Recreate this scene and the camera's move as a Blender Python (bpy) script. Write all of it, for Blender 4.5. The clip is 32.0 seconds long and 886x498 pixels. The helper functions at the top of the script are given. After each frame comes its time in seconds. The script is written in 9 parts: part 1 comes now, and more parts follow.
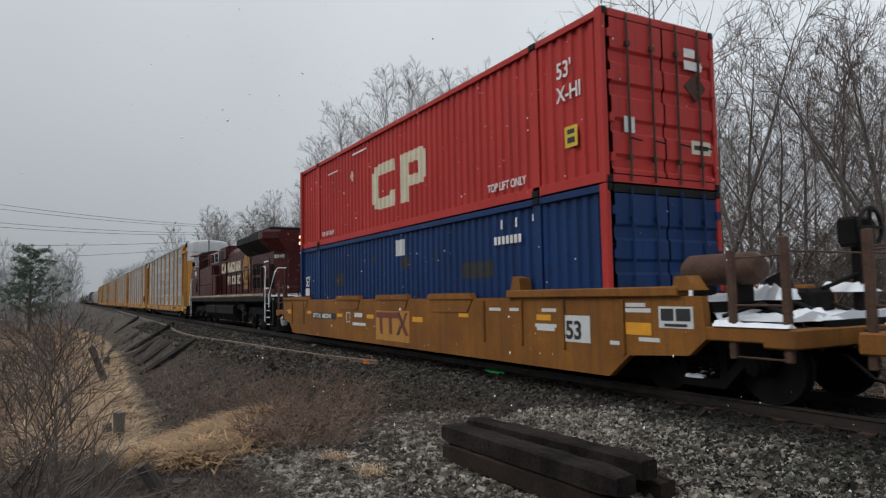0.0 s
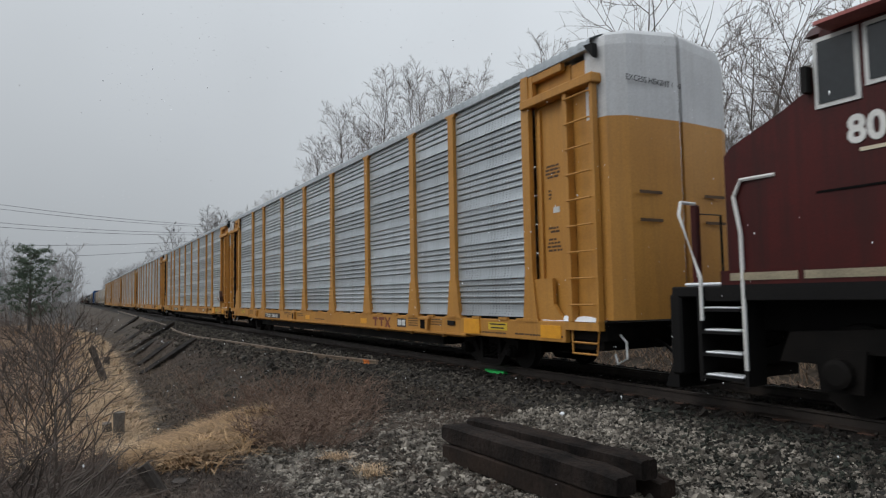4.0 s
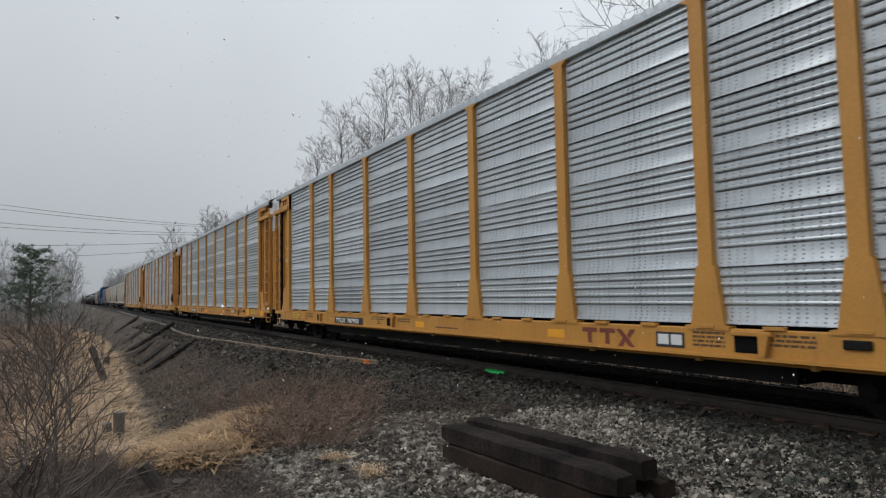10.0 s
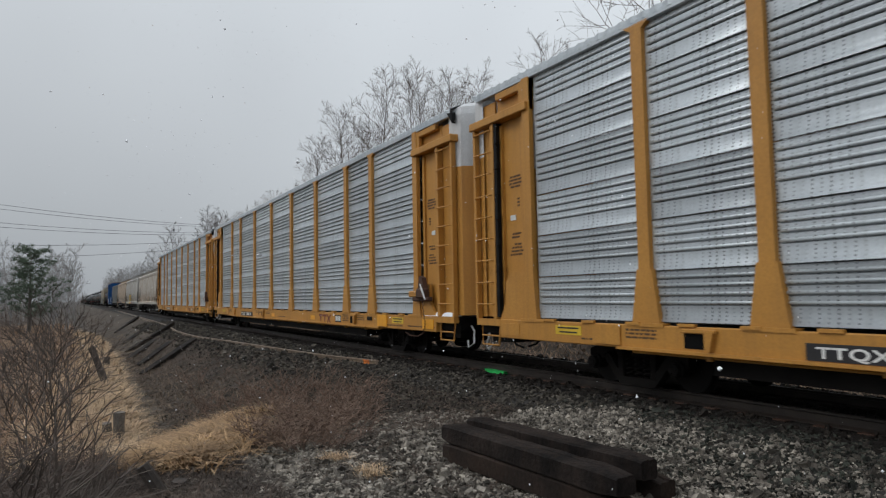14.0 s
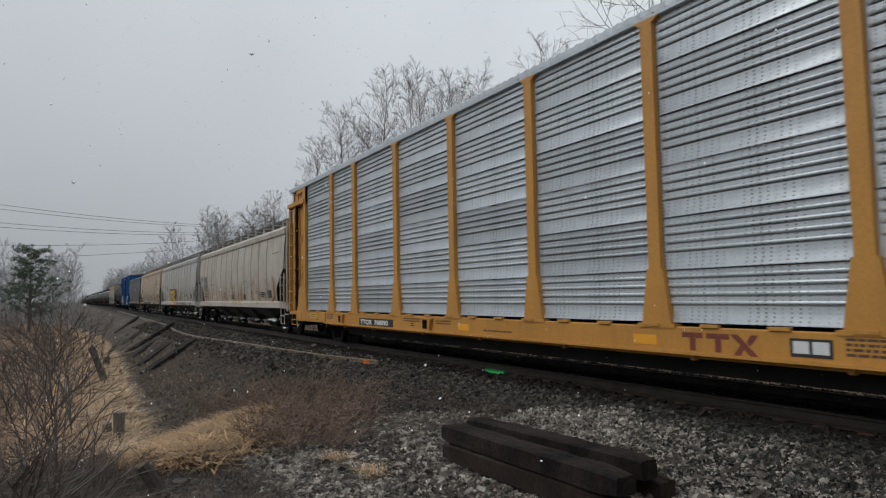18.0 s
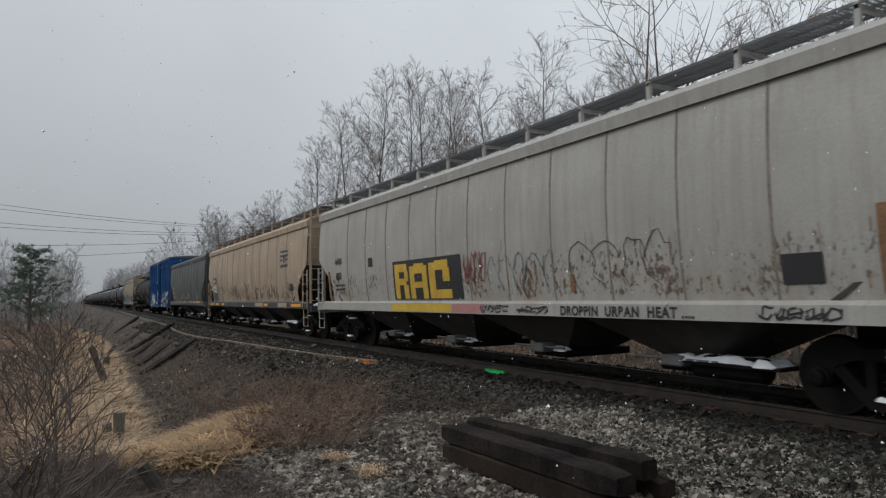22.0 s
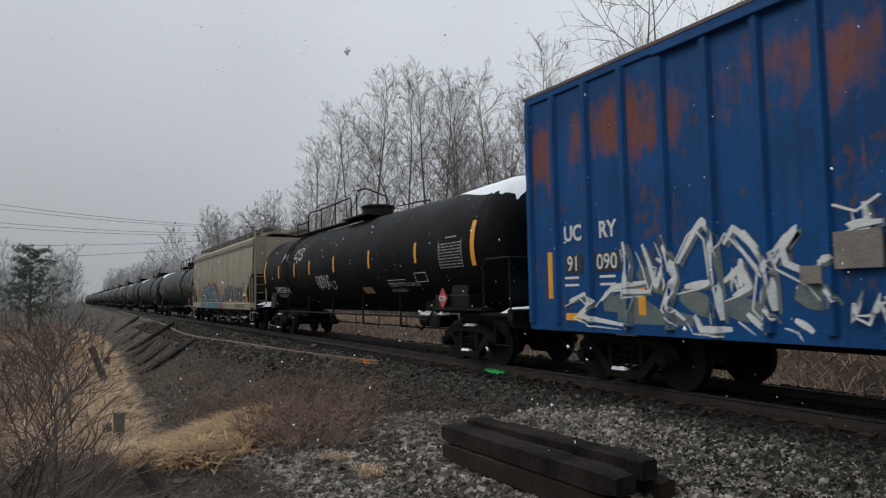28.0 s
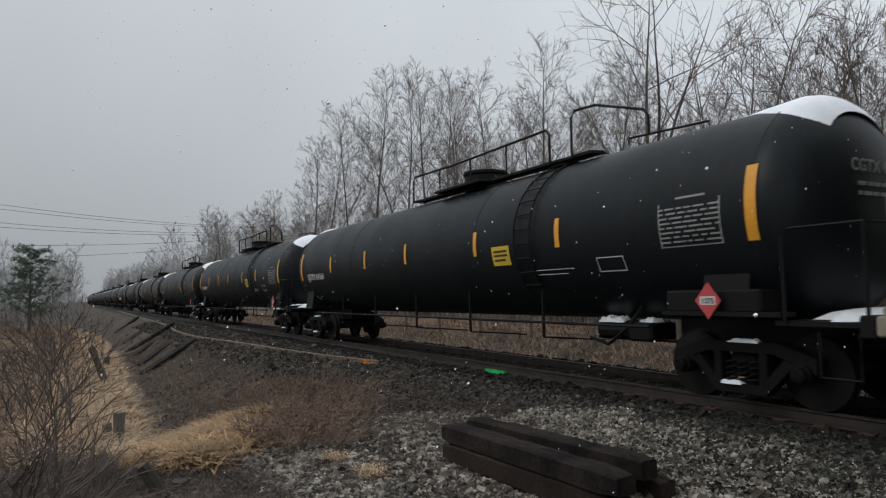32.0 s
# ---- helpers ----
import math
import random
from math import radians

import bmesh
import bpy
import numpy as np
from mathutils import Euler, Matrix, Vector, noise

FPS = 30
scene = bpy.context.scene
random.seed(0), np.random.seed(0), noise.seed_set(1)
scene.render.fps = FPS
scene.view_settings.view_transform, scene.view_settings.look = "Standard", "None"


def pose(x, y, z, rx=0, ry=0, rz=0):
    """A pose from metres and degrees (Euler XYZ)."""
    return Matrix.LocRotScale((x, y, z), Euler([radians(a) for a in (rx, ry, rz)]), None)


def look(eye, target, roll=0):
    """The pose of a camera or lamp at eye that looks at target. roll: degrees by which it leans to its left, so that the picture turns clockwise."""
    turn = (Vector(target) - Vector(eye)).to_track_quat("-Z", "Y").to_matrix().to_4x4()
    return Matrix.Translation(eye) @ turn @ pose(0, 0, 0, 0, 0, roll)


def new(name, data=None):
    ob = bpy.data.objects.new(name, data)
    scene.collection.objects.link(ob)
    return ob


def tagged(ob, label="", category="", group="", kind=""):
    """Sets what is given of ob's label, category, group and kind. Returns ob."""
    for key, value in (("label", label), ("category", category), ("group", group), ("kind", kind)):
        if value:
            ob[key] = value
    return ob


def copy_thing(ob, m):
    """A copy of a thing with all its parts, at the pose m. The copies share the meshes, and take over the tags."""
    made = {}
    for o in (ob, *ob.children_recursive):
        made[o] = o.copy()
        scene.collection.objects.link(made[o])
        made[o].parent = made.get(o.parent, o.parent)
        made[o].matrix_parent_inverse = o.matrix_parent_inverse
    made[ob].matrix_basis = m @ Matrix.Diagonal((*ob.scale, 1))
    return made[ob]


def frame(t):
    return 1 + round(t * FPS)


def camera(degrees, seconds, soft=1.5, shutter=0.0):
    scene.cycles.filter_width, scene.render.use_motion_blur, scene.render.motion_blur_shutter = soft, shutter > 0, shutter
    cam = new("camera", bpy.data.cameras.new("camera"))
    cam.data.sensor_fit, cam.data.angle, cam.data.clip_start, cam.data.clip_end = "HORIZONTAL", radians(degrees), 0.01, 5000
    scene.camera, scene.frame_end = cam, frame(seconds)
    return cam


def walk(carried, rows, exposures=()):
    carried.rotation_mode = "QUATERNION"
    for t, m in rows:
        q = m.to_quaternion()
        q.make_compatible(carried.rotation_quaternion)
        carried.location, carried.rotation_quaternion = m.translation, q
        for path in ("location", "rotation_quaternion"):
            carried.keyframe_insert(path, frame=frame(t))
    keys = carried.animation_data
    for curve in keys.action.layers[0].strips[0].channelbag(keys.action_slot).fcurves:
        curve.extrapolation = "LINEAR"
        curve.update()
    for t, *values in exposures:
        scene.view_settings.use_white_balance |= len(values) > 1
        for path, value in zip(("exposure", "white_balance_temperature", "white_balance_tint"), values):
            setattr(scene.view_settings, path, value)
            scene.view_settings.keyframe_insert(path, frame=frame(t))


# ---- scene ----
D = 8.815            # track centre line, metres from the camera
SPEED = 10.95        # train, metres a second
EYE = Vector((0.0, 0.0, 1.497))
yaw, pitch = radians(60.862), radians(3.925)
AHEAD = Vector((-math.sin(yaw) * math.cos(pitch), math.cos(yaw) * math.cos(pitch), math.sin(pitch)))
cam = camera(66.99, 32.0, soft=1.2, shutter=0.1)
walk(cam, [(0, look(EYE, EYE + AHEAD, -1.032)), (32, look(EYE, EYE + AHEAD, -1.032))], exposures=[(0, 0.0, 6450, 10), (6, 0.0, 6450, 10), (8, 0.06, 6450, 10), (10, 0.12, 6450, 10), (12, 0.1, 6450, 10), (14, 0.02, 6450, 10), (18, -0.03, 6450, 10), (24, -0.08, 6450, 10), (28, -0.03, 6450, 10), (32, -0.08, 6450, 10)])

# ---- light: overcast day with snow in the air ----
world = bpy.data.worlds.new("overcast")
scene.world = world
world.use_nodes = True
wn, wl = world.node_tree.nodes, world.node_tree.links
wn.clear()
sky = wn.new("ShaderNodeTexSky")
sky.sky_type, sky.sun_disc = "NISHITA", False
sky.sun_elevation, sky.sun_rotation = radians(44), radians(195)
sky.air_density, sky.dust_density, sky.ozone_density = 1.0, 6.0, 1.0
grey = wn.new("ShaderNodeHueSaturation")
grey.inputs["Saturation"].default_value = 0.12
geo = wn.new("ShaderNodeTexCoord")
cloud = wn.new("ShaderNodeTexNoise")
cloud.inputs["Scale"].default_value, cloud.inputs["Detail"].default_value = 1.6, 3.0
ramp = wn.new("ShaderNodeMapRange")
ramp.inputs["From Min"].default_value, ramp.inputs["From Max"].default_value = 0.3, 0.7
ramp.inputs["To Min"].default_value, ramp.inputs["To Max"].default_value = 0.93, 1.08
# an overcast sky is brightest overhead and on the sun's side
parts = wn.new("ShaderNodeSeparateXYZ")
high = wn.new("ShaderNodeMath")
high.operation = "MULTIPLY_ADD"
high.inputs[1].default_value, high.inputs[2].default_value = 0.86, 0.92
sunward = wn.new("ShaderNodeMath")
sunward.operation = "MULTIPLY_ADD"
sunward.inputs[1].default_value = 0.2
along = wn.new("ShaderNodeMath")
along.operation = "MULTIPLY_ADD"
along.inputs[1].default_value = 0.22
veil = wn.new("ShaderNodeMath")
veil.operation = "MULTIPLY"
# an even layer of cloud: much flatter than the clear sky beneath the sun
flat = wn.new("ShaderNodeMix")
flat.data_type = "RGBA"
flat.inputs["Factor"].default_value = 0.85
flat.inputs[7].default_value = (6.0, 6.42, 6.8, 1)
mult = wn.new("ShaderNodeMix")
mult.data_type, mult.blend_type = "RGBA", "MULTIPLY"
mult.inputs["Factor"].default_value = 1.0
bg = wn.new("ShaderNodeBackground")
bg.inputs["Strength"].default_value = 0.1
wo = wn.new("ShaderNodeOutputWorld")
wl.new(sky.outputs[0], grey.inputs["Color"])
wl.new(grey.outputs[0], flat.inputs[6])
wl.new(geo.outputs["Generated"], cloud.inputs["Vector"])
wl.new(cloud.outputs["Fac"], ramp.inputs["Value"])
wl.new(geo.outputs["Generated"], parts.inputs[0])
wl.new(parts.outputs["Z"], high.inputs[0])
wl.new(parts.outputs["Y"], sunward.inputs[0])
wl.new(high.outputs[0], along.inputs[2])
wl.new(parts.outputs["X"], along.inputs[0])
wl.new(along.outputs[0], sunward.inputs[2])
wl.new(sunward.outputs[0], veil.inputs[0])
wl.new(ramp.outputs[0], veil.inputs[1])
wl.new(flat.outputs[2], mult.inputs[6])
wl.new(veil.outputs[0], mult.inputs[7])
wl.new(mult.outputs[2], bg.inputs["Color"])
wl.new(bg.outputs[0], wo.inputs["Surface"])
sun = new("sun", bpy.data.lights.new("sun", "SUN"))
sun.data.energy, sun.data.angle, sun.data.color = 0.7, radians(25), (1.0, 0.97, 0.93)
sun.matrix_world = look((0, 0, 60), (16, 60, 0))
# the train's way along the track at each time
LAG = ((3, 0.0), (6, -0.04), (7, -0.06), (8, -0.1), (9, -0.12), (10, 0.08), (11, 0.06), (12, 0.06), (13, 0.12), (14, 0.01), (15, 0.15), (16, 0.3), (17, 0.37), (18, 0.16), (19, 0.08),
       (20, 0.1), (21, 0.08), (22, 0.1), (23, 0.05), (24, 0.02), (25, 0.07), (26, 0.07), (27, 0.03), (28, 0.0), (29, 0.2), (30, 0.02), (31, 0.02), (32, 0.0))
TRAVEL = [(0, 0.55), (1, 11.2), (2, 2 * SPEED)] + [(t, t * SPEED - lag) for t, lag in LAG]


# ---- materials ----
def material(name, colour, second=None, scale=3.0, rough=0.7, metal=0.0, grain=40.0, bump=0.15, vary=0.25, streak=0.0, dirt=None, dirt_amount=0.0,
             island=False, depth=0.01, spec=0.5, specks=None):
    """Two tones mixed by a broad noise, a fine grain over them, optional streaks that run down, and dirt in blotches."""
    m = bpy.data.materials.new(name)
    m.use_nodes = True
    n, l = m.node_tree.nodes, m.node_tree.links
    b = n["Principled BSDF"]
    tc = n.new("ShaderNodeTexCoord")
    big = n.new("ShaderNodeTexNoise")
    big.inputs["Scale"].default_value, big.inputs["Detail"].default_value = scale, 6.0
    l.new(tc.outputs["Object"], big.inputs["Vector"])
    r = n.new("ShaderNodeMapRange")
    r.inputs["From Min"].default_value, r.inputs["From Max"].default_value = 0.32, 0.68
    l.new(big.outputs["Fac"], r.inputs["Value"])
    mix = n.new("ShaderNodeMix")
    mix.data_type = "RGBA"
    second = second or tuple(c * (1 - vary) for c in colour)
    mix.inputs[6].default_value, mix.inputs[7].default_value = (*colour, 1), (*second, 1)
    l.new(r.outputs[0], mix.inputs["Factor"])
    out = mix.outputs[2]
    fine = n.new("ShaderNodeTexNoise")
    fine.inputs["Scale"].default_value, fine.inputs["Detail"].default_value = grain, 4.0
    l.new(tc.outputs["Object"], fine.inputs["Vector"])
    fr = n.new("ShaderNodeMapRange")
    fr.inputs["From Min"].default_value, fr.inputs["From Max"].default_value = 0.25, 0.75
    fr.inputs["To Min"].default_value, fr.inputs["To Max"].default_value = 1 - vary, 1 + vary
    l.new(fine.outputs["Fac"], fr.inputs["Value"])
    mul = n.new("ShaderNodeMix")
    mul.data_type, mul.blend_type = "RGBA", "MULTIPLY"
    mul.inputs["Factor"].default_value = 1.0
    l.new(out, mul.inputs[6])
    l.new(fr.outputs[0], mul.inputs[7])
    out = mul.outputs[2]
    if island:
        info = n.new("ShaderNodeNewGeometry")
        ir = n.new("ShaderNodeMapRange")
        ir.inputs["To Min"].default_value, ir.inputs["To Max"].default_value = 1 - island, 1 + island
        l.new(info.outputs["Random Per Island"], ir.inputs["Value"])
        im = n.new("ShaderNodeMix")
        im.data_type, im.blend_type = "RGBA", "MULTIPLY"
        im.inputs["Factor"].default_value = 1.0
        l.new(out, im.inputs[6])
        l.new(ir.outputs[0], im.inputs[7])
        out = im.outputs[2]
    for amount, sc, stretch in ((streak, 2.2, (1.6, 1.6, 0.09)), (dirt_amount, 1.3, (1, 1, 1))):
        if amount <= 0:
            continue
        mp = n.new("ShaderNodeMapping")
        mp.inputs["Scale"].default_value = stretch
        l.new(tc.outputs["Object"], mp.inputs["Vector"])
        t = n.new("ShaderNodeTexNoise")
        t.inputs["Scale"].default_value, t.inputs["Detail"].default_value, t.inputs["Roughness"].default_value = sc * 2, 8.0, 0.65
        l.new(mp.outputs[0], t.inputs["Vector"])
        tr = n.new("ShaderNodeMapRange")
        tr.inputs["From Min"].default_value, tr.inputs["From Max"].default_value = 0.48, 0.72
        tr.inputs["To Max"].default_value = amount
        l.new(t.outputs["Fac"], tr.inputs["Value"])
        dm = n.new("ShaderNodeMix")
        dm.data_type = "RGBA"
        dm.inputs[7].default_value = (*(dirt or (0.09, 0.06, 0.04)), 1)
        l.new(tr.outputs[0], dm.inputs["Factor"])
        l.new(out, dm.inputs[6])
        out = dm.outputs[2]
    for layer in specks or ():
        # clusters of rust specks, or softer runs; they lie thickest between two heights on the car's side
        tone, sc, tall, low, high, (za, zb, zc, zd), most = layer
        mp = n.new("ShaderNodeMapping")
        mp.inputs["Scale"].default_value = (1, 0.2, tall)
        l.new(tc.outputs["Object"], mp.inputs["Vector"])
        sn = n.new("ShaderNodeTexNoise")
        sn.inputs["Scale"].default_value, sn.inputs["Detail"].default_value, sn.inputs["Roughness"].default_value = sc, 7.0, 0.7
        l.new(mp.outputs[0], sn.inputs["Vector"])
        wide = n.new("ShaderNodeTexNoise")
        wide.inputs["Scale"].default_value, wide.inputs["Detail"].default_value = 0.9, 3.0
        l.new(tc.outputs["Object"], wide.inputs["Vector"])
        wr = n.new("ShaderNodeMapRange")
        wr.inputs["From Min"].default_value, wr.inputs["From Max"].default_value = 0.3, 0.7
        wr.inputs["To Min"].default_value, wr.inputs["To Max"].default_value = -0.09, 0.09
        l.new(wide.outputs["Fac"], wr.inputs["Value"])
        ht = n.new("ShaderNodeSeparateXYZ")
        l.new(tc.outputs["Object"], ht.inputs[0])
        sums = [sn.outputs["Fac"], wr.outputs[0]]
        for a, c in ((za, zb), (zd, zc)):
            hr = n.new("ShaderNodeMapRange")
            hr.inputs["From Min"].default_value, hr.inputs["From Max"].default_value = a, c
            hr.inputs["To Min"].default_value, hr.inputs["To Max"].default_value = -0.22, 0.0
            l.new(ht.outputs["Z"], hr.inputs["Value"])
            sums.append(hr.outputs[0])
        total = sums[0]
        for q in sums[1:]:
            ad = n.new("ShaderNodeMath")
            l.new(total, ad.inputs[0])
            l.new(q, ad.inputs[1])
            total = ad.outputs[0]
        th = n.new("ShaderNodeMapRange")
        th.inputs["From Min"].default_value, th.inputs["From Max"].default_value = low, high
        th.inputs["To Max"].default_value = most
        l.new(total, th.inputs["Value"])
        sm = n.new("ShaderNodeMix")
        sm.data_type = "RGBA"
        sm.inputs[7].default_value = (*tone, 1)
        l.new(th.outputs[0], sm.inputs["Factor"])
        l.new(out, sm.inputs[6])
        out = sm.outputs[2]
    l.new(out, b.inputs["Base Color"])
    rr = n.new("ShaderNodeMapRange")
    rr.inputs["To Min"].default_value, rr.inputs["To Max"].default_value = max(0.05, rough - 0.12), min(1, rough + 0.12)
    l.new(big.outputs["Fac"], rr.inputs["Value"])
    l.new(rr.outputs[0], b.inputs["Roughness"])
    b.inputs["Metallic"].default_value = metal
    b.inputs["Specular IOR Level"].default_value = spec
    bp = n.new("ShaderNodeBump")
    bp.inputs["Strength"].default_value, bp.inputs["Distance"].default_value = bump, depth
    l.new(fine.outputs["Fac"], bp.inputs["Height"])
    l.new(bp.outputs[0], b.inputs["Normal"])
    return m


def glow(name, colour, strength):
    m = bpy.data.materials.new(name)
    m.use_nodes = True
    b = m.node_tree.nodes["Principled BSDF"]
    b.inputs["Base Color"].default_value = (*colour, 1)
    b.inputs["Emission Color"].default_value = (*colour, 1)
    b.inputs["Emission Strength"].default_value = strength
    return m


GALV = material("galvanised_steel", (0.52, 0.56, 0.585), (0.39, 0.43, 0.46), 0.9, 0.42, 0.55, 25, 0.05, 0.1, streak=0.25, dirt=(0.2, 0.2, 0.2))
RACK_YELLOW = material("rack_yellow_paint", (0.45, 0.215, 0.038), (0.39, 0.18, 0.03), 0.8, 0.55, 0, 30, 0.05, 0.12, streak=0.35, dirt=(0.2, 0.1, 0.03))
WELL_YELLOW = material("well_yellow_paint", (0.25, 0.1, 0.016), (0.17, 0.064, 0.011), 0.8, 0.6, 0, 30, 0.08, 0.18, spec=0.25, dirt_amount=0.35, streak=0.7, dirt=(0.1, 0.05, 0.02))
RED_BOX = material("container_red", (0.44, 0.036, 0.03), (0.37, 0.03, 0.026), 0.6, 0.6, 0, 30, 0.05, 0.1, streak=0.4, dirt=(0.16, 0.03, 0.024), spec=0.25)
BLUE_BOX = material("container_blue", (0.004, 0.032, 0.125), (0.003, 0.022, 0.085), 0.6, 0.55, 0, 30, 0.05, 0.15, streak=0.5, dirt=(0.008, 0.012, 0.025), dirt_amount=0.3, spec=0.25)
LOCO_RED = material("locomotive_red", (0.072, 0.0078, 0.0068), (0.036, 0.0048, 0.0045), 0.7, 0.45, 0, 30, 0.05, 0.15, streak=0.75, dirt=(0.02, 0.007, 0.006), dirt_amount=0.3, spec=0.25)
BLACK = material("black_steel", (0.0065, 0.006, 0.006), (0.004, 0.0038, 0.0038), 1.2, 0.6, 0, 40, 0.1, 0.25, spec=0.18)
GRIME = material("grimy_running_gear", (0.0075, 0.006, 0.0052), (0.0035, 0.003, 0.0027), 2.5, 0.75, 0.0, 50, 0.25, 0.35, spec=0.15)
DARKHOLE = material("dark_opening", (0.004, 0.0038, 0.0038), None, 3, 0.8, 0, 40, 0.1, 0.2, spec=0.1)
SNOW = material("lying_snow", (0.82, 0.84, 0.87), (0.74, 0.77, 0.81), 6, 0.6, 0, 80, 0.3, 0.05)
WHITE = material("white_lettering", (0.72, 0.72, 0.7), (0.6, 0.6, 0.58), 4, 0.6, 0, 60, 0.05, 0.12)
CREAM = material("cream_lettering", (0.62, 0.56, 0.42), (0.55, 0.49, 0.36), 3, 0.6, 0, 60, 0.05, 0.12)
INK = material("black_lettering", (0.02, 0.02, 0.022), None, 4, 0.6, 0, 60, 0.05, 0.15)
AMBER = material("amber_reflector", (0.72, 0.33, 0.02), (0.62, 0.27, 0.02), 5, 0.4, 0, 60, 0.05, 0.1)
PLATE = material("white_plate", (0.6, 0.61, 0.6), None, 5, 0.5, 0, 60, 0.05, 0.12)
RUST = material("rusty_steel", (0.085, 0.042, 0.026), (0.05, 0.026, 0.018), 4, 0.85, 0.1, 40, 0.3, 0.3)
RAIL = material("worn_rail", (0.034, 0.025, 0.02), (0.018, 0.0135, 0.011), 4, 0.6, 0.2, 40, 0.15, 0.25)
TIE = material("creosoted_tie", (0.026, 0.021, 0.018), (0.014, 0.012, 0.011), 3, 0.8, 0, 30, 0.4, 0.35, spec=0.2)
HOP_GREY = material("hopper_grey_paint", (0.41, 0.38, 0.335), (0.34, 0.312, 0.27), 0.7, 0.6, 0, 30, 0.06, 0.1, streak=0.4, dirt=(0.2, 0.155, 0.11), dirt_amount=0.25,
                    specks=(((0.29, 0.18, 0.085), 1.5, 0.25, 0.36, 0.66, (1.2, 1.4, 1.75, 2.7), 0.85), ((0.22, 0.15, 0.09), 2.2, 0.1, 0.5, 0.72, (2.2, 2.8, 4.0, 4.6), 0.7), ((0.1, 0.06, 0.035), 13, 0.5, 0.535, 0.6, (1.2, 1.5, 2.1, 2.9), 0.85)))
HOP_PALE = material("hopper_pale_paint", (0.35, 0.34, 0.315), (0.29, 0.28, 0.257), 0.7, 0.6, 0, 30, 0.06, 0.1, streak=0.4, dirt=(0.19, 0.165, 0.135), dirt_amount=0.12,
                    specks=(((0.25, 0.17, 0.09), 1.4, 0.3, 0.46, 0.76, (1.2, 1.4, 1.7, 2.3), 0.7), ((0.08, 0.05, 0.032), 13, 0.5, 0.525, 0.585, (1.2, 1.5, 2.0, 2.45), 0.9)))
HOP_TAN = material("hopper_tan_paint", (0.38, 0.29, 0.205), (0.32, 0.243, 0.168), 0.7, 0.6, 0, 30, 0.06, 0.1, streak=0.55, dirt=(0.13, 0.085, 0.055),
                   specks=(((0.14, 0.095, 0.06), 1.8, 0.14, 0.5, 0.78, (1.2, 1.4, 3.0, 4.2), 0.7), ((0.03, 0.022, 0.017), 12, 0.4, 0.505, 0.565, (1.2, 1.5, 1.9, 2.6), 0.95)))
HOP_SLATE = material("hopper_slate_paint", (0.064, 0.068, 0.064), (0.05, 0.054, 0.05), 0.7, 0.55, 0, 30, 0.05, 0.1, streak=0.25, dirt=(0.04, 0.04, 0.038))
HOP_BEIGE = material("hopper_beige_paint", (0.27, 0.235, 0.172), (0.215, 0.185, 0.135), 0.6, 0.6, 0, 30, 0.05, 0.1, streak=0.5, dirt=(0.11, 0.085, 0.055), dirt_amount=0.2)
BOX_BLUE = material("boxcar_blue_paint", (0.003, 0.062, 0.2), (0.003, 0.042, 0.135), 0.8, 0.55, 0, 30, 0.08, 0.15, streak=0.5, dirt=(0.012, 0.02, 0.04), spec=0.2)
BOX_SIDE = material("rust_blotched_blue_paint", (0.003, 0.062, 0.2), (0.003, 0.042, 0.135), 0.8, 0.55, 0, 30, 0.08, 0.15, streak=0.5, dirt=(0.012, 0.02, 0.04), spec=0.2, specks=(((0.19, 0.06, 0.032), 1.9, 0.3, 0.45, 0.62, (3.0, 3.7, 4.3, 4.75), 0.8), ((0.1, 0.05, 0.035), 9, 0.5, 0.57, 0.62, (1.0, 1.2, 4.5, 4.9), 0.7)))
TANK_BLACK = material("tank_black_paint", (0.0055, 0.006, 0.007), (0.0035, 0.004, 0.0045), 0.8, 0.5, 0, 30, 0.06, 0.2, streak=0.3, dirt=(0.012, 0.0095, 0.008), spec=0.07)
TANK_GREEN = material("tank_dark_paint", (0.0085, 0.0115, 0.0135), (0.0055, 0.008, 0.0095), 0.8, 0.45, 0, 30, 0.05, 0.15, streak=0.35, dirt=(0.02, 0.016, 0.013), spec=0.16)


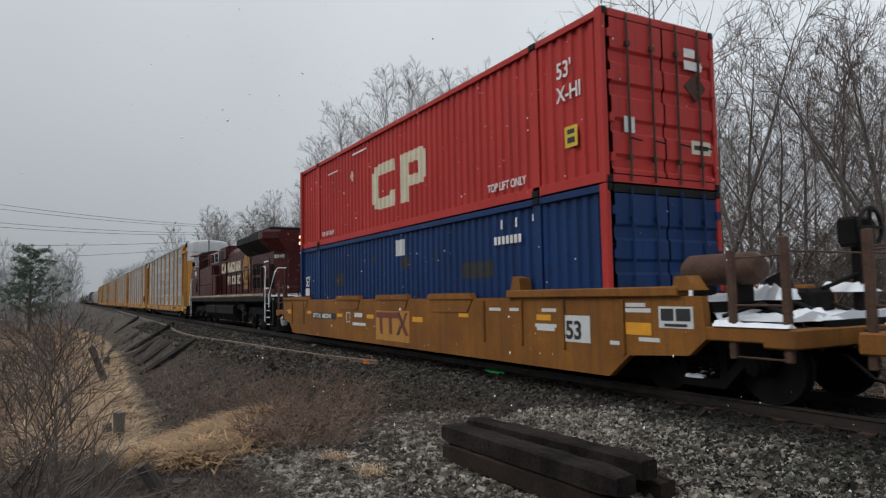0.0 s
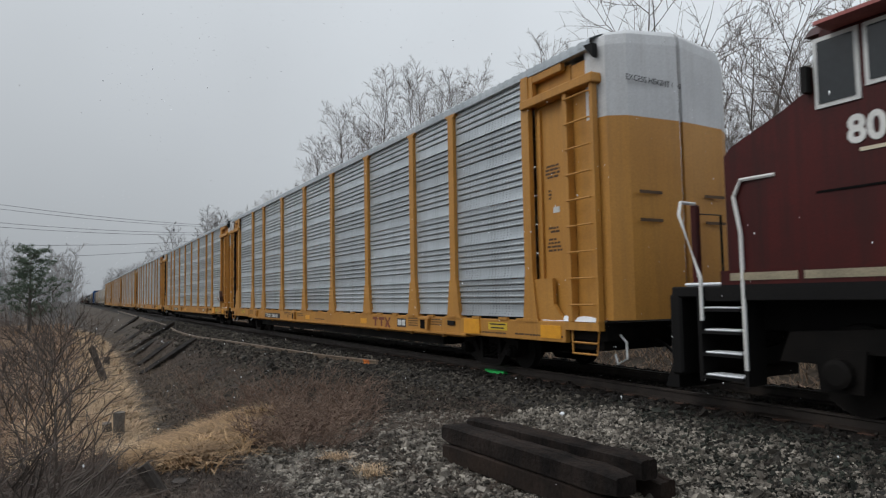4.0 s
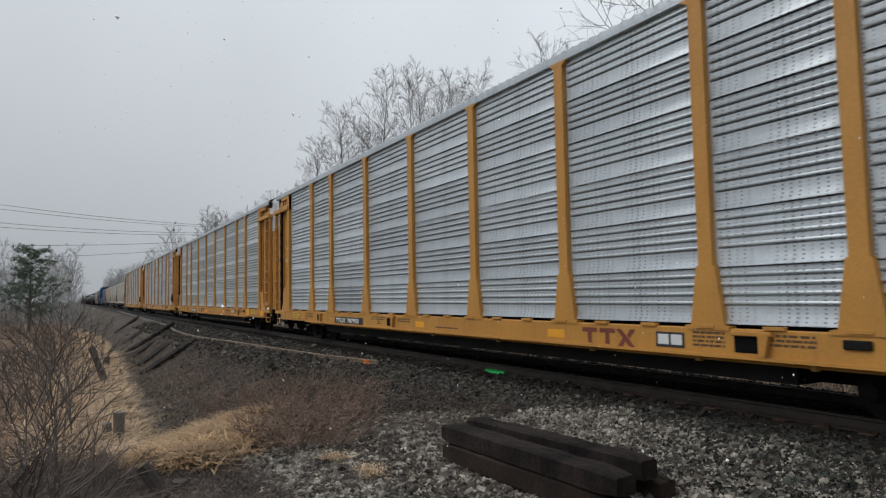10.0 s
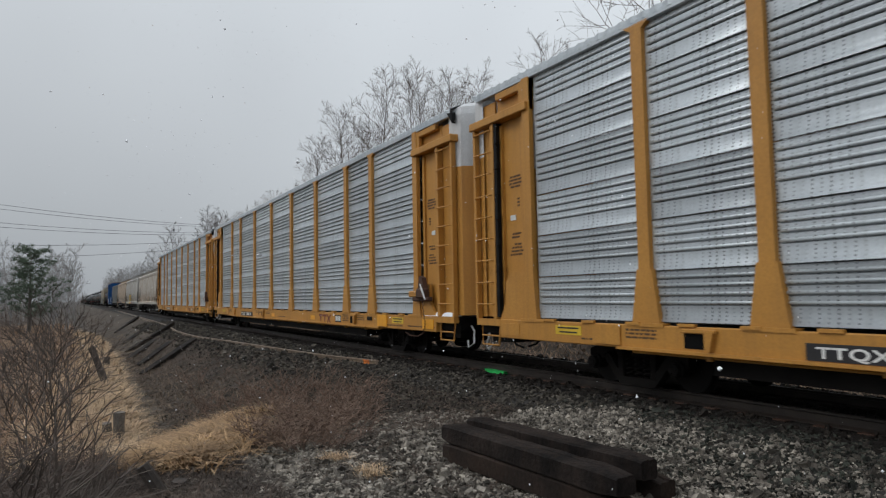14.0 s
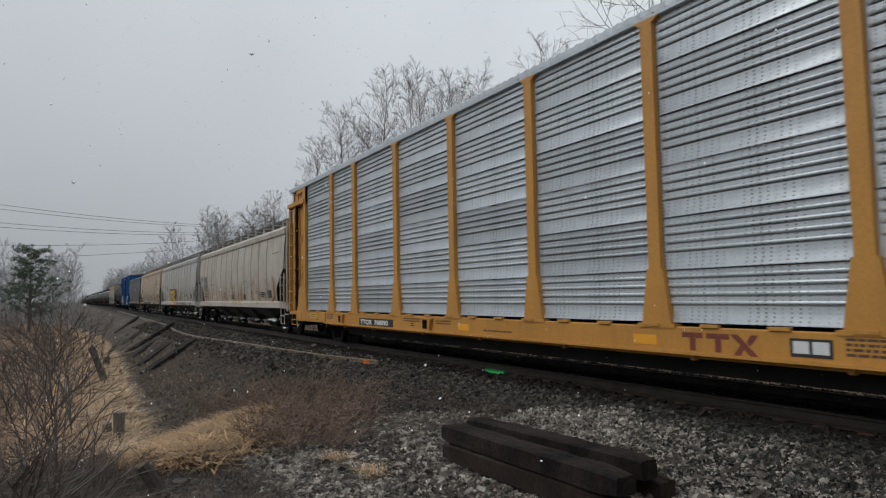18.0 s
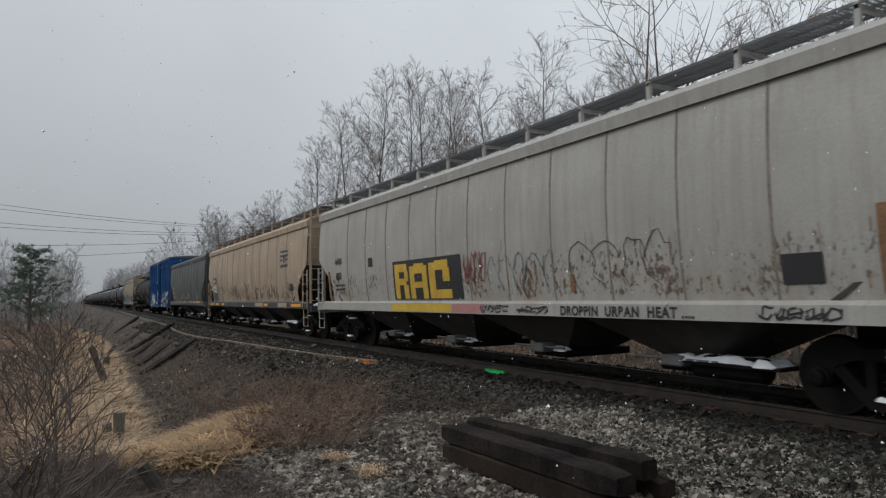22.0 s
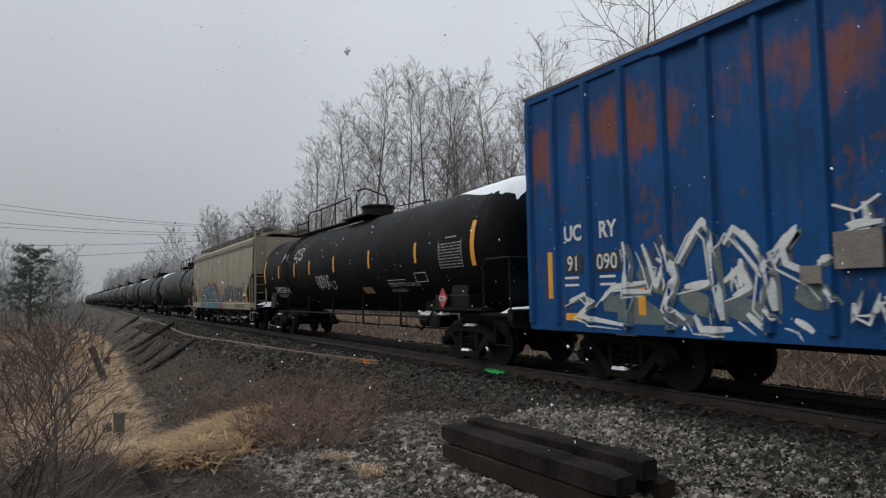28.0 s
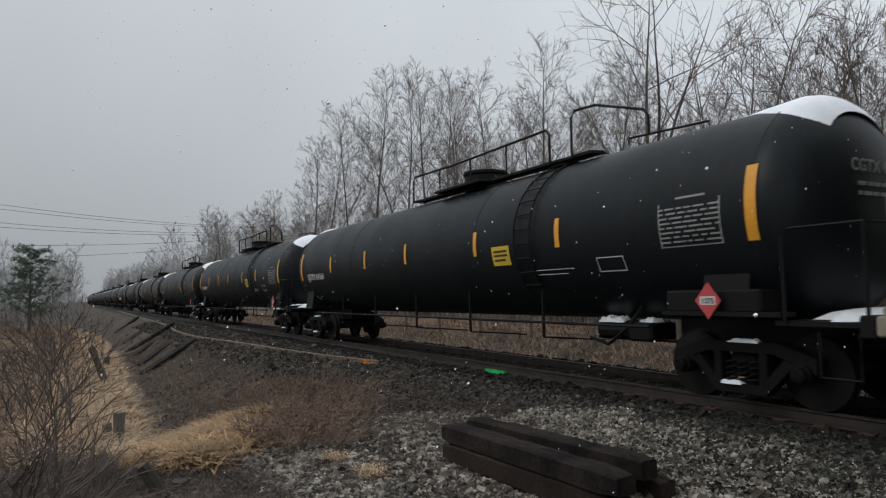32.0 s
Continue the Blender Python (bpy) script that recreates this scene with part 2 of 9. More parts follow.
# ---- mesh helpers ----
class Solid:
    """Collects vertices and faces for one mesh."""

    def __init__(self):
        self.v, self.f, self.smooth = [], [], False

    def add(self, verts, faces):
        o = len(self.v)
        self.v += [tuple(q) for q in verts]
        self.f += [tuple(i + o for i in q) for q in faces]
        return self

    def box(self, x0, x1, y0, y1, z0, z1, bevel=0.0):
        if bevel <= 0:
            v = [(x, y, z) for x in (x0, x1) for y in (y0, y1) for z in (z0, z1)]
            return self.add(v, [(0, 1, 3, 2), (4, 6, 7, 5), (0, 4, 5, 1), (2, 3, 7, 6), (0, 2, 6, 4), (1, 5, 7, 3)])
        b = min(bevel, abs(x1 - x0) * 0.4, abs(y1 - y0) * 0.4, abs(z1 - z0) * 0.4)
        prof = [(y0 + b, z0), (y1 - b, z0), (y1, z0 + b), (y1, z1 - b), (y1 - b, z1), (y0 + b, z1), (y0, z1 - b), (y0, z0 + b)]
        my, mz = (y0 + y1) / 2, (z0 + z1) / 2
        sy, sz = (abs(y1 - y0) / 2 - b) / (abs(y1 - y0) / 2), (abs(z1 - z0) / 2 - b) / (abs(z1 - z0) / 2)
        small = [(my + (y - my) * sy, mz + (z - mz) * sz) for y, z in prof]
        rings = [(x0, small), (x0 + b, prof), (x1 - b, prof), (x1, small)]
        return self.loft([[(x, y, z) for y, z in pr] for x, pr in rings], True)

    def loft(self, rings, caps=True, closed=True):
        n = len(rings[0])
        v = [q for r in rings for q in r]
        f = []
        for i in range(len(rings) - 1):
            for j in range(n if closed else n - 1):
                a, b = i * n + j, i * n + (j + 1) % n
                f.append((a, a + n, b + n, b))
        if caps:
            f.append(tuple(range(n)))
            f.append(tuple(reversed(range((len(rings) - 1) * n, len(rings) * n))))
        return self.add(v, f)

    def prism(self, profile, axis, a, b):
        """A closed outline pushed along an axis: for x the outline is (y, z), for y (x, z), for z (x, y)."""
        def at(p, t):
            return (t, *p) if axis == "x" else (p[0], t, p[1]) if axis == "y" else (p[0], p[1], t)
        return self.loft([[at(p, a) for p in profile], [at(p, b) for p in profile]])

    def tube(self, points, r, n=6, r1=None):
        pts = [Vector(q) for q in points]
        rings = []
        for i, q in enumerate(pts):
            d = (pts[min(i + 1, len(pts) - 1)] - pts[max(i - 1, 0)]).normalized()
            up = Vector((0, 0, 1)) if abs(d.z) < 0.9 else Vector((1, 0, 0))
            s = d.cross(up).normalized()
            u = s.cross(d)
            k = r if r1 is None else r + (r1 - r) * i / (len(pts) - 1)
            rings.append([q + (s * math.cos(2 * math.pi * j / n) + u * math.sin(2 * math.pi * j / n)) * k for j in range(n)])
        return self.loft(rings)

    def lathe(self, rings, centre, axis="y", n=16, caps=True):
        """Rings of (along, radius) round an axis through centre."""
        cx, cy, cz = centre
        out = []
        for t, r in rings:
            ring = []
            for j in range(n):
                c, s = r * math.cos(2 * math.pi * j / n), r * math.sin(2 * math.pi * j / n)
                ring.append((cx + c, cy + t, cz + s) if axis == "y" else (cx + t, cy + c, cz + s) if axis == "x" else (cx + c, cy + s, cz + t))
            out.append(ring)
        return self.loft(out, caps)

    def hoop(self, r, t, centre, axis, n=20):
        """A hand wheel's rim: a ring of square section."""
        return self.lathe([(-t, r - t), (-t, r + t), (t, r + t), (t, r - t), (-t, r - t)], centre, axis, n, False)

    def mesh(self, name, mat):
        me = bpy.data.meshes.new(name)
        me.from_pydata(self.v, [], self.f)
        me.update()
        bm = bmesh.new()
        bm.from_mesh(me)
        bmesh.ops.recalc_face_normals(bm, faces=bm.faces)
        bm.to_mesh(me)
        bm.free()
        if self.smooth:
            me.shade_smooth()
            me.set_sharp_from_angle(angle=radians(35))
        me.materials.append(mat)
        return me


def part(name, solid, mat, parent, label="", at=None):
    """Links a solid (or a mesh that is shared) as one mesh object under a thing or part."""
    me = solid.mesh(name, mat) if isinstance(solid, Solid) else solid
    ob = new(name, me)
    ob.parent = parent
    if at is not None:
        ob.matrix_basis = at if isinstance(at, Matrix) else Matrix.Translation(at)
    return tagged(ob, label, kind="stuff" if name in ("stencil", "side_lines", "data_lines", "label_frame", "weight_lines", "faded_marks", "head_lines") else "")


def pieces(name, solid, mat, parent, label="", at=None):
    """Links each loose piece of a solid as a part of its own."""
    root = list(range(len(solid.v)))

    def find(i):
        while root[i] != i:
            root[i] = root[root[i]]
            i = root[i]
        return i
    for f in solid.f:
        for q in f[1:]:
            root[find(q)] = find(f[0])
    sets = {}
    for f in solid.f:
        sets.setdefault(find(f[0]), []).append(f)
    out = []
    for faces in sets.values():
        used = sorted({i for f in faces for i in f})
        index = {i: k for k, i in enumerate(used)}
        s = Solid().add([solid.v[i] for i in used], [tuple(index[i] for i in f) for f in faces])
        s.smooth = solid.smooth
        out.append(part(name, s, mat, parent, label, at))
    return out


def thing(name, label, category, group="", at=None):
    ob = new(name)
    ob.empty_display_size = 0.3
    if at is not None:
        ob.matrix_basis = at
    return tagged(ob, label, category, group)


def single(name, solid, mat, label="", category="", group="", kind="", at=None):
    ob = new(name, solid.mesh(name, mat))
    if at is not None:
        ob.matrix_basis = at
    return tagged(ob, label, category, group, kind)


def snow_lump(x0, x1, y0, y1, z, h, seed=1, n=9, m=6):
    """An uneven cushion of lying snow with a ragged edge."""
    g = random.Random(seed)
    s = Solid()
    s.smooth = True
    rows = []
    for i in range(n + 1):
        x = x0 + (x1 - x0) * i / n
        a, b = y0 + (y1 - y0) * g.uniform(0, 0.22), y1 - (y1 - y0) * g.uniform(0, 0.22)
        e = 0.0 if i in (0, n) else 1.0
        rows.append([(x, a + (b - a) * j / m, z + (h * g.uniform(0.35, 1.0) * e if 0 < j < m else 0.0)) for j in range(m + 1)] + [(x, b, z - 0.01), (x, a, z - 0.01)])
    return s.loft(rows)


def text_rows(rows, y, z0, step, h, seed=1, deep=0.004):
    """Rows of stencilled text too small to read: short dashes of uneven length. rows: (start, end) along x."""
    g = random.Random(seed)
    s = Solid()
    for i, (a, b) in enumerate(rows):
        x = a
        while x < b:
            w = g.uniform(1.2, 4.0) * h
            s.box(x, min(x + w, b), y - deep, y, z0 - i * step, z0 - i * step + h)
            x += w + g.uniform(0.35, 0.9) * h
    return s


def letters(text, size, mat, parent, x, y, z, spacing=1.0, bold=0.0, wide=1.0, name="lettering", align="LEFT", depth=0.004):
    """Words painted on the side that faces -y, their lower left corner at x, z."""
    cu = bpy.data.curves.new("words", "FONT")
    cu.body, cu.size, cu.space_character, cu.offset, cu.extrude, cu.align_x = text, size * 1.37, spacing, bold, depth / 2, align
    ob = bpy.data.objects.new("words", cu)
    scene.collection.objects.link(ob)
    me = bpy.data.meshes.new_from_object(ob.evaluated_get(bpy.context.evaluated_depsgraph_get()))
    bpy.data.objects.remove(ob)
    me.name = name
    me.materials.clear()
    me.materials.append(mat)
    o = new(name, me)
    o.parent = parent
    o.matrix_basis = Matrix.Translation((x, y, z)) @ Matrix.Rotation(radians(90), 4, "X") @ Matrix.Diagonal((wide, 1, 1, 1))
    return o


# ---- the lie of the land ----
def smooth(a, b, t):
    t = max(0.0, min(1.0, (t - a) / (b - a)))
    return t * t * (3 - 2 * t)


def land(x, y):
    """Height of the ground: track bed, shoulder, gravel pad by the camera, ditch, far bank."""
    o = y - D
    if o >= 0:
        z = -0.2 - 0.55 * smooth(1.9, 3.6, o) + 0.75 * smooth(3.6, 7.0, o) + 0.5 * smooth(9, 40, o)
    else:
        pad = smooth(-13.6, -7.6, x + y - 1)
        gully = 1.25 + 0.9 * smooth(-12, -34, x)
        slope = -0.22 - (0.98 + 0.1 * smooth(-12, -40, x)) * smooth(5.3, gully + 0.35, y) + 0.6 * smooth(gully - 0.15, gully - 2.8, y)
        flat = -0.2 - 0.25 * smooth(D - 1.8, 5.6, y) - 0.4 * smooth(0.5, -4.0, y)
        z = flat * pad + slope * (1 - pad)
    far = smooth(40, 120, abs(y))
    z = z * (1 - far) - 0.4 * far
    rough = 0.05 * smooth(1.6, 3.0, abs(o))
    return z + rough * (noise.noise((x * 0.9, y * 0.9, 3.1)) + 0.5 * noise.noise((x * 2.7, y * 2.7, 7.7)))


SOIL = material("straw_and_soil", (0.07, 0.05, 0.032), (0.022, 0.017, 0.013), 0.6, 0.95, 0, 9, 0.6, 0.35, depth=0.05)
BALLAST = material("ballast_bed", (0.022, 0.019, 0.0165), (0.012, 0.0105, 0.0095), 2.0, 0.9, 0, 28, 1.0, 0.6, depth=0.05)


def steps(spans):
    out = []
    for a, b, n in spans:
        out += [a + (b - a) * i / n for i in range(n)]
    return out + [spans[-1][1]]


def sheet(xs, ys, height):
    s = Solid()
    s.v = [(x, y, height(x, y)) for x in xs for y in ys]
    n = len(ys)
    s.f = [(i * n + j, (i + 1) * n + j, (i + 1) * n + j + 1, i * n + j + 1) for i in range(len(xs) - 1) for j in range(n - 1)]
    s.smooth = True
    return s


single("ground", sheet(steps([(-3000, -300, 9), (-300, -80, 30), (-80, -30, 50), (-30, 4, 136), (4, 30, 26), (30, 300, 9), (300, 3000, 6)]),
                       steps([(-3000, -200, 6), (-200, -20, 12), (-20, -4, 32), (-4, 13, 110), (13, 30, 30), (30, 200, 15), (200, 3000, 6)]), lambda x, y: land(x, y) - 0.03),
       SOIL, "damp ground with flattened straw-coloured grass and bare soil", "ground", kind="structure")


def bed(x, o):
    return land(x, D + o)


single("ballast_bed", sheet(steps([(-1500, -120, 20), (-120, -30, 90), (-30, 3, 165), (3, 200, 40)]), [D + o for o in steps([(-3.3, 3.0, 42)])],
                            lambda x, y: land(x, y) + 0.012 - 0.12 * smooth(2.6, 3.3, D - y) - 0.1 * smooth(2.4, 3.0, y - D) + 0.02 * noise.noise((x * 6, y * 6, 0))),
       BALLAST, "dark crushed-stone ballast under the track", "ballast", kind="structure")


def rail_profile(y):
    return [(y - 0.07, -0.17), (y + 0.07, -0.17), (y + 0.07, -0.155), (y + 0.012, -0.13), (y + 0.012, -0.045), (y + 0.036, -0.03), (y + 0.036, -0.004),
            (y + 0.028, 0), (y - 0.028, 0), (y - 0.036, -0.004), (y - 0.036, -0.03), (y - 0.012, -0.045), (y - 0.012, -0.13), (y - 0.07, -0.155)]


for side in (-1, 1):
    single("rail", Solid().prism(rail_profile(D + side * 0.7535), "x", -1500, 200), RAIL, "worn steel running rail spiked to wooden ties", "rail", "running rails", "structure")


# ---- railway cars: x along the car (front, the way it travels, is +x), -y the side by the camera, z from the rail head ----
CARS, WHEELS, CACHE = [], [], {}


def shared(key, build, mat):
    """One mesh for all alike pieces."""
    if key not in CACHE:
        CACHE[key] = build().mesh(key.split("|")[0], mat)
    return CACHE[key]


def wheelset_solid(r):
    s = Solid()
    s.smooth = True
    s.lathe([(-1.06, 0.07), (1.06, 0.07)], (0, 0, 0), "y", 12)
    for k in (-1, 1):
        y = 0.7535 * k
        s.lathe([(-0.065, r - 0.03), (-0.065, r), (0.035, r + 0.004), (0.06, r + 0.028), (0.07, r - 0.05), (0.03, r - 0.09), (0.01, 0.14), (0.06, 0.12), (0.08, 0.08)]
                if k < 0 else
                [(-0.08, 0.08), (-0.06, 0.12), (-0.01, 0.14), (-0.03, r - 0.09), (-0.07, r - 0.05), (-0.06, r + 0.028), (-0.035, r + 0.004), (0.065, r), (0.065, r - 0.03)],
                (0, y, 0), "y", 28)
        if k < 0:
            s.lathe([(-0.075, r - 0.1), (-0.065, r - 0.03)], (0, y, 0), "y", 28)
    return s


def side_frame_solid(r, half):
    s = Solid()
    z = r
    arch = [(-half - 0.17, z + 0.02), (-half - 0.17, z + 0.2), (-half * 0.62, z + 0.36), (half * 0.62, z + 0.36), (half + 0.17, z + 0.2), (half + 0.17, z + 0.02),
            (half - 0.12, z + 0.02), (half - 0.17, z + 0.14), (half * 0.55, z + 0.22), (-half * 0.55, z + 0.22), (-half + 0.17, z + 0.14), (-half + 0.12, z + 0.02)]
    s.prism(arch, "y", -0.09, 0.09)
    low = [(-half + 0.12, z + 0.1), (-half + 0.25, z + 0.16), (-0.3, z - 0.2), (0.3, z - 0.2), (half - 0.25, z + 0.16), (half - 0.12, z + 0.1), (0.36, z - 0.32), (-0.36, z - 0.32)]
    s.prism(low, "y", -0.08, 0.08)
    for k in (-1, 1):
        s.box(k * 0.34 - 0.06, k * 0.34 + 0.06, -0.085, 0.085, z - 0.22, z + 0.3, 0.015)
    return s


def spring_solid(r):
    s = Solid()
    s.smooth = True
    for x in (-0.18, 0, 0.18):
        pts = [(x + 0.065 * math.cos(a), 0.065 * math.sin(a), r - 0.2 + 0.30 * a / (2 * math.pi * 4)) for a in [i * math.pi / 4 for i in range(33)]]
        s.tube(pts, 0.02, 4)
    return s


def cap_solid():
    s = Solid()
    s.smooth = True
    s.lathe([(-0.2, 0.07), (-0.19, 0.095), (-0.12, 0.1), (-0.11, 0.125), (0.08, 0.125)], (0, 0, 0), "y", 14)
    for i in range(3):
        a = 2.1 * i
        s.lathe([(-0.215, 0.018), (-0.19, 0.02)], (0.055 * math.cos(a), 0, 0.055 * math.sin(a)), "y", 6)
    return s


def truck(car, x, r=0.457, half=0.89, snow=False):
    bol = part("truck", shared(f"bolster|{r}", lambda: Solid().box(-0.2, 0.2, -1.0, 1.0, r - 0.08, r + 0.22, 0.03).box(-0.32, 0.32, -0.36, 0.36, r + 0.2, r + 0.34, 0.03), GRIME), GRIME, car, at=(x, 0, 0))
    for k in (-1, 1):
        part("side_frame", shared(f"side_frame|{r}{half}", lambda: side_frame_solid(r, half), GRIME), GRIME, bol, at=(0, k * 1.0, 0))
        part("spring", shared(f"spring|{r}", lambda: spring_solid(r), GRIME), GRIME, bol, at=(0, k * 1.0, 0))
        w = part("wheelset", shared(f"wheelset|{r}", lambda: wheelset_solid(r), WHEELSTEEL), WHEELSTEEL, bol, at=(k * half, 0, r))
        WHEELS.append((w, car, r))
        for q in (-1, 1):
            part("bearing_cap", shared("bearing_cap", cap_solid, GRIME), GRIME, bol, at=Matrix.Translation((k * half, q * 1.03, r)) @ Matrix.Rotation(0 if q < 0 else math.pi, 4, "Z"))
        if snow:
            part("snow_crust", shared(f"snow_crust|{k}{r}", lambda: snow_lump(-0.22 - 0.06 * k, 0.16, -0.11, 0.06, 0, 0.05, 3 + k), SNOW), SNOW, bol, "thin snow crust", at=(k * 0.14, -1.02, r - 0.2 if k < 0 else r + 0.355))
    return bol


def coupler_solid():
    s = Solid()
    s.box(-0.75, 0, -0.09, 0.09, 0.74, 0.92, 0.03)
    s.box(-0.12, 0.12, -0.16, 0.13, 0.68, 0.98, 0.05)
    s.box(0.1, 0.26, -0.16, -0.06, 0.7, 0.96, 0.03)
    return s


def hose_solid():
    s = Solid()
    s.smooth = True
    s.tube([(-0.5, -0.25, 0.72), (-0.2, -0.27, 0.62), (0.05, -0.22, 0.38), (0.25, -0.15, 0.32)], 0.025, 6)
    return s


def ends(car, half, rear=None):
    front = half
    for k in (-1, 1):
        half = front if k > 0 or rear is None else rear
        t = Matrix.Rotation(0 if k > 0 else math.pi, 4, "Z")
        part("coupler", shared("coupler", coupler_solid, GRIME), GRIME, car, "rust-dark knuckle coupler", at=t @ Matrix.Translation((half - 0.12, 0, 0)))
        part("brake_hose", shared("brake_hose", hose_solid, BLACK), BLACK, car, at=t @ Matrix.Translation((half - 0.12, 0, 0)))


def ladder_solid(width, z0, z1, n, out=0.06, rail=0.03):
    """A ladder in the x-z plane, its foot at z0, standing off by out."""
    s = Solid()
    for x in (0, width):
        s.box(x - rail, x + rail, -out, 0, z0, z1, 0.006)
    for i in range(n):
        z = z0 + (z1 - z0) * (i + 0.5) / n
        s.tube([(0, -out, z), (width, -out, z)], 0.014, 6)
    return s


def panel_material():
    """Galvanised panel with rows of small punched holes."""
    m = GALV.copy()
    m.name = "punched_galvanised_panel"
    n, l = m.node_tree.nodes, m.node_tree.links
    b = n["Principled BSDF"]
    tc = n.new("ShaderNodeTexCoord")
    sep = n.new("ShaderNodeSeparateXYZ")
    l.new(tc.outputs["Object"], sep.inputs[0])
    d = []
    for axis, pitch in (("X", 0.11), ("Z", 0.05)):
        q = n.new("ShaderNodeMath")
        q.operation = "PINGPONG"
        q.inputs[1].default_value = pitch / 2
        l.new(sep.outputs[axis], q.inputs[0])
        sq = n.new("ShaderNodeMath")
        sq.operation = "POWER"
        sq.inputs[1].default_value = 2
        l.new(q.outputs[0], sq.inputs[0])
        d.append(sq)
    add = n.new("ShaderNodeMath")
    l.new(d[0].outputs[0], add.inputs[0])
    l.new(d[1].outputs[0], add.inputs[1])
    less = n.new("ShaderNodeMath")
    less.operation = "LESS_THAN"
    less.inputs[1].default_value = 0.012 ** 2
    l.new(add.outputs[0], less.inputs[0])
    amt = n.new("ShaderNodeMath")
    amt.operation = "MULTIPLY"
    # the columns come in clusters
    wave = n.new("ShaderNodeTexNoise")
    wave.noise_dimensions = "1D"
    wave.inputs["Scale"].default_value, wave.inputs["Detail"].default_value = 2.6, 1.0
    l.new(sep.outputs["X"], wave.inputs["W"])
    cl = n.new("ShaderNodeMapRange")
    cl.inputs["From Min"].default_value, cl.inputs["From Max"].default_value, cl.inputs["To Min"].default_value, cl.inputs["To Max"].default_value = 0.42, 0.56, 0.12, 0.9
    l.new(wave.outputs["Fac"], cl.inputs["Value"])
    l.new(cl.outputs[0], amt.inputs[1])
    l.new(less.outputs[0], amt.inputs[0])
    src = b.inputs["Base Color"].links[0].from_socket
    mix = n.new("ShaderNodeMix")
    mix.data_type = "RGBA"
    mix.inputs[7].default_value = (0.03, 0.03, 0.032, 1)
    l.new(src, mix.inputs[6])
    l.new(amt.outputs[0], mix.inputs["Factor"])
    # each panel is a little lighter or darker than its neighbours
    info = n.new("ShaderNodeObjectInfo")
    ir = n.new("ShaderNodeMapRange")
    ir.inputs["To Min"].default_value, ir.inputs["To Max"].default_value = 0.8, 1.12
    l.new(info.outputs["Random"], ir.inputs["Value"])
    pm = n.new("ShaderNodeMix")
    pm.data_type, pm.blend_type = "RGBA", "MULTIPLY"
    pm.inputs["Factor"].default_value = 1.0
    l.new(mix.outputs[2], pm.inputs[6])
    l.new(ir.outputs[0], pm.inputs[7])
    l.new(pm.outputs[2], b.inputs["Base Color"])
    return m


PUNCHED = panel_material()
WHEELSTEEL = material("wheel_steel", (0.011, 0.0088, 0.0075), (0.005, 0.0043, 0.004), 3, 0.65, 0.1, 40, 0.2, 0.3, spec=0.2)
WHITE_PANEL = material("white_end_door_paint", (0.55, 0.56, 0.57), (0.47, 0.48, 0.49), 0.8, 0.55, 0, 30, 0.05, 0.1, streak=0.3, dirt=(0.3, 0.29, 0.28))
SIGN_BLACK = material("black_number_board", (0.018, 0.018, 0.02), None, 4, 0.55, 0, 40, 0.05, 0.2)
DECAL_YELLOW = material("yellow_decal", (0.62, 0.42, 0.03), None, 4, 0.5, 0, 40, 0.05, 0.1)
STENCIL = material("dark_brown_stencil", (0.085, 0.042, 0.016), (0.06, 0.03, 0.012), 4, 0.6, 0, 40, 0.05, 0.12)
BROWN = material("dark_red_lettering", (0.16, 0.035, 0.02), (0.13, 0.03, 0.018), 4, 0.6, 0, 40, 0.05, 0.12)


def panel_solid(width, height):
    """A rack panel: a lap flange along its foot, a flat, and four half-round ribs with a shallow groove below each."""
    k = height / 0.73
    prof = [(0.0, 0), (-0.035, 0.002), (-0.033, 0.03 * k), (-0.002, 0.1 * k), (0, 0.2 * k)]
    for i in range(4):
        a = (0.25 + i * 0.122) * k
        prof += [(0, a - 0.018), (0.035, a - 0.016), (0.035, a - 0.002), (0, a)]
        for j in range(6):
            t = math.pi * (j + 0.5) / 6
            prof.append((-0.024 * math.sin(t) ** 0.7, a + (0.024 - 0.024 * math.cos(t)) * k))
        prof.append((0, a + 0.05 * k))
    prof += [(0, height - 0.004)]
    s = Solid()
    s.smooth = True
    # the ribs run out before the ends of the panel
    rings = [[(x, y * f, q) for y, q in prof] for x, f in ((-width / 2, 0.0), (-width / 2 + 0.05, 0.0), (-width / 2 + 0.09, 1.0), (width / 2 - 0.09, 1.0), (width / 2 - 0.05, 0.0), (width / 2, 0.0))]
    s.loft(rings, caps=False, closed=False)
    for q in (-1, 1):
        s.add([(q * width / 2, 0, 0), (q * width / 2, 0.012, 0), (q * width / 2, 0.012, height), (q * width / 2, 0, height)], [(0, 1, 2, 3)])
    return s


def post_solid(z0, z1, w=0.11, foot=0.27, knee=1.82):
    """A side post: a narrow web, a wide gusset plate at its foot, a cap under the roof."""
    s = Solid()
    prof = [(-w, z0 + 0.1), (w, z0 + 0.1), (w, z1 - 0.1), (w + 0.16, z1), (-w - 0.16, z1), (-w, z1 - 0.1)]
    s.prism(prof, "y", -0.05, 0.04)
    return s.prism([(-foot, z0), (foot, z0), (w + 0.03, knee), (-w - 0.03, knee)], "y", -0.058, 0.03)


POSTS = (-9.2, -7.24, -4.35, -1.45, 1.45, 4.35, 7.24, 9.2)


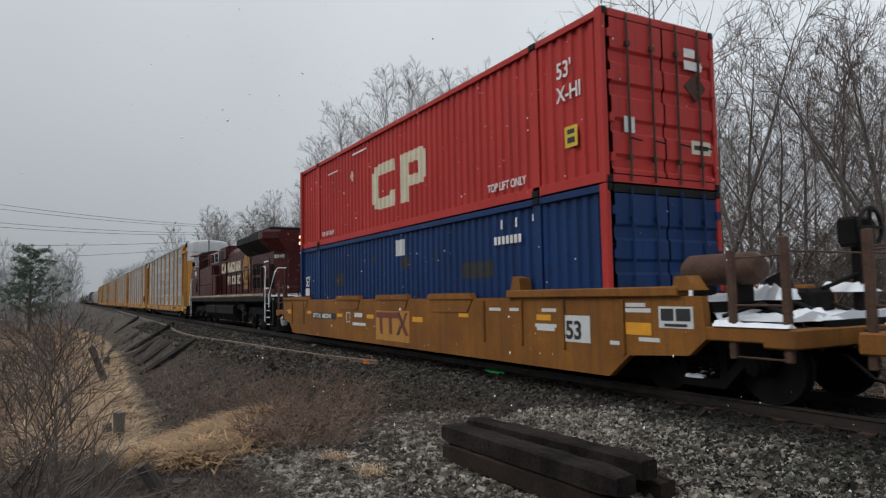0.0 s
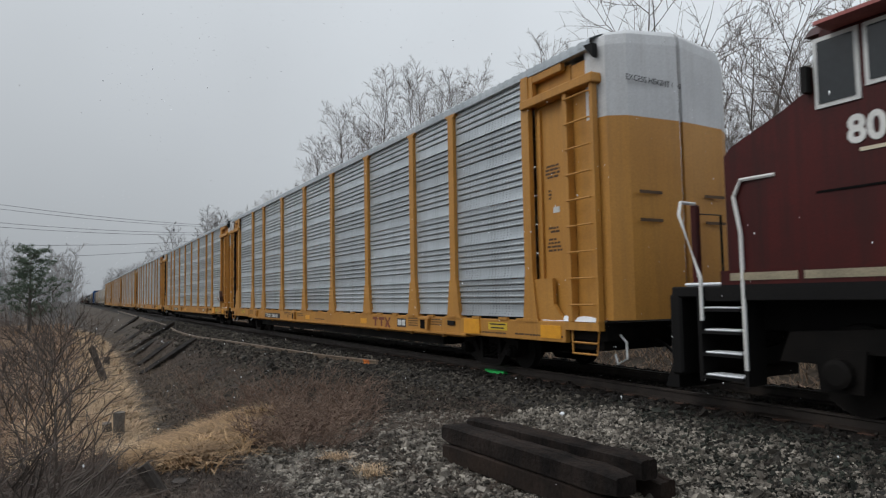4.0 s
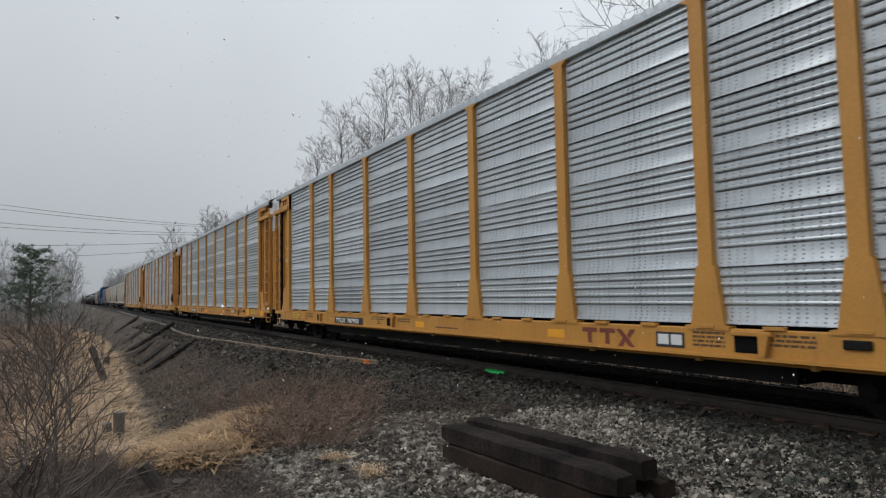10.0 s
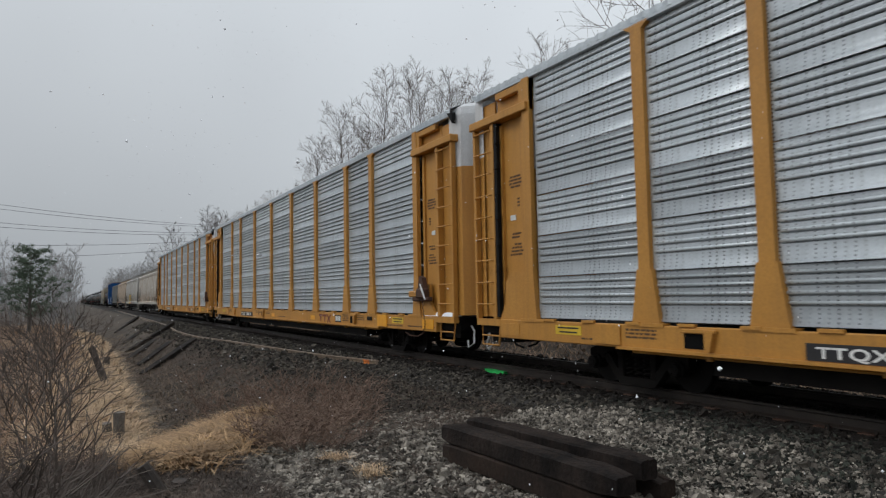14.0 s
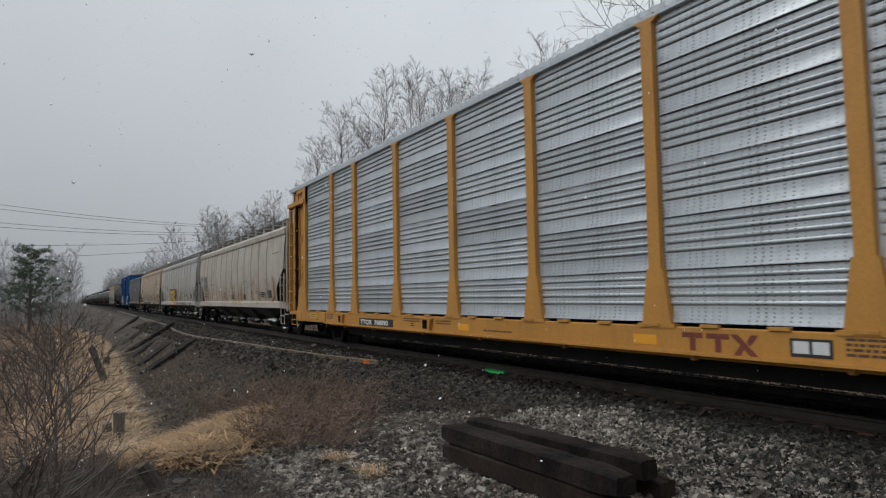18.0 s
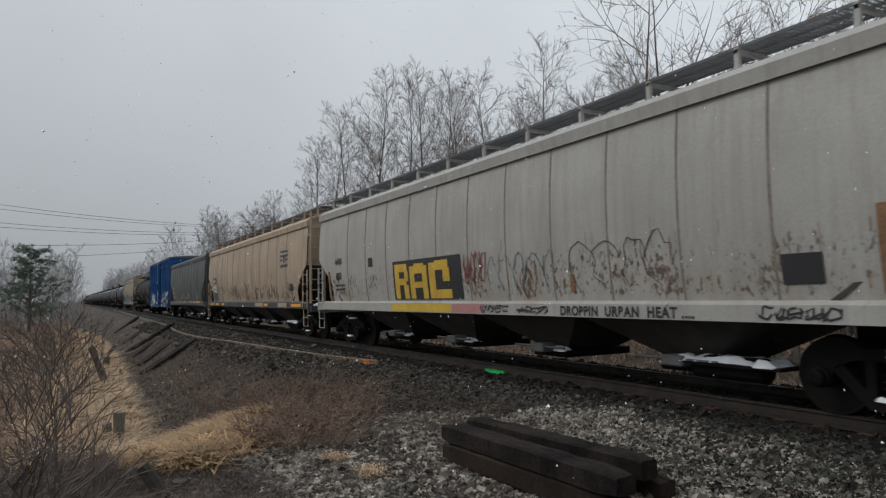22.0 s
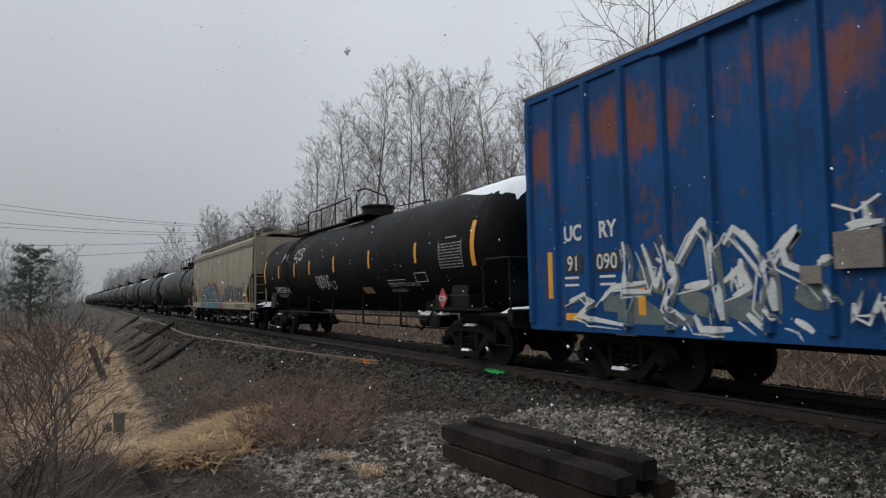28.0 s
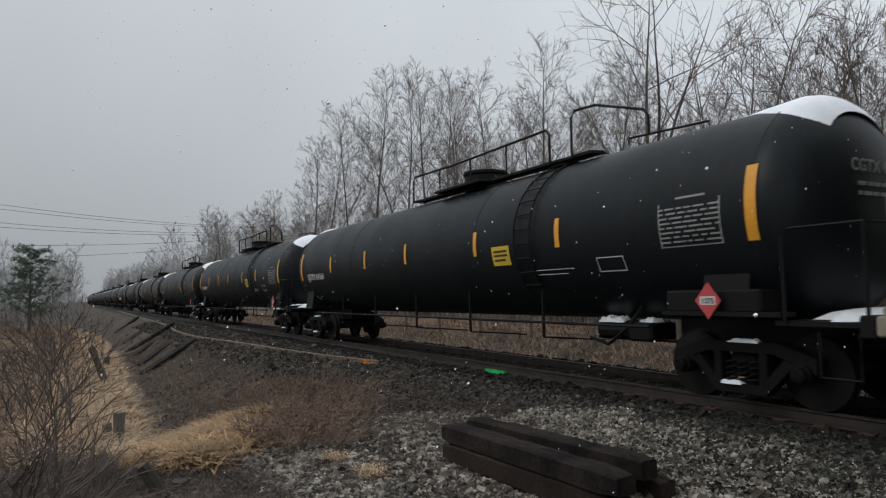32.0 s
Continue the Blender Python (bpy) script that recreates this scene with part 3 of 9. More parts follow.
def autorack(number, u):
    car = thing("autorack_wagon", "covered car-carrier wagon, yellow frame with galvanised slatted side panels", "railway wagon", "car-carrier wagons", pose(u, D, 0))
    H, W2 = 13.78, 1.5
    part("floor", Solid().box(-H, H, -1.4, 1.4, 0.72, 1.0).box(-H + 3, H - 3, -0.4, 0.4, 0.3, 0.75).box(-H + 5.5, H - 5.5, -1.3, 1.3, 0.36, 0.72), GRIME, car)
    for k in (-1, 1):
        s = Solid().box(-12.95, 12.95, k * W2 - 0.06, k * W2 + 0.06, 0.66, 1.01, 0.012).box(-H, -12.95, k * W2 - 0.06, k * W2 + 0.06, 0.88, 1.01).box(12.95, H, k * W2 - 0.06, k * W2 + 0.06, 0.88, 1.01)
        s.box(-H + 4, H - 4, k * W2 - 0.1, k * W2 + 0.1, 0.64, 0.68)
        for x in POSTS + (-11.9, 11.9):
            s.box(x - 0.34, x + 0.34, k * W2 - 0.075, k * W2 + 0.075, 0.985, 1.04)
        part("side_sill", s, RACK_YELLOW, car)
        part("eave_beam", Solid().box(-H + 0.1, H - 0.1, k * W2 - 0.05, k * W2 + 0.05, 5.44, 5.54, 0.01), GALV, car)
    # roof of corrugated sheet with a ribbed edge
    n = 232
    xs = [-H + 2 * H * i / n for i in range(n + 1)]
    prof = [(-1.56, 5.5), (-1.56, 5.6), (-1.3, 5.71), (-0.6, 5.82), (0.6, 5.82), (1.3, 5.71), (1.56, 5.6), (1.56, 5.5)]
    s = Solid()
    s.loft([[(x, y + (0.018 if i % 2 else 0) * (1 if y < 0 else -1), z - (0.018 if i % 2 else 0)) for y, z in prof] for i, x in enumerate(xs)], caps=False, closed=False)
    part("roof", s, GALV, car, "corrugated galvanised roof")
    for x in POSTS:
        part("post", shared("post", lambda: post_solid(1.01, 5.47), RACK_YELLOW), RACK_YELLOW, car, at=(x, -W2, 0))
    far = Solid()
    for x in POSTS:
        far.box(x - 0.13, x + 0.13, W2 - 0.04, W2 + 0.05, 1.0, 5.47)
    pieces("far_post", far, RACK_YELLOW, car)
    edge = (-11.9,) + POSTS + (11.9,)
    rows = [(1.06, 0.72)] + [(1.79 + 0.735 * i, 0.725) for i in range(5)]
    for a, b in zip(edge, edge[1:]):
        w = round(b - a - 0.2, 3)
        for z, h in rows:
            part("side_panel", shared(f"side_panel|{w}{h}", lambda: panel_solid(w, h), PUNCHED), PUNCHED, car, at=((a + b) / 2, -W2 + 0.03, z))
    s = Solid()
    for z, h in rows:
        s.box(-11.9, 11.9, W2 - 0.02, W2, z, z + h - 0.03)
    pieces("far_side_panel", s, GALV, car)
    # end bays
    for k in (-1, 1):
        s = Solid().prism([(11.78, 1.01), (12.2, 1.01), (12.08, 1.9), (12.08, 5.47), (11.86, 5.47), (11.86, 1.9)], "y", -W2 - 0.06, -W2 + 0.04)
        end = part("end_bay", s, RACK_YELLOW, car, at=Matrix.Diagonal((k, 1, 1, 1)))
        pieces("recessed_panel", Solid().box(12.08, 13.1, -W2 + 0.1, -W2 + 0.14, 1.05, 5.4).box(12.2, 12.28, -W2 + 0.05, -W2 + 0.1, 1.05, 4.8).box(12.9, 12.96, -W2 + 0.04, -W2 + 0.1, 1.05, 4.8), RACK_YELLOW, end)
        pieces("cross_beam", Solid().box(11.9, 13.86, -W2 - 0.12, -W2 + 0.1, 4.86, 5.02, 0.015).box(11.86, 13.0, -W2 - 0.03, -W2 + 0.08, 5.3, 5.5, 0.015).box(11.86, 12.2, -W2 - 0.04, -W2 + 0.06, 4.86, 5.5), RACK_YELLOW, end)
        part("gusset", Solid().prism([(12.06, 1.01), (12.9, 1.01), (12.62, 1.3), (12.6, 1.75), (12.06, 1.75)] if k > 0 else [(12.06, 1.01), (13.0, 1.01), (12.8, 1.3), (12.78, 1.7), (12.6, 1.9), (12.06, 1.9)], "y", -W2 - 0.02, -W2 + 0.05), RACK_YELLOW, end)
        lad = Solid()
        lad.box(13.05, 13.16, -W2 - 0.07, -W2 + 0.08, 1.01, 4.9, 0.01).box(13.72, 13.8, -W2 - 0.07, -W2 + 0.05, 1.01, 4.9, 0.01)
        pieces("ladder_stile", lad, RACK_YELLOW, end)
        for i in range(9):
            z = 1.3 + i * 0.43
            part("rung", shared("rung", lambda: Solid().tube([(0, 0, 0), (0.02, -0.05, 0), (0.6, -0.05, 0), (0.62, 0, 0)], 0.016, 6), RACK_YELLOW), RACK_YELLOW, end, at=(13.12, -W2 - 0.05, z))
        if k < 0:
            gap = part("door_slot", Solid().box(12.955, 13.05, -W2 - 0.05, -W2 + 0.09, 1.05, 4.85), BLACK, end, "dark slot along the end door's hinge")
            for z in (1.5, 2.0, 2.5, 3.0, 3.5, 4.0, 4.5):
                part("hinge", shared("hinge", lambda: Solid().box(-0.05, 0.05, -0.03, 0.03, -0.07, 0.07, 0.01), BLACK), BLACK, gap, at=(12.95, -W2 - 0.06, z))
        part("corner_wall", Solid().box(13.16, 13.72, -W2 + 0.08, -W2 + 0.12, 1.05, 5.35), RACK_YELLOW, end)
        # folding end doors, yellow below and white above, rounded in plan
        for q in (-1, 1):
            arc = [(13.6, q * 1.46), (13.95, q * 1.4), (14.12, q * 1.1), (14.2, q * 0.04)]
            prof = arc + [(x - 0.06, y) for x, y in reversed(arc)]
            dr = part("end_door", Solid().prism(prof, "z", 1.05, 4.3), RACK_YELLOW, end)
            top = Solid()
            rings = []
            for z, sh in ((4.3, 0), (5.45, 0), (5.62, 0.05), (5.72, 0.25)):
                rings.append([(x - sh * 0.4, y * (1 - sh * (0.5 if abs(y) > 1 else 0)), z + (0.12 * (1 - abs(y) / 1.46) if z > 5.4 else 0)) for x, y in prof])
            top.loft(rings)
            part("door_top", top, WHITE_PANEL, dr, "white-painted top of the door")
            for z in (2.6, 3.05):
                part("stencil", Solid().box(13.955, 13.96, -0.25, 0.25, z, z + 0.05), STENCIL, dr, at=Matrix.Translation((0.24, q * 0.75, 0)))
        if k > 0:
            part("door_stop", Solid().prism([(13.62, 5.52), (13.84, 5.5), (13.84, 5.26)], "y", -1.56, -1.46), BLACK, end)
        # drifted snow on the deck by the ladder
        s = Solid()
        s.smooth = True
        pts = [(12.3 + 0.2 * i, 0.05 + 0.06 * math.sin(i * 1.7) ** 2) for i in range(8)]
        s.loft([[(x, -1.5 - 0.03, 1.02), (x, -1.45, 1.02 + h), (x, -1.36, 1.03 + h * 0.8), (x, -1.3, 1.02)] for x, h in pts])
        if k > 0 or number % 2:
            part("drifted_snow", s, SNOW, end, "small drift of white snow")
        for rows, z in ((((12.38, 12.72), (12.35, 12.75), (12.35, 12.75), (12.4, 12.7)), 3.72), (((12.42, 12.5), (12.42, 12.5), (12.42, 12.5)), 3.28), (((12.4, 12.7), (12.45, 12.7)), 2.62), (((12.4, 12.62), (12.38, 12.7), (12.35, 12.75), (12.38, 12.75)), 2.42)):
            part("stencil", text_rows(rows, -W2 + 0.098, z, 0.065, 0.036, int(z * 10)), STENCIL, end)
        pieces("shipping_tag", Solid().box(12.55, 12.72, -W2 + 0.088, -W2 + 0.1, 2.9, 3.0), PLATE, end, "small white tag")
        part("stirrup", Solid().tube([(13.05, -W2 + 0.02, 0.9), (13.08, -W2, 0.5), (13.66, -W2, 0.5), (13.7, -W2 + 0.02, 0.9)], 0.022, 6).tube([(13.07, -W2, 0.68), (13.68, -W2, 0.68)], 0.018, 5), RACK_YELLOW, end, "bent yellow step iron")
        part("draft_beam", Solid().box(12.9, 13.6, -1.3, 1.3, 0.55, 0.9), GRIME, end)
        part("end_hose", Solid().tube([(13.7, -1.1, 0.85), (13.95, -1.15, 0.7), (14.0, -1.2, 0.45), (13.85, -1.25, 0.36), (13.75, -1.2, 0.5)], 0.02, 5), WHITE_PANEL, end, "pale frosted hose")
        pieces("sill_plate", Solid().box(12.3, 12.85, -W2 - 0.075, -W2 - 0.055, 0.72, 0.94).box(9.7, 10.3, -W2 - 0.09, -W2 - 0.05, 0.7, 1.0), RACK_YELLOW if k < 0 else AMBER, end)
        part("warning_decal", Solid().box(10.6, 11.25, -W2 - 0.067, -W2 - 0.058, 0.8, 0.95), DECAL_YELLOW, end, "yellow warning decal")
        part("decal_line", Solid().box(10.66, 11.2, -W2 - 0.07, -W2 - 0.066, 0.9, 0.925).box(10.7, 11.15, -W2 - 0.07, -W2 - 0.066, 0.83, 0.855), INK, end)
    # hand brake at the front end of some of the wagons
    if number in (708117, 708039, 708090):
        hb = part("hand_brake", Solid().box(11.95, 12.75, -1.66, -1.52, 1.36, 1.46, 0.02).box(12.28, 12.68, -1.74, -1.56, 1.42, 1.66, 0.04).prism([(12.34, 1.66), (12.62, 1.66), (12.55, 1.9), (12.42, 1.95)], "y", -1.7, -1.58), RUST, car, "rusty hand brake housing with chain")
        part("shelf", Solid().box(11.8, 12.35, -1.68, -1.54, 1.46, 1.6, 0.02), RACK_YELLOW, hb)
        part("lever", Solid().tube([(12.55, -1.74, 1.75), (12.72, -1.78, 1.6), (12.86, -1.78, 1.4)], 0.022, 6), WHITE_PANEL, hb, "worn pale lever")
        chain = Solid()
        path = [Vector(q) for q in ((12.5, -1.66, 1.36), (12.52, -1.65, 1.1), (12.55, -1.62, 0.8), (12.4, -1.6, 0.62), (12.1, -1.58, 0.53), (11.7, -1.57, 0.53), (11.35, -1.56, 0.6))]
        for a, b in zip(path, path[1:]):
            n = max(2, round((b - a).length / 0.06))
            for i in range(n):
                p, q = a.lerp(b, i / n), a.lerp(b, (i + 0.8) / n)
                chain.tube([p, p.lerp(q, 0.5) + Vector((0, 0.012 if i % 2 else -0.012, 0)), q], 0.013, 4)
        tagged(part("brake_chain", chain, RUST, hb), kind="stuff")
    part("brake_pipe", Solid().tube([(-9.6, -1.42, 0.6), (9.4, -1.42, 0.6), (10.6, -1.42, 0.72)], 0.022, 6), RACK_YELLOW, car)
    for x in (-8.2, -6.0, -3.0, -0.5, 2.2, 4.9, 7.0, 8.6):
        part("pipe_clip", shared("pipe_clip", lambda: Solid().box(-0.04, 0.04, -0.05, 0.03, -0.06, 0.1, 0.008), RACK_YELLOW), RACK_YELLOW, car, at=(x, -1.44, 0.62))
    for x in (-8.25, -2.6, 7.9):
        bk = part("jack_bracket", Solid().box(x - 0.28, x + 0.28, -W2 - 0.12, -W2 - 0.05, 0.93, 0.985, 0.008).prism([(x + 0.12, 0.72), (x + 0.2, 0.7), (x + 0.26, 0.96), (x + 0.12, 0.96)], "y", -W2 - 0.14, -W2 - 0.05), RACK_YELLOW, car)
        part("bracket_hollow", Solid().box(x - 0.26, x + 0.1, -W2 - 0.066, -W2 - 0.058, 0.72, 0.92), DARKHOLE, bk)
    lugs = Solid()
    for i in range(24):
        x = -11.4 + i * 0.98
        lugs.box(x - 0.14, x + 0.14, -W2 - 0.09, -W2 - 0.03, 1.008, 1.05)
    tagged(part("sill_lug", lugs, RACK_YELLOW, car), kind="stuff")
    pieces("side_lamp", Solid().box(9.0, 9.3, -W2 - 0.1, -W2 - 0.058, 0.84, 0.94, 0.01), BLACK, car)
    # lettering
    part("number_board", Solid().box(-6.8, -4.5, -W2 - 0.066, -W2 - 0.058, 0.69, 0.885), SIGN_BLACK, car, "black number board with white characters")
    letters("TTQX  %d" % number, 0.125, WHITE, car, -6.68, -W2 - 0.07, 0.727, 1.08, 0.004, 1.62, name="number")
    mark = Solid()
    for x in (4.8, 5.2):
        mark.box(x, x + 0.34, -W2 - 0.064, -W2 - 0.058, 0.87, 0.94)
        mark.prism([(x + 0.13, 0.7), (x + 0.22, 0.7), (x + 0.22, 0.87), (x + 0.13, 0.87)], "y", -W2 - 0.064, -W2 - 0.058)
    mark.prism([(5.56, 0.94), (5.67, 0.94), (5.95, 0.68), (5.84, 0.68)], "y", -W2 - 0.064, -W2 - 0.058)
    mark.prism([(5.6, 0.68), (5.7, 0.68), (5.76, 0.77), (5.71, 0.82)], "y", -W2 - 0.064, -W2 - 0.058)
    mark.prism([(5.79, 0.85), (5.84, 0.8), (5.96, 0.94), (5.86, 0.94)], "y", -W2 - 0.064, -W2 - 0.058)
    part("owner_mark", mark, BROWN, car, "dark red owner's mark")
    pl = part("consolidated_plate", Solid().box(6.36, 6.86, -W2 - 0.064, -W2 - 0.058, 0.72, 0.93), INK, car)
    pieces("plate_field", Solid().box(6.4, 6.59, -W2 - 0.068, -W2 - 0.063, 0.76, 0.9).box(6.63, 6.82, -W2 - 0.068, -W2 - 0.063, 0.76, 0.9), PLATE, pl)
    for a, b, n, z in ((-3.9, -3.0, 2, 0.92), (-3.5, -3.3, 4, 0.92), (-2.2, -1.5, 2, 0.9), (-0.2, 0.8, 1, 0.76), (7.0, 7.5, 4, 0.93), (8.0, 8.7, 3, 0.93), (-9.6, -9.0, 3, 0.92), (-10.6, -9.9, 1, 0.74), (11.5, 12.9, 1, 0.74), (9.9, 11.2, 1, 0.73)):
        part("stencil", text_rows([(a, b)] * n, -W2 - 0.058, z, 0.055, 0.03, int(a * 10)), STENCIL, car)
    pieces("reflector", Solid().box(-1.2, -0.75, -W2 - 0.065, -W2 - 0.058, 0.74, 0.88).box(3.9, 4.35, -W2 - 0.065, -W2 - 0.058, 0.74, 0.88), AMBER, car)
    letters("EXCESS HEIGHT CAR", 0.1, INK, car, 0, 0, 0, name="warning").matrix_basis = Matrix.Translation((14.19, -1.2, 4.85)) @ Matrix.Rotation(radians(90), 4, "Z") @ Matrix.Rotation(radians(90), 4, "X")
    for x in (-9.9, 9.9):
        truck(car, x, 0.356, 0.86)
    ends(car, 14.25)
    CARS.append(car)
    return car


# ---- intermodal well wagon with two stacked containers ----
WELL_U = -17.0


def well_wagon(u):
    car = thing("well_wagon", "yellow-brown double-stack well wagon, weathered, snow on its end platforms", "railway wagon", "well wagons", pose(u, D, 0))
    # deep side: straight top, belly that rises towards the ends
    prof = [(-9.5, 0.86), (-9.45, 1.42), (10.35, 1.42), (10.4, 0.86), (10.1, 0.62), (9.0, 0.55), (8.55, 0.2), (-8.3, 0.2), (-8.7, 0.55), (-9.4, 0.62)]
    for k in (-1, 1):
        sd = part("well_side", Solid().prism(prof, "y", k * 1.45 - 0.06, k * 1.45 + 0.06), WELL_YELLOW, car)
        top = Solid().box(-9.4, -8.2, k * 1.45 - 0.12, k * 1.45 + 0.1, 1.4, 1.5, 0.015).box(5.9, 10.0, k * 1.45 - 0.14, k * 1.45 + 0.12, 1.42, 1.56, 0.015)
        pieces("top_chord", top, WELL_YELLOW, sd)
        if k < 0:
            for x in (-7.4, -2.58, 0.57, 3.6):
                part("lift_pad", Solid().prism([(x - 1.0, 1.4), (x + 1.0, 1.4), (x + 0.9, 1.53), (x - 0.9, 1.53)], "y", -1.56, -1.42), WELL_YELLOW, sd)
                part("gusset_frame", Solid().prism([(x - 0.95, 1.38), (x - 0.75, 1.12), (x + 0.75, 1.12), (x + 0.95, 1.38)], "y", -1.53, -1.5), WELL_YELLOW, sd)
            for x in (5.0, 6.3, 7.5, 8.9, -8.3, -6.9):
                part("side_rib", Solid().box(x - 0.03, x + 0.03, -1.55, -1.5, 0.55, 1.38, 0.01), WELL_YELLOW, sd)
            part("guide_wedge", Solid().prism([(6.0, 1.5), (6.35, 1.5), (6.3, 1.78), (6.1, 1.82)], "y", -1.56, -1.3), WELL_YELLOW, sd)
            part("guide_wedge", Solid().prism([(9.9, 1.5), (10.3, 1.5), (10.15, 1.7), (9.95, 1.7)], "y", -1.56, -1.3), WELL_YELLOW, sd)
    part("well_floor", Solid().box(-8.6, 8.6, -1.38, 1.38, 0.22, 0.335), GRIME, car)
    for k in (-1, 1):
        t = Matrix.Rotation(0 if k > 0 else math.pi, 4, "Z") @ Matrix.Translation((0 if k > 0 else -0.95, 0, 0))
        bulk = Solid().box(8.55, 8.65, -1.38, 1.38, 0.3, 1.35).box(8.65, 10.4, -1.35, 1.35, 1.2, 1.34).box(10.35, 11.6, -0.75, 0.75, 0.85, 1.1).box(8.6, 11.5, -0.35, 0.35, 0.72, 0.98)
        part("end_bulkhead", bulk, GRIME, car, at=t)
        pieces("end_sill", Solid().box(11.2, 11.62, -1.5, 1.5, 0.78, 1.02, 0.02).box(9.4, 11.3, -1.5, -1.36, 0.84, 1.02, 0.015).box(9.4, 11.3, 1.36, 1.5, 0.84, 1.02, 0.015), WELL_YELLOW, car, at=t)
        grip = Solid()
        for y in (-1.42, 1.42):
            for x in (10.75, 11.5):
                grip.box(x - 0.05, x + 0.05, y - 0.04, y + 0.04, 0.62, 2.0 + 0.12 * (x > 11), 0.012)
            for z in (0.65, 1.3, 1.9):
                grip.tube([(10.75, y, z), (11.5, y, z)], 0.015, 6)
        grip.tube([(11.5, -1.42, 1.95), (11.5, 1.42, 1.95)], 0.015, 6)
        pieces("corner_post", grip, RUST, car, at=t)
        sn = Solid()
        sn.smooth = True
        rr = random.Random(7 + k)
        rings = []
        for i in range(16):
            x = 8.9 + i * 0.17
            base = 1.345 if x < 10.35 else 1.105
            hgt = [0.05 + 0.07 * rr.random() for _ in range(7)]
            rings.append([(x, -1.3 + 0.43 * j, base + (0.012 if j in (0, 6) else hgt[j])) for j in range(7)] + [(x, 1.28, base - 0.01), (x, -1.3, base - 0.01)])
        sn.loft(rings)
        part("platform_snow", sn, SNOW, car, "white snow lying on the end platform", at=t)
        sn = Solid()
        sn.smooth = True
        sn.loft([[(10.5 + 0.15 * i, -1.52, 1.03), (10.5 + 0.15 * i, -1.45, 1.06 + 0.05 * rr.random()), (10.5 + 0.15 * i, -1.38, 1.05 + 0.05 * rr.random()), (10.5 + 0.15 * i, -1.34, 1.03)] for i in range(8)])
        part("sill_snow", sn, SNOW, car, at=t)
        truck(car, 9.95 if k > 0 else -9.05, 0.483, 0.89, snow=True)
    # air tank, brake stand and its wheel at the front end
    s = Solid()
    s.smooth = True
    s.lathe([(-0.62, 0.05), (-0.6, 0.15), (-0.5, 0.22), (0.5, 0.22), (0.6, 0.15), (0.62, 0.05)], (10.25, -0.95, 1.78), "x", 18)
    part("air_tank", s, RUST, car, "brown cylindrical air tank")
    pieces("tank_bracket", Solid().box(9.9, 9.98, -1.15, -0.75, 1.34, 1.6).box(10.5, 10.58, -1.15, -0.75, 1.34, 1.6), GRIME, car)
    bs = part("brake_stand", Solid().box(11.2, 11.3, 0.45, 0.6, 1.0, 2.3, 0.02).box(11.1, 11.4, 0.3, 0.75, 2.05, 2.45, 0.04), GRIME, car)
    part("brake_wheel", Solid().hoop(0.26, 0.02, (11.45, 0.52, 2.3), "x").box(11.43, 11.47, 0.27, 0.77, 2.28, 2.32).box(11.43, 11.47, 0.5, 0.54, 2.05, 2.55), BLACK, bs)
    part("valve", Solid().box(10.75, 11.05, -0.3, 0.35, 1.1, 1.5, 0.06).tube([(10.5, -0.4, 1.2), (11.1, 0.2, 1.55), (11.3, 0.5, 1.7)], 0.03, 6), GRIME, car)
    part("brake_cylinder", Solid().lathe([(-0.3, 0.1), (-0.27, 0.17), (0.27, 0.17), (0.3, 0.1)], (10.75, 0.1, 1.3), "x", 12), BLACK, car)
    part("lever", Solid().prism([(10.35, 1.12), (10.9, 1.12), (10.75, 1.75), (10.45, 1.62)], "y", -0.35, -0.22), BLACK, car)
    for i, (a, b, c, h) in enumerate(((10.9, -0.9, 1.1, 0.16), (10.35, -0.75, 1.36, 0.22), (10.8, 0.2, 1.45, 0.14), (9.2, -1.1, 1.34, 0.2), (9.9, -0.3, 1.34, 0.26))):
        part("snow_clump", snow_lump(a, a + 0.6, b, b + 0.7, c, h, 60 + i, 7, 6), SNOW, car)
    for i, q in enumerate((-1.3, -0.6, 0.1)):
        part("end_pipe", Solid().tube([(10.5, q, 1.15), (11.0, q + 0.1, 1.32), (11.35, q + 0.3, 1.12), (11.6, q + 0.35, 0.75)], 0.03, 6), BLACK, car)
    # markings
    mk = Solid()
    part("mark_field", Solid().box(-0.47, 1.58, -1.515, -1.511, 0.33, 1.12), RACK_YELLOW, car)
    mk.box(-0.45, 0.98, -1.519, -1.514, 0.92, 1.07)
    for x in (-0.22, 0.38):
        mk.prism([(x, 0.92), (x + 0.02, 0.5), (x + 0.2, 0.5), (x + 0.18, 0.92)], "y", -1.519, -1.514)
    mk.prism([(0.86, 1.07), (1.04, 1.07), (1.55, 0.5), (1.34, 0.5)], "y", -1.519, -1.514).prism([(0.82, 0.5), (0.98, 0.5), (1.14, 0.7), (1.06, 0.78)], "y", -1.52, -1.515).prism([(1.2, 0.82), (1.28, 0.74), (1.5, 1.07), (1.36, 1.07)], "y", -1.519, -1.514)
    part("mark_chevron", Solid().prism([(0.94, 1.08), (1.0, 1.08), (1.24, 0.8), (0.98, 0.5), (0.92, 0.5), (1.17, 0.8)], "y", -1.523, -1.519), INK, car)
    part("owner_mark", mk, BROWN, car, "dark red owner's mark")
    part("number_field", Solid().box(7.45, 8.15, -1.516, -1.512, 0.68, 1.12), PLATE, car)
    letters("53", 0.3, INK, car, 7.55, -1.522, 0.74, 1.0, 0.012, 1.0, "number")
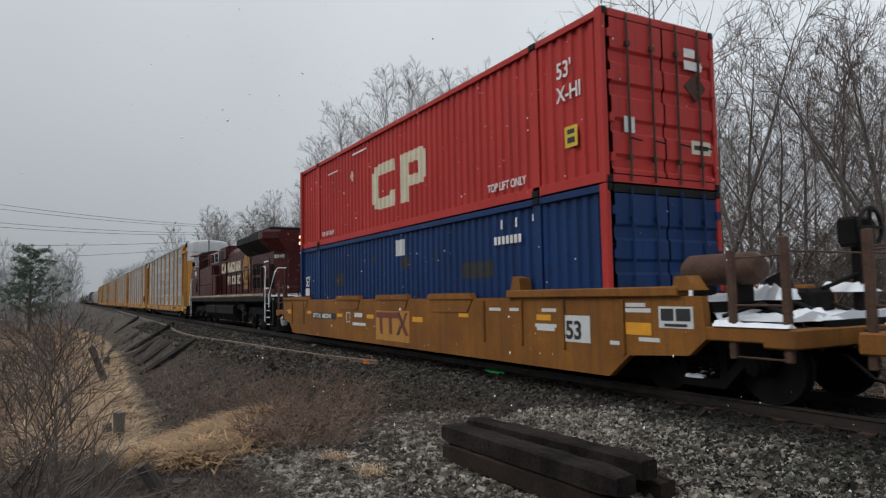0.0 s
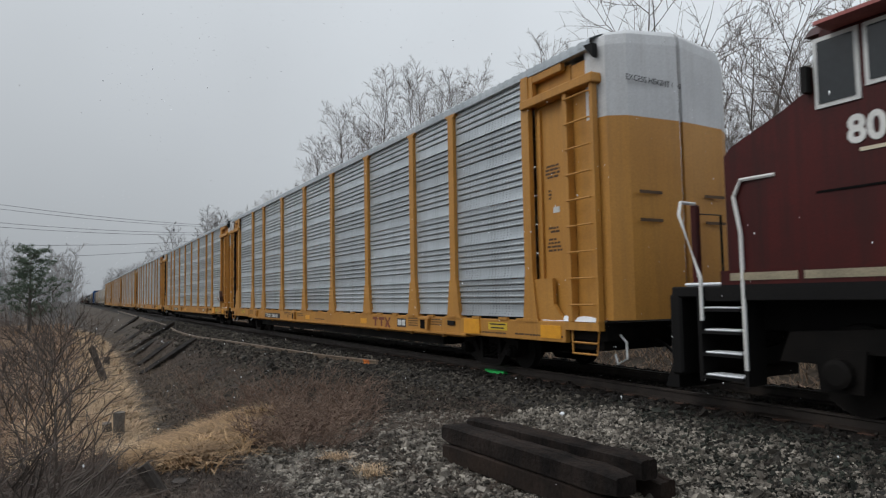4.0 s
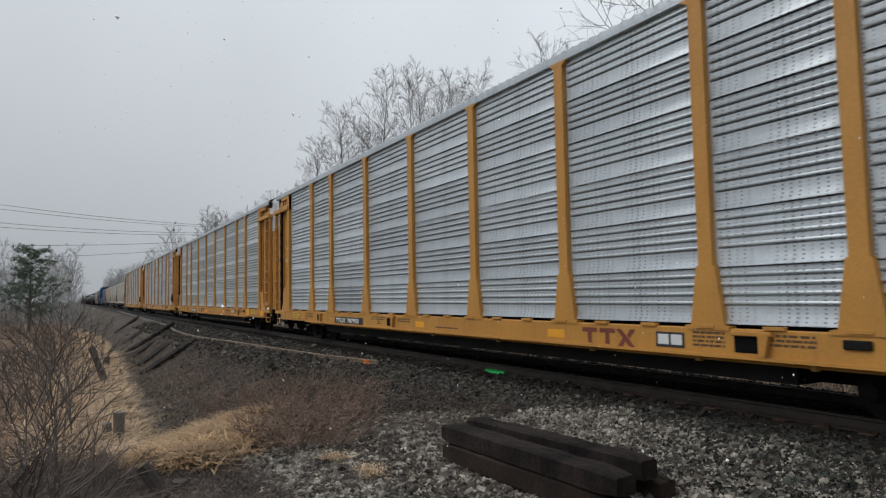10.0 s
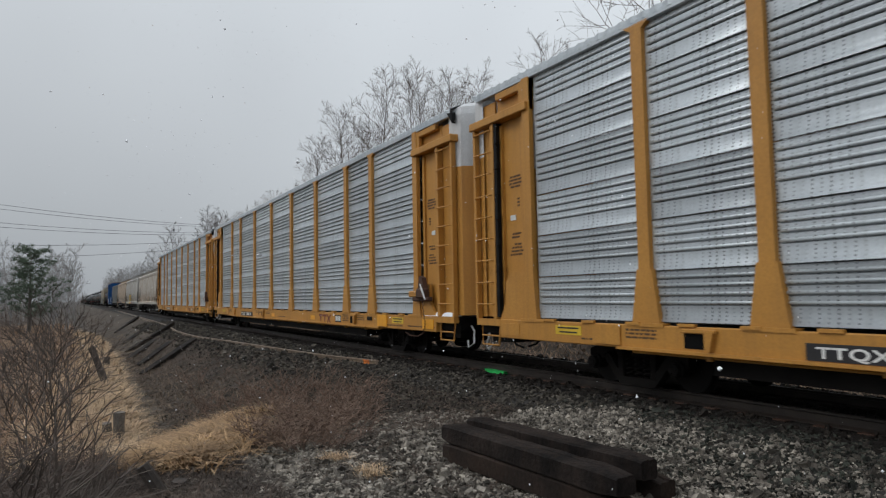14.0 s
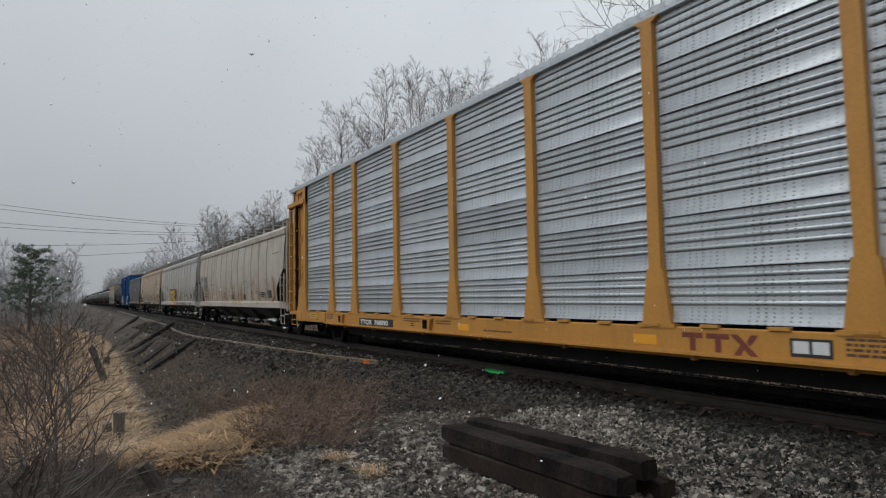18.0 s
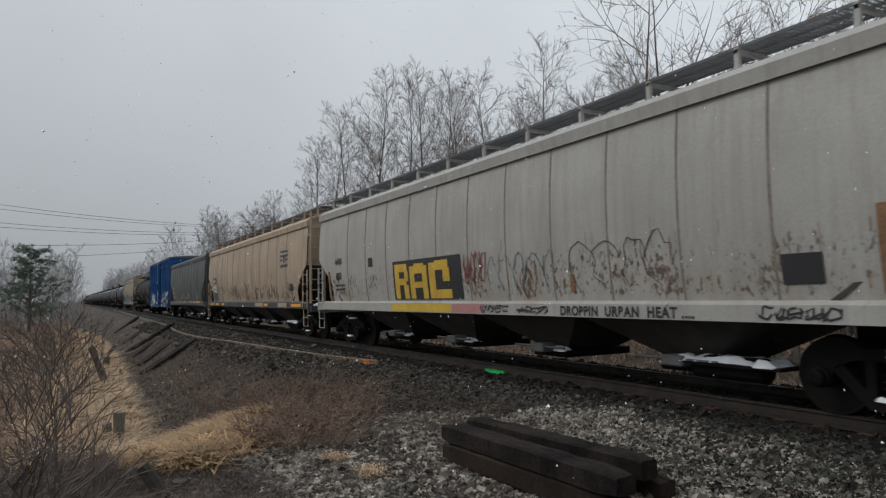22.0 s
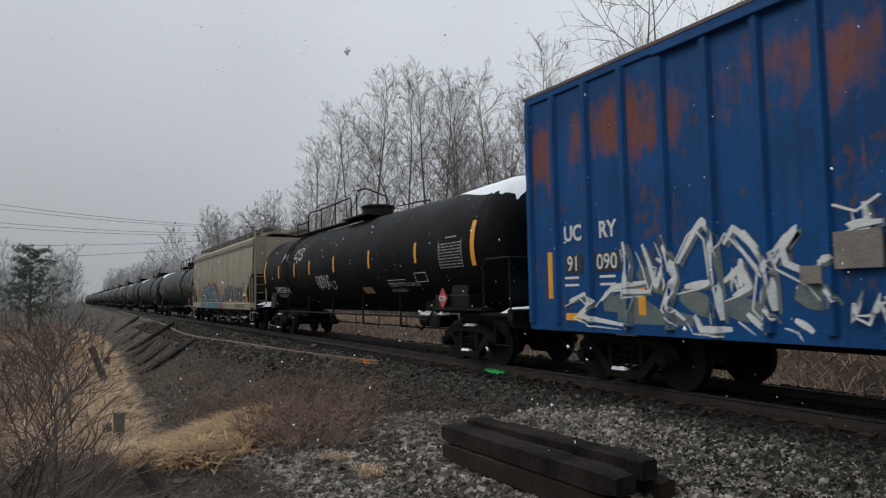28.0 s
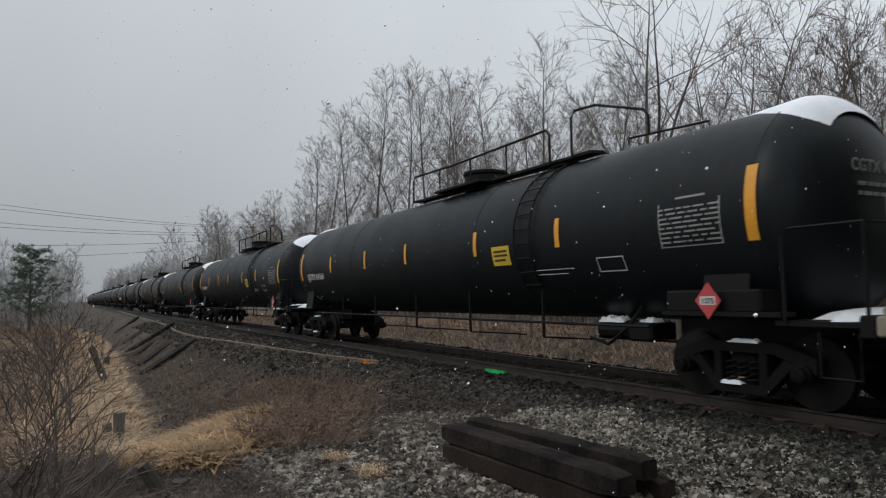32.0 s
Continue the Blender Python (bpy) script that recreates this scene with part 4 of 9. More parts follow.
    nb = part("number_board", Solid().box(-5.95, -3.62, -1.516, -1.512, 0.79, 0.98), SIGN_BLACK, car)
    letters("DTTX  652742", 0.135, WHITE, car, -5.84, -1.521, 0.82, 1.06, 0.005, 1.5, name="number")
    pieces("reflector", Solid().box(-8.9, -8.5, -1.518, -1.512, 0.9, 1.05).box(-6.55, -6.1, -1.518, -1.512, 0.93, 1.03).box(-3.5, -3.04, -1.518, -1.512, 0.88, 0.98).box(1.76, 2.3, -1.518, -1.512, 0.86, 0.98), AMBER, car)
    part("stencil", Solid().box(-2.72, -2.4, -1.516, -1.512, 1.0, 1.03).box(-2.72, -2.4, -1.516, -1.512, 0.73, 0.76).box(-2.72, -2.69, -1.516, -1.512, 0.73, 1.03).box(-2.43, -2.4, -1.516, -1.512, 0.73, 1.03).box(-2.05, -1.45, -1.516, -1.512, 0.9, 1.02).box(-2.2, -1.2, -1.516, -1.513, 0.66, 0.74), PLATE, car)
    pieces("reflector", Solid().box(8.95, 9.45, -1.518, -1.512, 0.86, 1.04).box(6.75, 7.15, -1.518, -1.512, 1.02, 1.12).box(4.0, 4.4, -1.518, -1.512, 1.02, 1.1).box(-1.11, -0.63, -1.518, -1.512, 0.88, 0.99), AMBER, car)
    pl = part("consolidated_plate", Solid().box(9.6, 10.2, -1.516, -1.512, 0.98, 1.28), PLATE, car)
    pieces("plate_field", Solid().box(9.64, 9.87, -1.52, -1.515, 1.08, 1.25).box(9.91, 10.16, -1.52, -1.515, 1.08, 1.25).box(9.7, 10.1, -1.52, -1.515, 1.0, 1.04), INK, pl)
    bars = Solid()
    for x, w, z in ((6.7, 0.6, 0.93), (6.75, 0.5, 0.87), (5.2, 0.4, 1.2), (5.9, 0.3, 1.2), (6.9, 0.4, 1.2), (8.95, 0.4, 1.3), (8.95, 0.5, 1.22), (9.2, 0.4, 0.8), (8.6, 0.2, 0.72)):
        bars.box(x, x + w, -1.516, -1.512, z - 0.03, z + 0.03)
    part("stencil", bars, PLATE, car)
    ends(car, 11.85, 10.9)
    CARS.append(car)
    return car


CORRUGATION = ((0, 0), (0.36, 0), (0.5, 0.046), (0.86, 0.046))
PITCH = 2 * (8.075 - 0.1) / 58


def drape(parent, name, rects, mat, label="", lift=0.004):
    """Paint on the corrugated side: rectangles (x0, x1, z0, z1) cut where the sheet bends."""
    s = Solid()

    def out(x):
        t = ((x + 7.975) / PITCH) % 1.0
        knots = CORRUGATION + ((1.0, 0),)
        for (a, d), (b, e) in zip(knots, knots[1:]):
            if t <= b:
                return 1.29 - (d + (e - d) * (t - a) / (b - a)) + lift
        return 1.29 + lift
    for x0, x1, z0, z1 in rects:
        cuts = {x0, x1}
        for i in range(int((x0 + 7.975) / PITCH), int((x1 + 7.975) / PITCH) + 1):
            cuts |= {q for q in [-7.975 + (i + a) * PITCH for a, _ in CORRUGATION] if x0 < q < x1}
        cuts = sorted(cuts)
        v = [q for x in cuts for q in ((x, -out(x), z0), (x, -out(x), z1))]
        s.add(v, [(2 * i, 2 * i + 2, 2 * i + 3, 2 * i + 1) for i in range(len(cuts) - 1)])
    return tagged(part(name, s, mat, parent, label), kind="stuff" if len(rects) > 1 else "")


def container(name, label, mat, u, z, doors_mat, dark):
    """A 53-foot box: corrugated sides, corner posts, lifting posts 6.2 m out, rails and double doors at the front end."""
    c = thing(name, label, "shipping container", "stacked containers", pose(u, D, z))
    H, W2, T = 8.075, 1.3, 2.896
    n = 58
    pitch = 2 * (H - 0.1) / n
    for k in (-1, 1):
        prof = []
        for i in range(n):
            x = -H + 0.1 + i * pitch
            for a, d in CORRUGATION:
                prof.append((x + a * pitch, k * (W2 - 0.01 - d)))
        prof.append((H - 0.1, k * (W2 - 0.01)))
        s = Solid().loft([[(x, y, q) for x, y in prof] for q in (0.16, T - 0.1)], caps=False, closed=False)
        part("corrugated_side", s, mat, c)
        part("bottom_rail", Solid().box(-H, H, k * W2 - 0.03, k * W2 + 0.01, 0.02, 0.2 if k < 0 else 0.16, 0.008), mat, c)
        part("top_rail", Solid().box(-H, H, k * W2 - 0.04, k * W2 + 0.008, T - 0.12, T, 0.008), mat, c)
        for x in (-6.2, 6.2):
            part("lifting_post", Solid().box(x - 0.11, x + 0.11, k * W2 - 0.03, k * W2 + 0.014, 0.0, T + 0.01, 0.01), mat, c)
        for x in (-H + 0.05, H - 0.05):
            pieces("corner_post", Solid().box(x - 0.08, x + 0.08, k * W2 - 0.09, k * W2 + 0.012, 0, T, 0.012), doors_mat if x > 0 else mat, c)
        for x in (-H + 0.06, H - 0.06, -6.2, 6.2):
            for q in (0.0, T - 0.12):
                part("corner_casting", shared("corner_casting", lambda: Solid().box(-0.1, 0.1, -0.08, 0.03, 0, 0.125, 0.012), BLACK), BLACK, c, at=(x, k * W2 - (0.03 if k > 0 else -0.02), q))
    part("roof", Solid().box(-H, H, -W2 + 0.02, W2 - 0.02, T - 0.06, T - 0.02), mat, c)
    part("base", Solid().box(-H, H, -W2 + 0.03, W2 - 0.03, 0.04, 0.15), BLACK, c)
    part("blank_end", Solid().box(-H - 0.01, -H + 0.04, -W2 + 0.08, W2 - 0.08, 0.05, T - 0.05), mat, c)
    pieces("door_sill", Solid().box(H - 0.06, H + 0.02, -W2 + 0.08, W2 - 0.08, 0.02, 0.14).box(H - 0.06, H + 0.02, -W2 + 0.08, W2 - 0.08, T - 0.13, T), doors_mat if not dark else BLACK, c)
    for k in (-1, 1):
        y0, y1 = (k * 0.02, k * 1.2)
        prof = [(0.16, 0.0)]
        for a in (0.22, 0.82, 1.42, 1.98):
            prof += [(a, 0.0), (a + 0.05, -0.045), (a + 0.22, -0.045), (a + 0.27, 0.0)]
        prof.append((T - 0.15, 0.0))
        s = Solid().loft([[(H + 0.02 + d, y, q) for q, d in prof] for y in (min(y0, y1), max(y0, y1))], caps=False, closed=False)
        d = part("door", s, mat, c)
        for y in (0.3, 0.85):
            part("lock_rod", Solid().tube([(H + 0.06, k * y, 0.05), (H + 0.06, k * y, T - 0.05)], 0.021, 6).box(H + 0.02, H + 0.09, k * y - 0.04, k * y + 0.04, 0.4, 0.48).box(H + 0.02, H + 0.09, k * y - 0.04, k * y + 0.04, 2.3, 2.38), RUST if not dark else mat, d)
            part("rod_handle", Solid().tube([(H + 0.09, k * y, 0.75), (H + 0.1, k * y + 0.22, 0.72)], 0.015, 5), BLACK, d)
        for z in (0.35, 1.0, 1.7, 2.4):
            part("hinge", Solid().box(H + 0.01, H + 0.05, k * 1.17, k * 1.27, z, z + 0.14), mat, d)
    CARS.append(c)
    return c


def stacked_pair():
    u = -16.61
    lo = container("shipping_container", "dark blue corrugated container with a red corner post, in the well", BLUE_BOX, u, 0.34, RED_BOX, True)
    hi = container("shipping_container", "faded red corrugated container with cream markings, stacked on top", RED_BOX, u, 3.25, RED_BOX, False)
    y = -1.315
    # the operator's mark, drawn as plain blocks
    for mark in (((-1.55, -1.38, 0.85, 1.75), (-1.38, -1.1, 0.7, 1.9), (-1.1, -0.12, 0.66, 0.98), (-0.12, 0.0, 0.76, 0.98), (-0.42, 0.0, 0.98, 1.1), (-1.1, -0.12, 1.62, 1.94), (-0.12, 0.0, 1.62, 1.84)),
                 ((0.34, 0.78, 0.66, 1.94), (0.78, 1.64, 1.64, 1.94), (0.78, 1.64, 1.04, 1.32), (1.64, 1.76, 1.14, 1.84), (1.36, 1.64, 1.32, 1.64))):
        drape(hi, "operator_mark", mark, CREAM, "large cream operator's mark")
    drape(hi, "diamond_mark", [(-3.24 + 0.05 * i, -3.19 + 0.05 * i, 1.95 - q, 1.95 + q) for i, q in enumerate((0.06, 0.15, 0.2, 0.15, 0.06))], CREAM)
    letters("TOP LIFT ONLY", 0.15, WHITE, hi, -5.85, y, 0.3, 1.02, 0.003, 0.8, "notice")
    letters("TOP LIFT ONLY", 0.17, WHITE, hi, 4.55, y, 0.32, 1.02, 0.004, 0.8, "notice")
    letters("53'", 0.3, WHITE, hi, 6.85, y, 2.02, 1.0, 0.006, 0.85, "length_mark")
    letters("X-HI", 0.28, WHITE, hi, 6.85, y, 1.6, 1.0, 0.006, 0.85, "notice")
    part("height_plate", Solid().box(7.05, 7.38, y - 0.006, y, 0.75, 1.12), DECAL_YELLOW, hi, "yellow height plate")
    pieces("height_mark", Solid().box(7.12, 7.31, y - 0.009, y - 0.005, 0.98, 1.06).box(7.12, 7.31, y - 0.009, y - 0.005, 0.82, 0.92), INK, hi)
    part("side_stencil", Solid().box(-3.0, -1.9, y - 0.006, y, 2.55, 2.6).box(-5.2, -4.3, y - 0.006, y, 2.3, 2.34), WHITE, hi)
    xx = 8.075 + 0.03
    part("door_stencil", Solid().box(xx, xx + 0.006, 0.52, 0.8, 2.34, 2.5).box(xx, xx + 0.006, 0.52, 0.95, 2.12, 2.28), WHITE, hi)
    part("hazard_diamond", Solid().prism([(0.5, 1.82), (0.78, 2.08), (1.05, 1.82), (0.78, 1.56)], "x", xx - 0.02, xx + 0.008), RUST, hi)
    part("door_placard", Solid().box(xx, xx + 0.008, -0.95, -0.72, 0.85, 1.12), PLATE, hi)
    part("door_notice", Solid().box(xx, xx + 0.008, 0.62, 1.1, 0.62, 0.86), CREAM, hi)
    part("notice_line", Solid().box(xx + 0.008, xx + 0.012, 0.68, 1.04, 0.7, 0.78), INK, hi)
    y = -1.315
    drape(lo, "side_placard", [(-0.04, 0.45, 2.2, 2.62)], PLATE)
    drape(lo, "patched_paint", [(0.3, 0.75, 1.85, 2.15), (-1.6, -1.5, 2.1, 2.3), (2.2, 2.3, 1.9, 2.3), (-4.6, -3.9, 1.5, 1.9), (3.4, 4.6, 1.5, 1.85)], INK)
    letters("53'", 0.36, WHITE, lo, -7.65, y, 1.55, 1.0, 0.006, 0.8, "length_mark")
    part("low_placard", Solid().box(-7.7, -7.25, y - 0.006, y, 1.22, 1.48), PLATE, lo)
    s = Solid()
    for i in range(7):
        s.box(4.75 + 0.14 * i, 4.84 + 0.14 * i, y - 0.006, y, 2.14, 2.3)
    part("serial_marks", s.box(5.0, 5.06, y - 0.006, y, 2.44, 2.62).box(5.5, 5.56, y - 0.006, y, 2.44, 2.62), WHITE, lo)
    part("lifting_notice", Solid().box(6.05, 6.25, y - 0.008, y, 2.5, 2.62), PLATE, lo)


# ---- diesel locomotive, cab end trailing ----
def locomotive(u):
    car = thing("diesel_locomotive", "dark red diesel freight locomotive, sooty, with snow on its steps", "locomotive", "", pose(u, D, 0))
    y = -1.0
    fr = part("frame", Solid().box(-10.6, 10.6, -1.5, 1.5, 1.35, 1.55, 0.02).box(-10.4, 10.4, -0.6, 0.6, 0.95, 1.4), BLACK, car)
    part("walkway_edge", Solid().box(-10.3, 10.0, -1.535, -1.505, 1.37, 1.56), BLACK, fr)
    stripe = Solid()
    x = -10.15
    i = 0
    while x < 9.6:
        w = 1.25 if i % 3 else 0.9
        stripe.box(x, min(x + w, 9.7), -1.545, -1.537, 1.61, 1.705)
        x += w + 0.08
        i += 1
    part("reflective_stripe", stripe, material("grimy_cream_stripe", (0.36, 0.31, 0.21), (0.22, 0.19, 0.13), 1.5, 0.7, 0, 40, 0.05, 0.25), fr, "cream reflective stripe")
    part("sill_band", Solid().box(-10.3, 9.8, -1.535, -1.5, 1.56, 1.74), LOCO_RED, fr)
    # cab: wide nose, sloped front, side with windows
    side = [(-10.2, 1.72), (-6.85, 1.72), (-6.85, 4.35), (-7.0, 4.42), (-8.85, 4.42), (-9.05, 3.75), (-9.35, 3.6), (-10.1, 3.3), (-10.2, 3.2)]
    cab = part("cab", Solid().prism(side, "y", -1.5, 1.5), LOCO_RED, car)
    part("cab_roof", Solid().prism([(-1.5, 4.36), (-1.35, 4.5), (-0.7, 4.66), (0.7, 4.66), (1.35, 4.5), (1.5, 4.36)], "x", -9.05, -6.8), LOCO_RED, cab)
    part("sun_visor", Solid().prism([(-8.75, 4.34), (-7.05, 4.34), (-7.05, 4.38), (-8.75, 4.38)], "y", -1.82, -1.45), material("faded_visor", (0.4, 0.13, 0.12), None, 4, 0.7), cab, "faded pink-red sun visor")
    GLASS = material("cab_glass", (0.02, 0.024, 0.027), None, 3, 0.12, 0, 20, 0.01, 0.1)
    pieces("window_frame", Solid().box(-8.95, -8.45, -1.52, -1.495, 3.5, 4.3).box(-8.4, -6.98, -1.52, -1.495, 3.62, 4.3), PLATE, cab, "pale metal window frame")
    for a, b, z in ((-8.9, -8.5, 3.55), (-8.35, -7.95, 3.67), (-7.88, -7.48, 3.67), (-7.41, -7.04, 3.67)):
        part("window_pane", Solid().box(a, b, -1.53, -1.515, z, 4.25), GLASS, cab)
    part("cab_rear_pillar", Solid().box(-6.95, -6.83, -1.53, -1.5, 1.75, 4.35), LOCO_RED, cab)
    letters("8040", 0.3, WHITE, cab, -8.62, -1.512, 3.05, 1.05, 0.014, 0.95, "number")
    pieces("cab_plate", Solid().box(-8.5, -7.9, -1.512, -1.5, 2.94, 2.98).box(-7.5, -7.35, -1.512, -1.5, 2.92, 2.97), CREAM, cab)
    part("vent_grille", Solid().box(-8.15, -7.58, -1.515, -1.5, 1.92, 2.52), DARKHOLE, cab)
    part("step_light", Solid().box(-7.75, -7.4, -1.515, -1.5, 2.66, 2.76), DARKHOLE, cab)
    part("seam", Solid().box(-9.0, -6.95, -1.512, -1.5, 2.56, 2.585).box(-6.84, -6.8, -1.512, -1.48, 1.8, 3.6), DARKHOLE, cab)
    # behind the cab: raised side walkway enclosure, auxiliary cabinet
    part("side_enclosure", Solid().prism([(-6.83, 1.72), (-2.6, 1.72), (-2.6, 3.5), (-6.83, 3.38)], "y", -1.49, -0.9), LOCO_RED, car)
    part("seam", Solid().box(-6.5, -2.7, -1.502, -1.488, 2.36, 2.39), DARKHOLE, car)
    aux = part("auxiliary_cabinet", Solid().prism([(-1.1, 1.72), (1.1, 1.72), (1.1, 4.28), (0.85, 4.42), (-0.85, 4.42), (-1.1, 4.28)], "x", -6.8, -0.55), LOCO_RED, car)
    for a, b in ((-4.55, -3.75), (-3.4, -2.6), (-1.65, -0.75)):
        g = part("intake_grille", Solid().box(a - 0.04, b + 0.04, -1.14, -1.1, 3.66, 4.26), PLATE if a < -2 else LOCO_RED, aux)
        part("grille_mesh", Solid().box(a, b, -1.15, -1.13, 3.7, 4.22), DARKHOLE, g)
        for i in range(6):
            part("grille_slat", Solid().box(a, b, -1.165, -1.145, 3.74 + i * 0.085, 3.765 + i * 0.085), BLACK, g)
    part("cab_step_box", Solid().box(-2.6, -1.4, -1.5, -1.0, 1.72, 2.9, 0.04), LOCO_RED, car)
    part("cab_rear_window", Solid().box(-6.55, -6.15, -1.125, -1.1, 3.6, 4.2, 0.03), GLASS, aux)
    # engine hood with doors
    hood = part("engine_hood", Solid().prism([(-1.0, 1.72), (1.0, 1.72), (1.0, 4.0), (0.75, 4.28), (-0.75, 4.28), (-1.0, 4.0)], "x", -0.55, 5.3), LOCO_RED, car)
    part("equipment_rack", Solid().prism([(-1.15, 3.75), (1.15, 3.75), (1.15, 4.42), (0.9, 4.52), (-0.9, 4.52), (-1.15, 4.42)], "x", -1.9, -0.3), LOCO_RED, car)
    for i in range(7):
        a = -0.35 + i * 0.8
        d = part("hood_door", shared("hood_door", lambda: Solid().box(0, 0.74, -0.03, 0, 0, 1.9, 0.012), LOCO_RED), LOCO_RED, hood, at=(a, -1.0, 1.85))
        part("door_seam", shared("door_seam", lambda: Solid().box(0.742, 0.798, -0.012, 0, 0, 2.0), DARKHOLE), DARKHOLE, d)
        pieces("latch", Solid().box(0.62, 0.68, -0.05, -0.03, 0.3, 0.42).box(0.62, 0.68, -0.05, -0.03, 1.4, 1.52), BLACK, d)
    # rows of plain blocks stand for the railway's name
    nm = Solid()

    def plate(pts, x, z, w, h):
        y0 = -1.112 if x < -0.6 else -1.042
        nm.prism([(x + a * w, z + b * h) for a, b in pts], "y", y0, y0 + 0.008)
    bar, wedge = [(0, 0), (1, 0), (1, 1), (0, 1)], [(0, 0), (0.3, 0), (0.64, 1), (0.36, 1)]
    other = [(0.7, 0), (1, 0), (0.64, 1), (0.45, 0.6)]
    for row, z, h in ((((-1.52, 0.49, "c"), (-0.87, 0.52, "a"), (-0.22, 0.46, "n"), (0.36, 0.56, "a"), (1.01, 0.49, "d"), (1.6, 0.14, "i"), (1.89, 0.51, "a"), (2.5, 0.46, "n")), 2.97, 0.53), (((-0.2, 0.4, "p"), (0.29, 0.54, "a"), (0.95, 0.4, "c"), (1.48, 0.14, "i"), (1.76, 0.4, "f"), (2.3, 0.14, "i"), (2.55, 0.4, "c")), 2.28, 0.46)):
        for x, w, kind in row:
            if kind == "i":
                plate(bar, x, z, w, h)
            elif kind == "a":
                plate(wedge, x, z, w, h)
                plate(other, x, z, w, h)
                plate(bar, x + 0.3 * w, z + 0.2 * h, 0.4 * w, 0.2 * h)
            elif kind == "n":
                plate(bar, x, z, 0.3 * w, h)
                plate(bar, x + 0.7 * w, z, 0.3 * w, h)
                plate([(0.3, 1), (0.3, 0.55), (0.7, 0), (0.7, 0.45)], x, z, w, h)
            else:
                plate(bar, x, z, 0.32 * w, h)
                plate(bar, x + 0.32 * w, z + 0.76 * h, 0.68 * w, 0.24 * h)
                if kind in "cd":
                    plate(bar, x + 0.32 * w, z, 0.68 * w, 0.24 * h)
                if kind in "pf":
                    plate(bar, x + 0.32 * w, z + 0.36 * h, 0.62 * w, 0.22 * h)
                if kind == "d":
                    plate(bar, x + 0.7 * w, z + 0.24 * h, 0.3 * w, 0.52 * h)
                if kind == "p":
                    plate(bar, x + 0.68 * w, z + 0.58 * h, 0.32 * w, 0.18 * h)
    pieces("railway_name", nm, CREAM, hood, "cream blocks of painted name")
    CREST = material("gold_crest", (0.36, 0.19, 0.03), (0.26, 0.13, 0.025), 5, 0.6)
    crest = part("crest", Solid().lathe([(-1.034, 0.6), (-1.044, 0.62), (-1.044, 0.76), (-1.034, 0.78)], (4.3, 0, 3.0), "y", 28, False), CREST, hood, "round gold crest")
    part("crest_shield", Solid().prism([(4.0, 3.0), (4.6, 3.0), (4.6, 2.75), (4.3, 2.45), (4.0, 2.75)], "y", -1.045, -1.034).prism([(3.85, 3.15), (4.7, 3.15), (4.55, 3.5), (4.2, 3.62), (3.95, 3.4)], "y", -1.045, -1.034).box(3.95, 4.65, -1.045, -1.034, 1.98, 2.2), CREST, crest)
    part("exhaust_stack", Solid().box(4.1, 4.9, -0.45, 0.45, 4.25, 4.5, 0.04), BLACK, hood)
    horn = Solid()
    horn.smooth = True
    for q in (-0.16, 0, 0.16):
        horn.lathe([(-0.2, 0.03), (0.1, 0.04), (0.25, 0.1)], (2.6, q, 4.4), "x", 8)
    part("air_horn", horn, BLACK, hood)
    # radiator section with wide overhanging wings
    rad = part("radiator_body", Solid().prism([(5.3, -1.0), (9.45, -1.0), (10.02, -0.5), (10.02, 0.5), (9.45, 1.0), (5.3, 1.0)], "z", 1.72, 4.3), LOCO_RED, car)
    wing = [(-1.0, 3.55), (-1.58, 4.1), (-1.58, 4.38), (-1.35, 4.48), (1.35, 4.48), (1.58, 4.38), (1.58, 4.1), (1.0, 3.55)]
    part("radiator_wing", Solid().prism(wing, "x", 4.6, 8.95), BLACK, car, "soot-black overhanging radiator wing")
    part("rear_wing", Solid().loft([[(8.95, a, b) for a, b in wing], [(9.72, a, b) for a, b in wing], [(10.04, a * 0.6, b - 0.02) for a, b in wing]]), LOCO_RED, car)
    part("radiator_top", Solid().box(5.5, 9.6, -1.2, 1.2, 4.47, 4.62, 0.03), BLACK, car)
    for a in (5.6, 6.35):
        for z in (1.98, 2.62):
            pieces("intake_mesh", Solid().box(a, a + 0.6, -1.02, -1.0, z, z + 0.52, 0.01), DARKHOLE, rad)
    pieces("intake_mesh", Solid().box(7.15, 7.6, -1.02, -1.0, 1.98, 3.1), DARKHOLE, rad)
    part("blower_door", Solid().box(7.95, 8.75, -1.03, -1.0, 1.95, 3.3, 0.015), LOCO_RED, rad)
    part("blower_mesh", Solid().box(8.05, 8.65, -1.04, -1.03, 2.0, 2.4), DARKHOLE, rad)
    part("blower_cap", Solid().lathe([(-0.05, 0.1), (-0.02, 0.2), (0, 0.22)], (8.35, -1.03, 2.75), "y", 14), LOCO_RED, rad)
    pieces("snowy_ledge", Solid().box(8.0, 8.7, -1.08, -1.02, 3.12, 3.18).box(8.0, 8.7, -1.06, -1.02, 1.92, 1.97), SNOW, rad)
    for a in (8.85, 9.08, 9.3):
        part("radiator_door", Solid().box(a, a + 0.17, -1.025, -1.0, 1.9, 3.0, 0.01), DARKHOLE, rad)
    slant = Matrix.Rotation(math.atan2(0.5, 0.57), 4, "Z")
    letters("8040", 0.17, WHITE, rad, 0, 0, 0, 1.15, 0.006, 1.0, "number").matrix_basis = Matrix.Translation((9.47, -1.0, 3.24)) @ slant @ pose(0.02, -0.012, 0, 90)
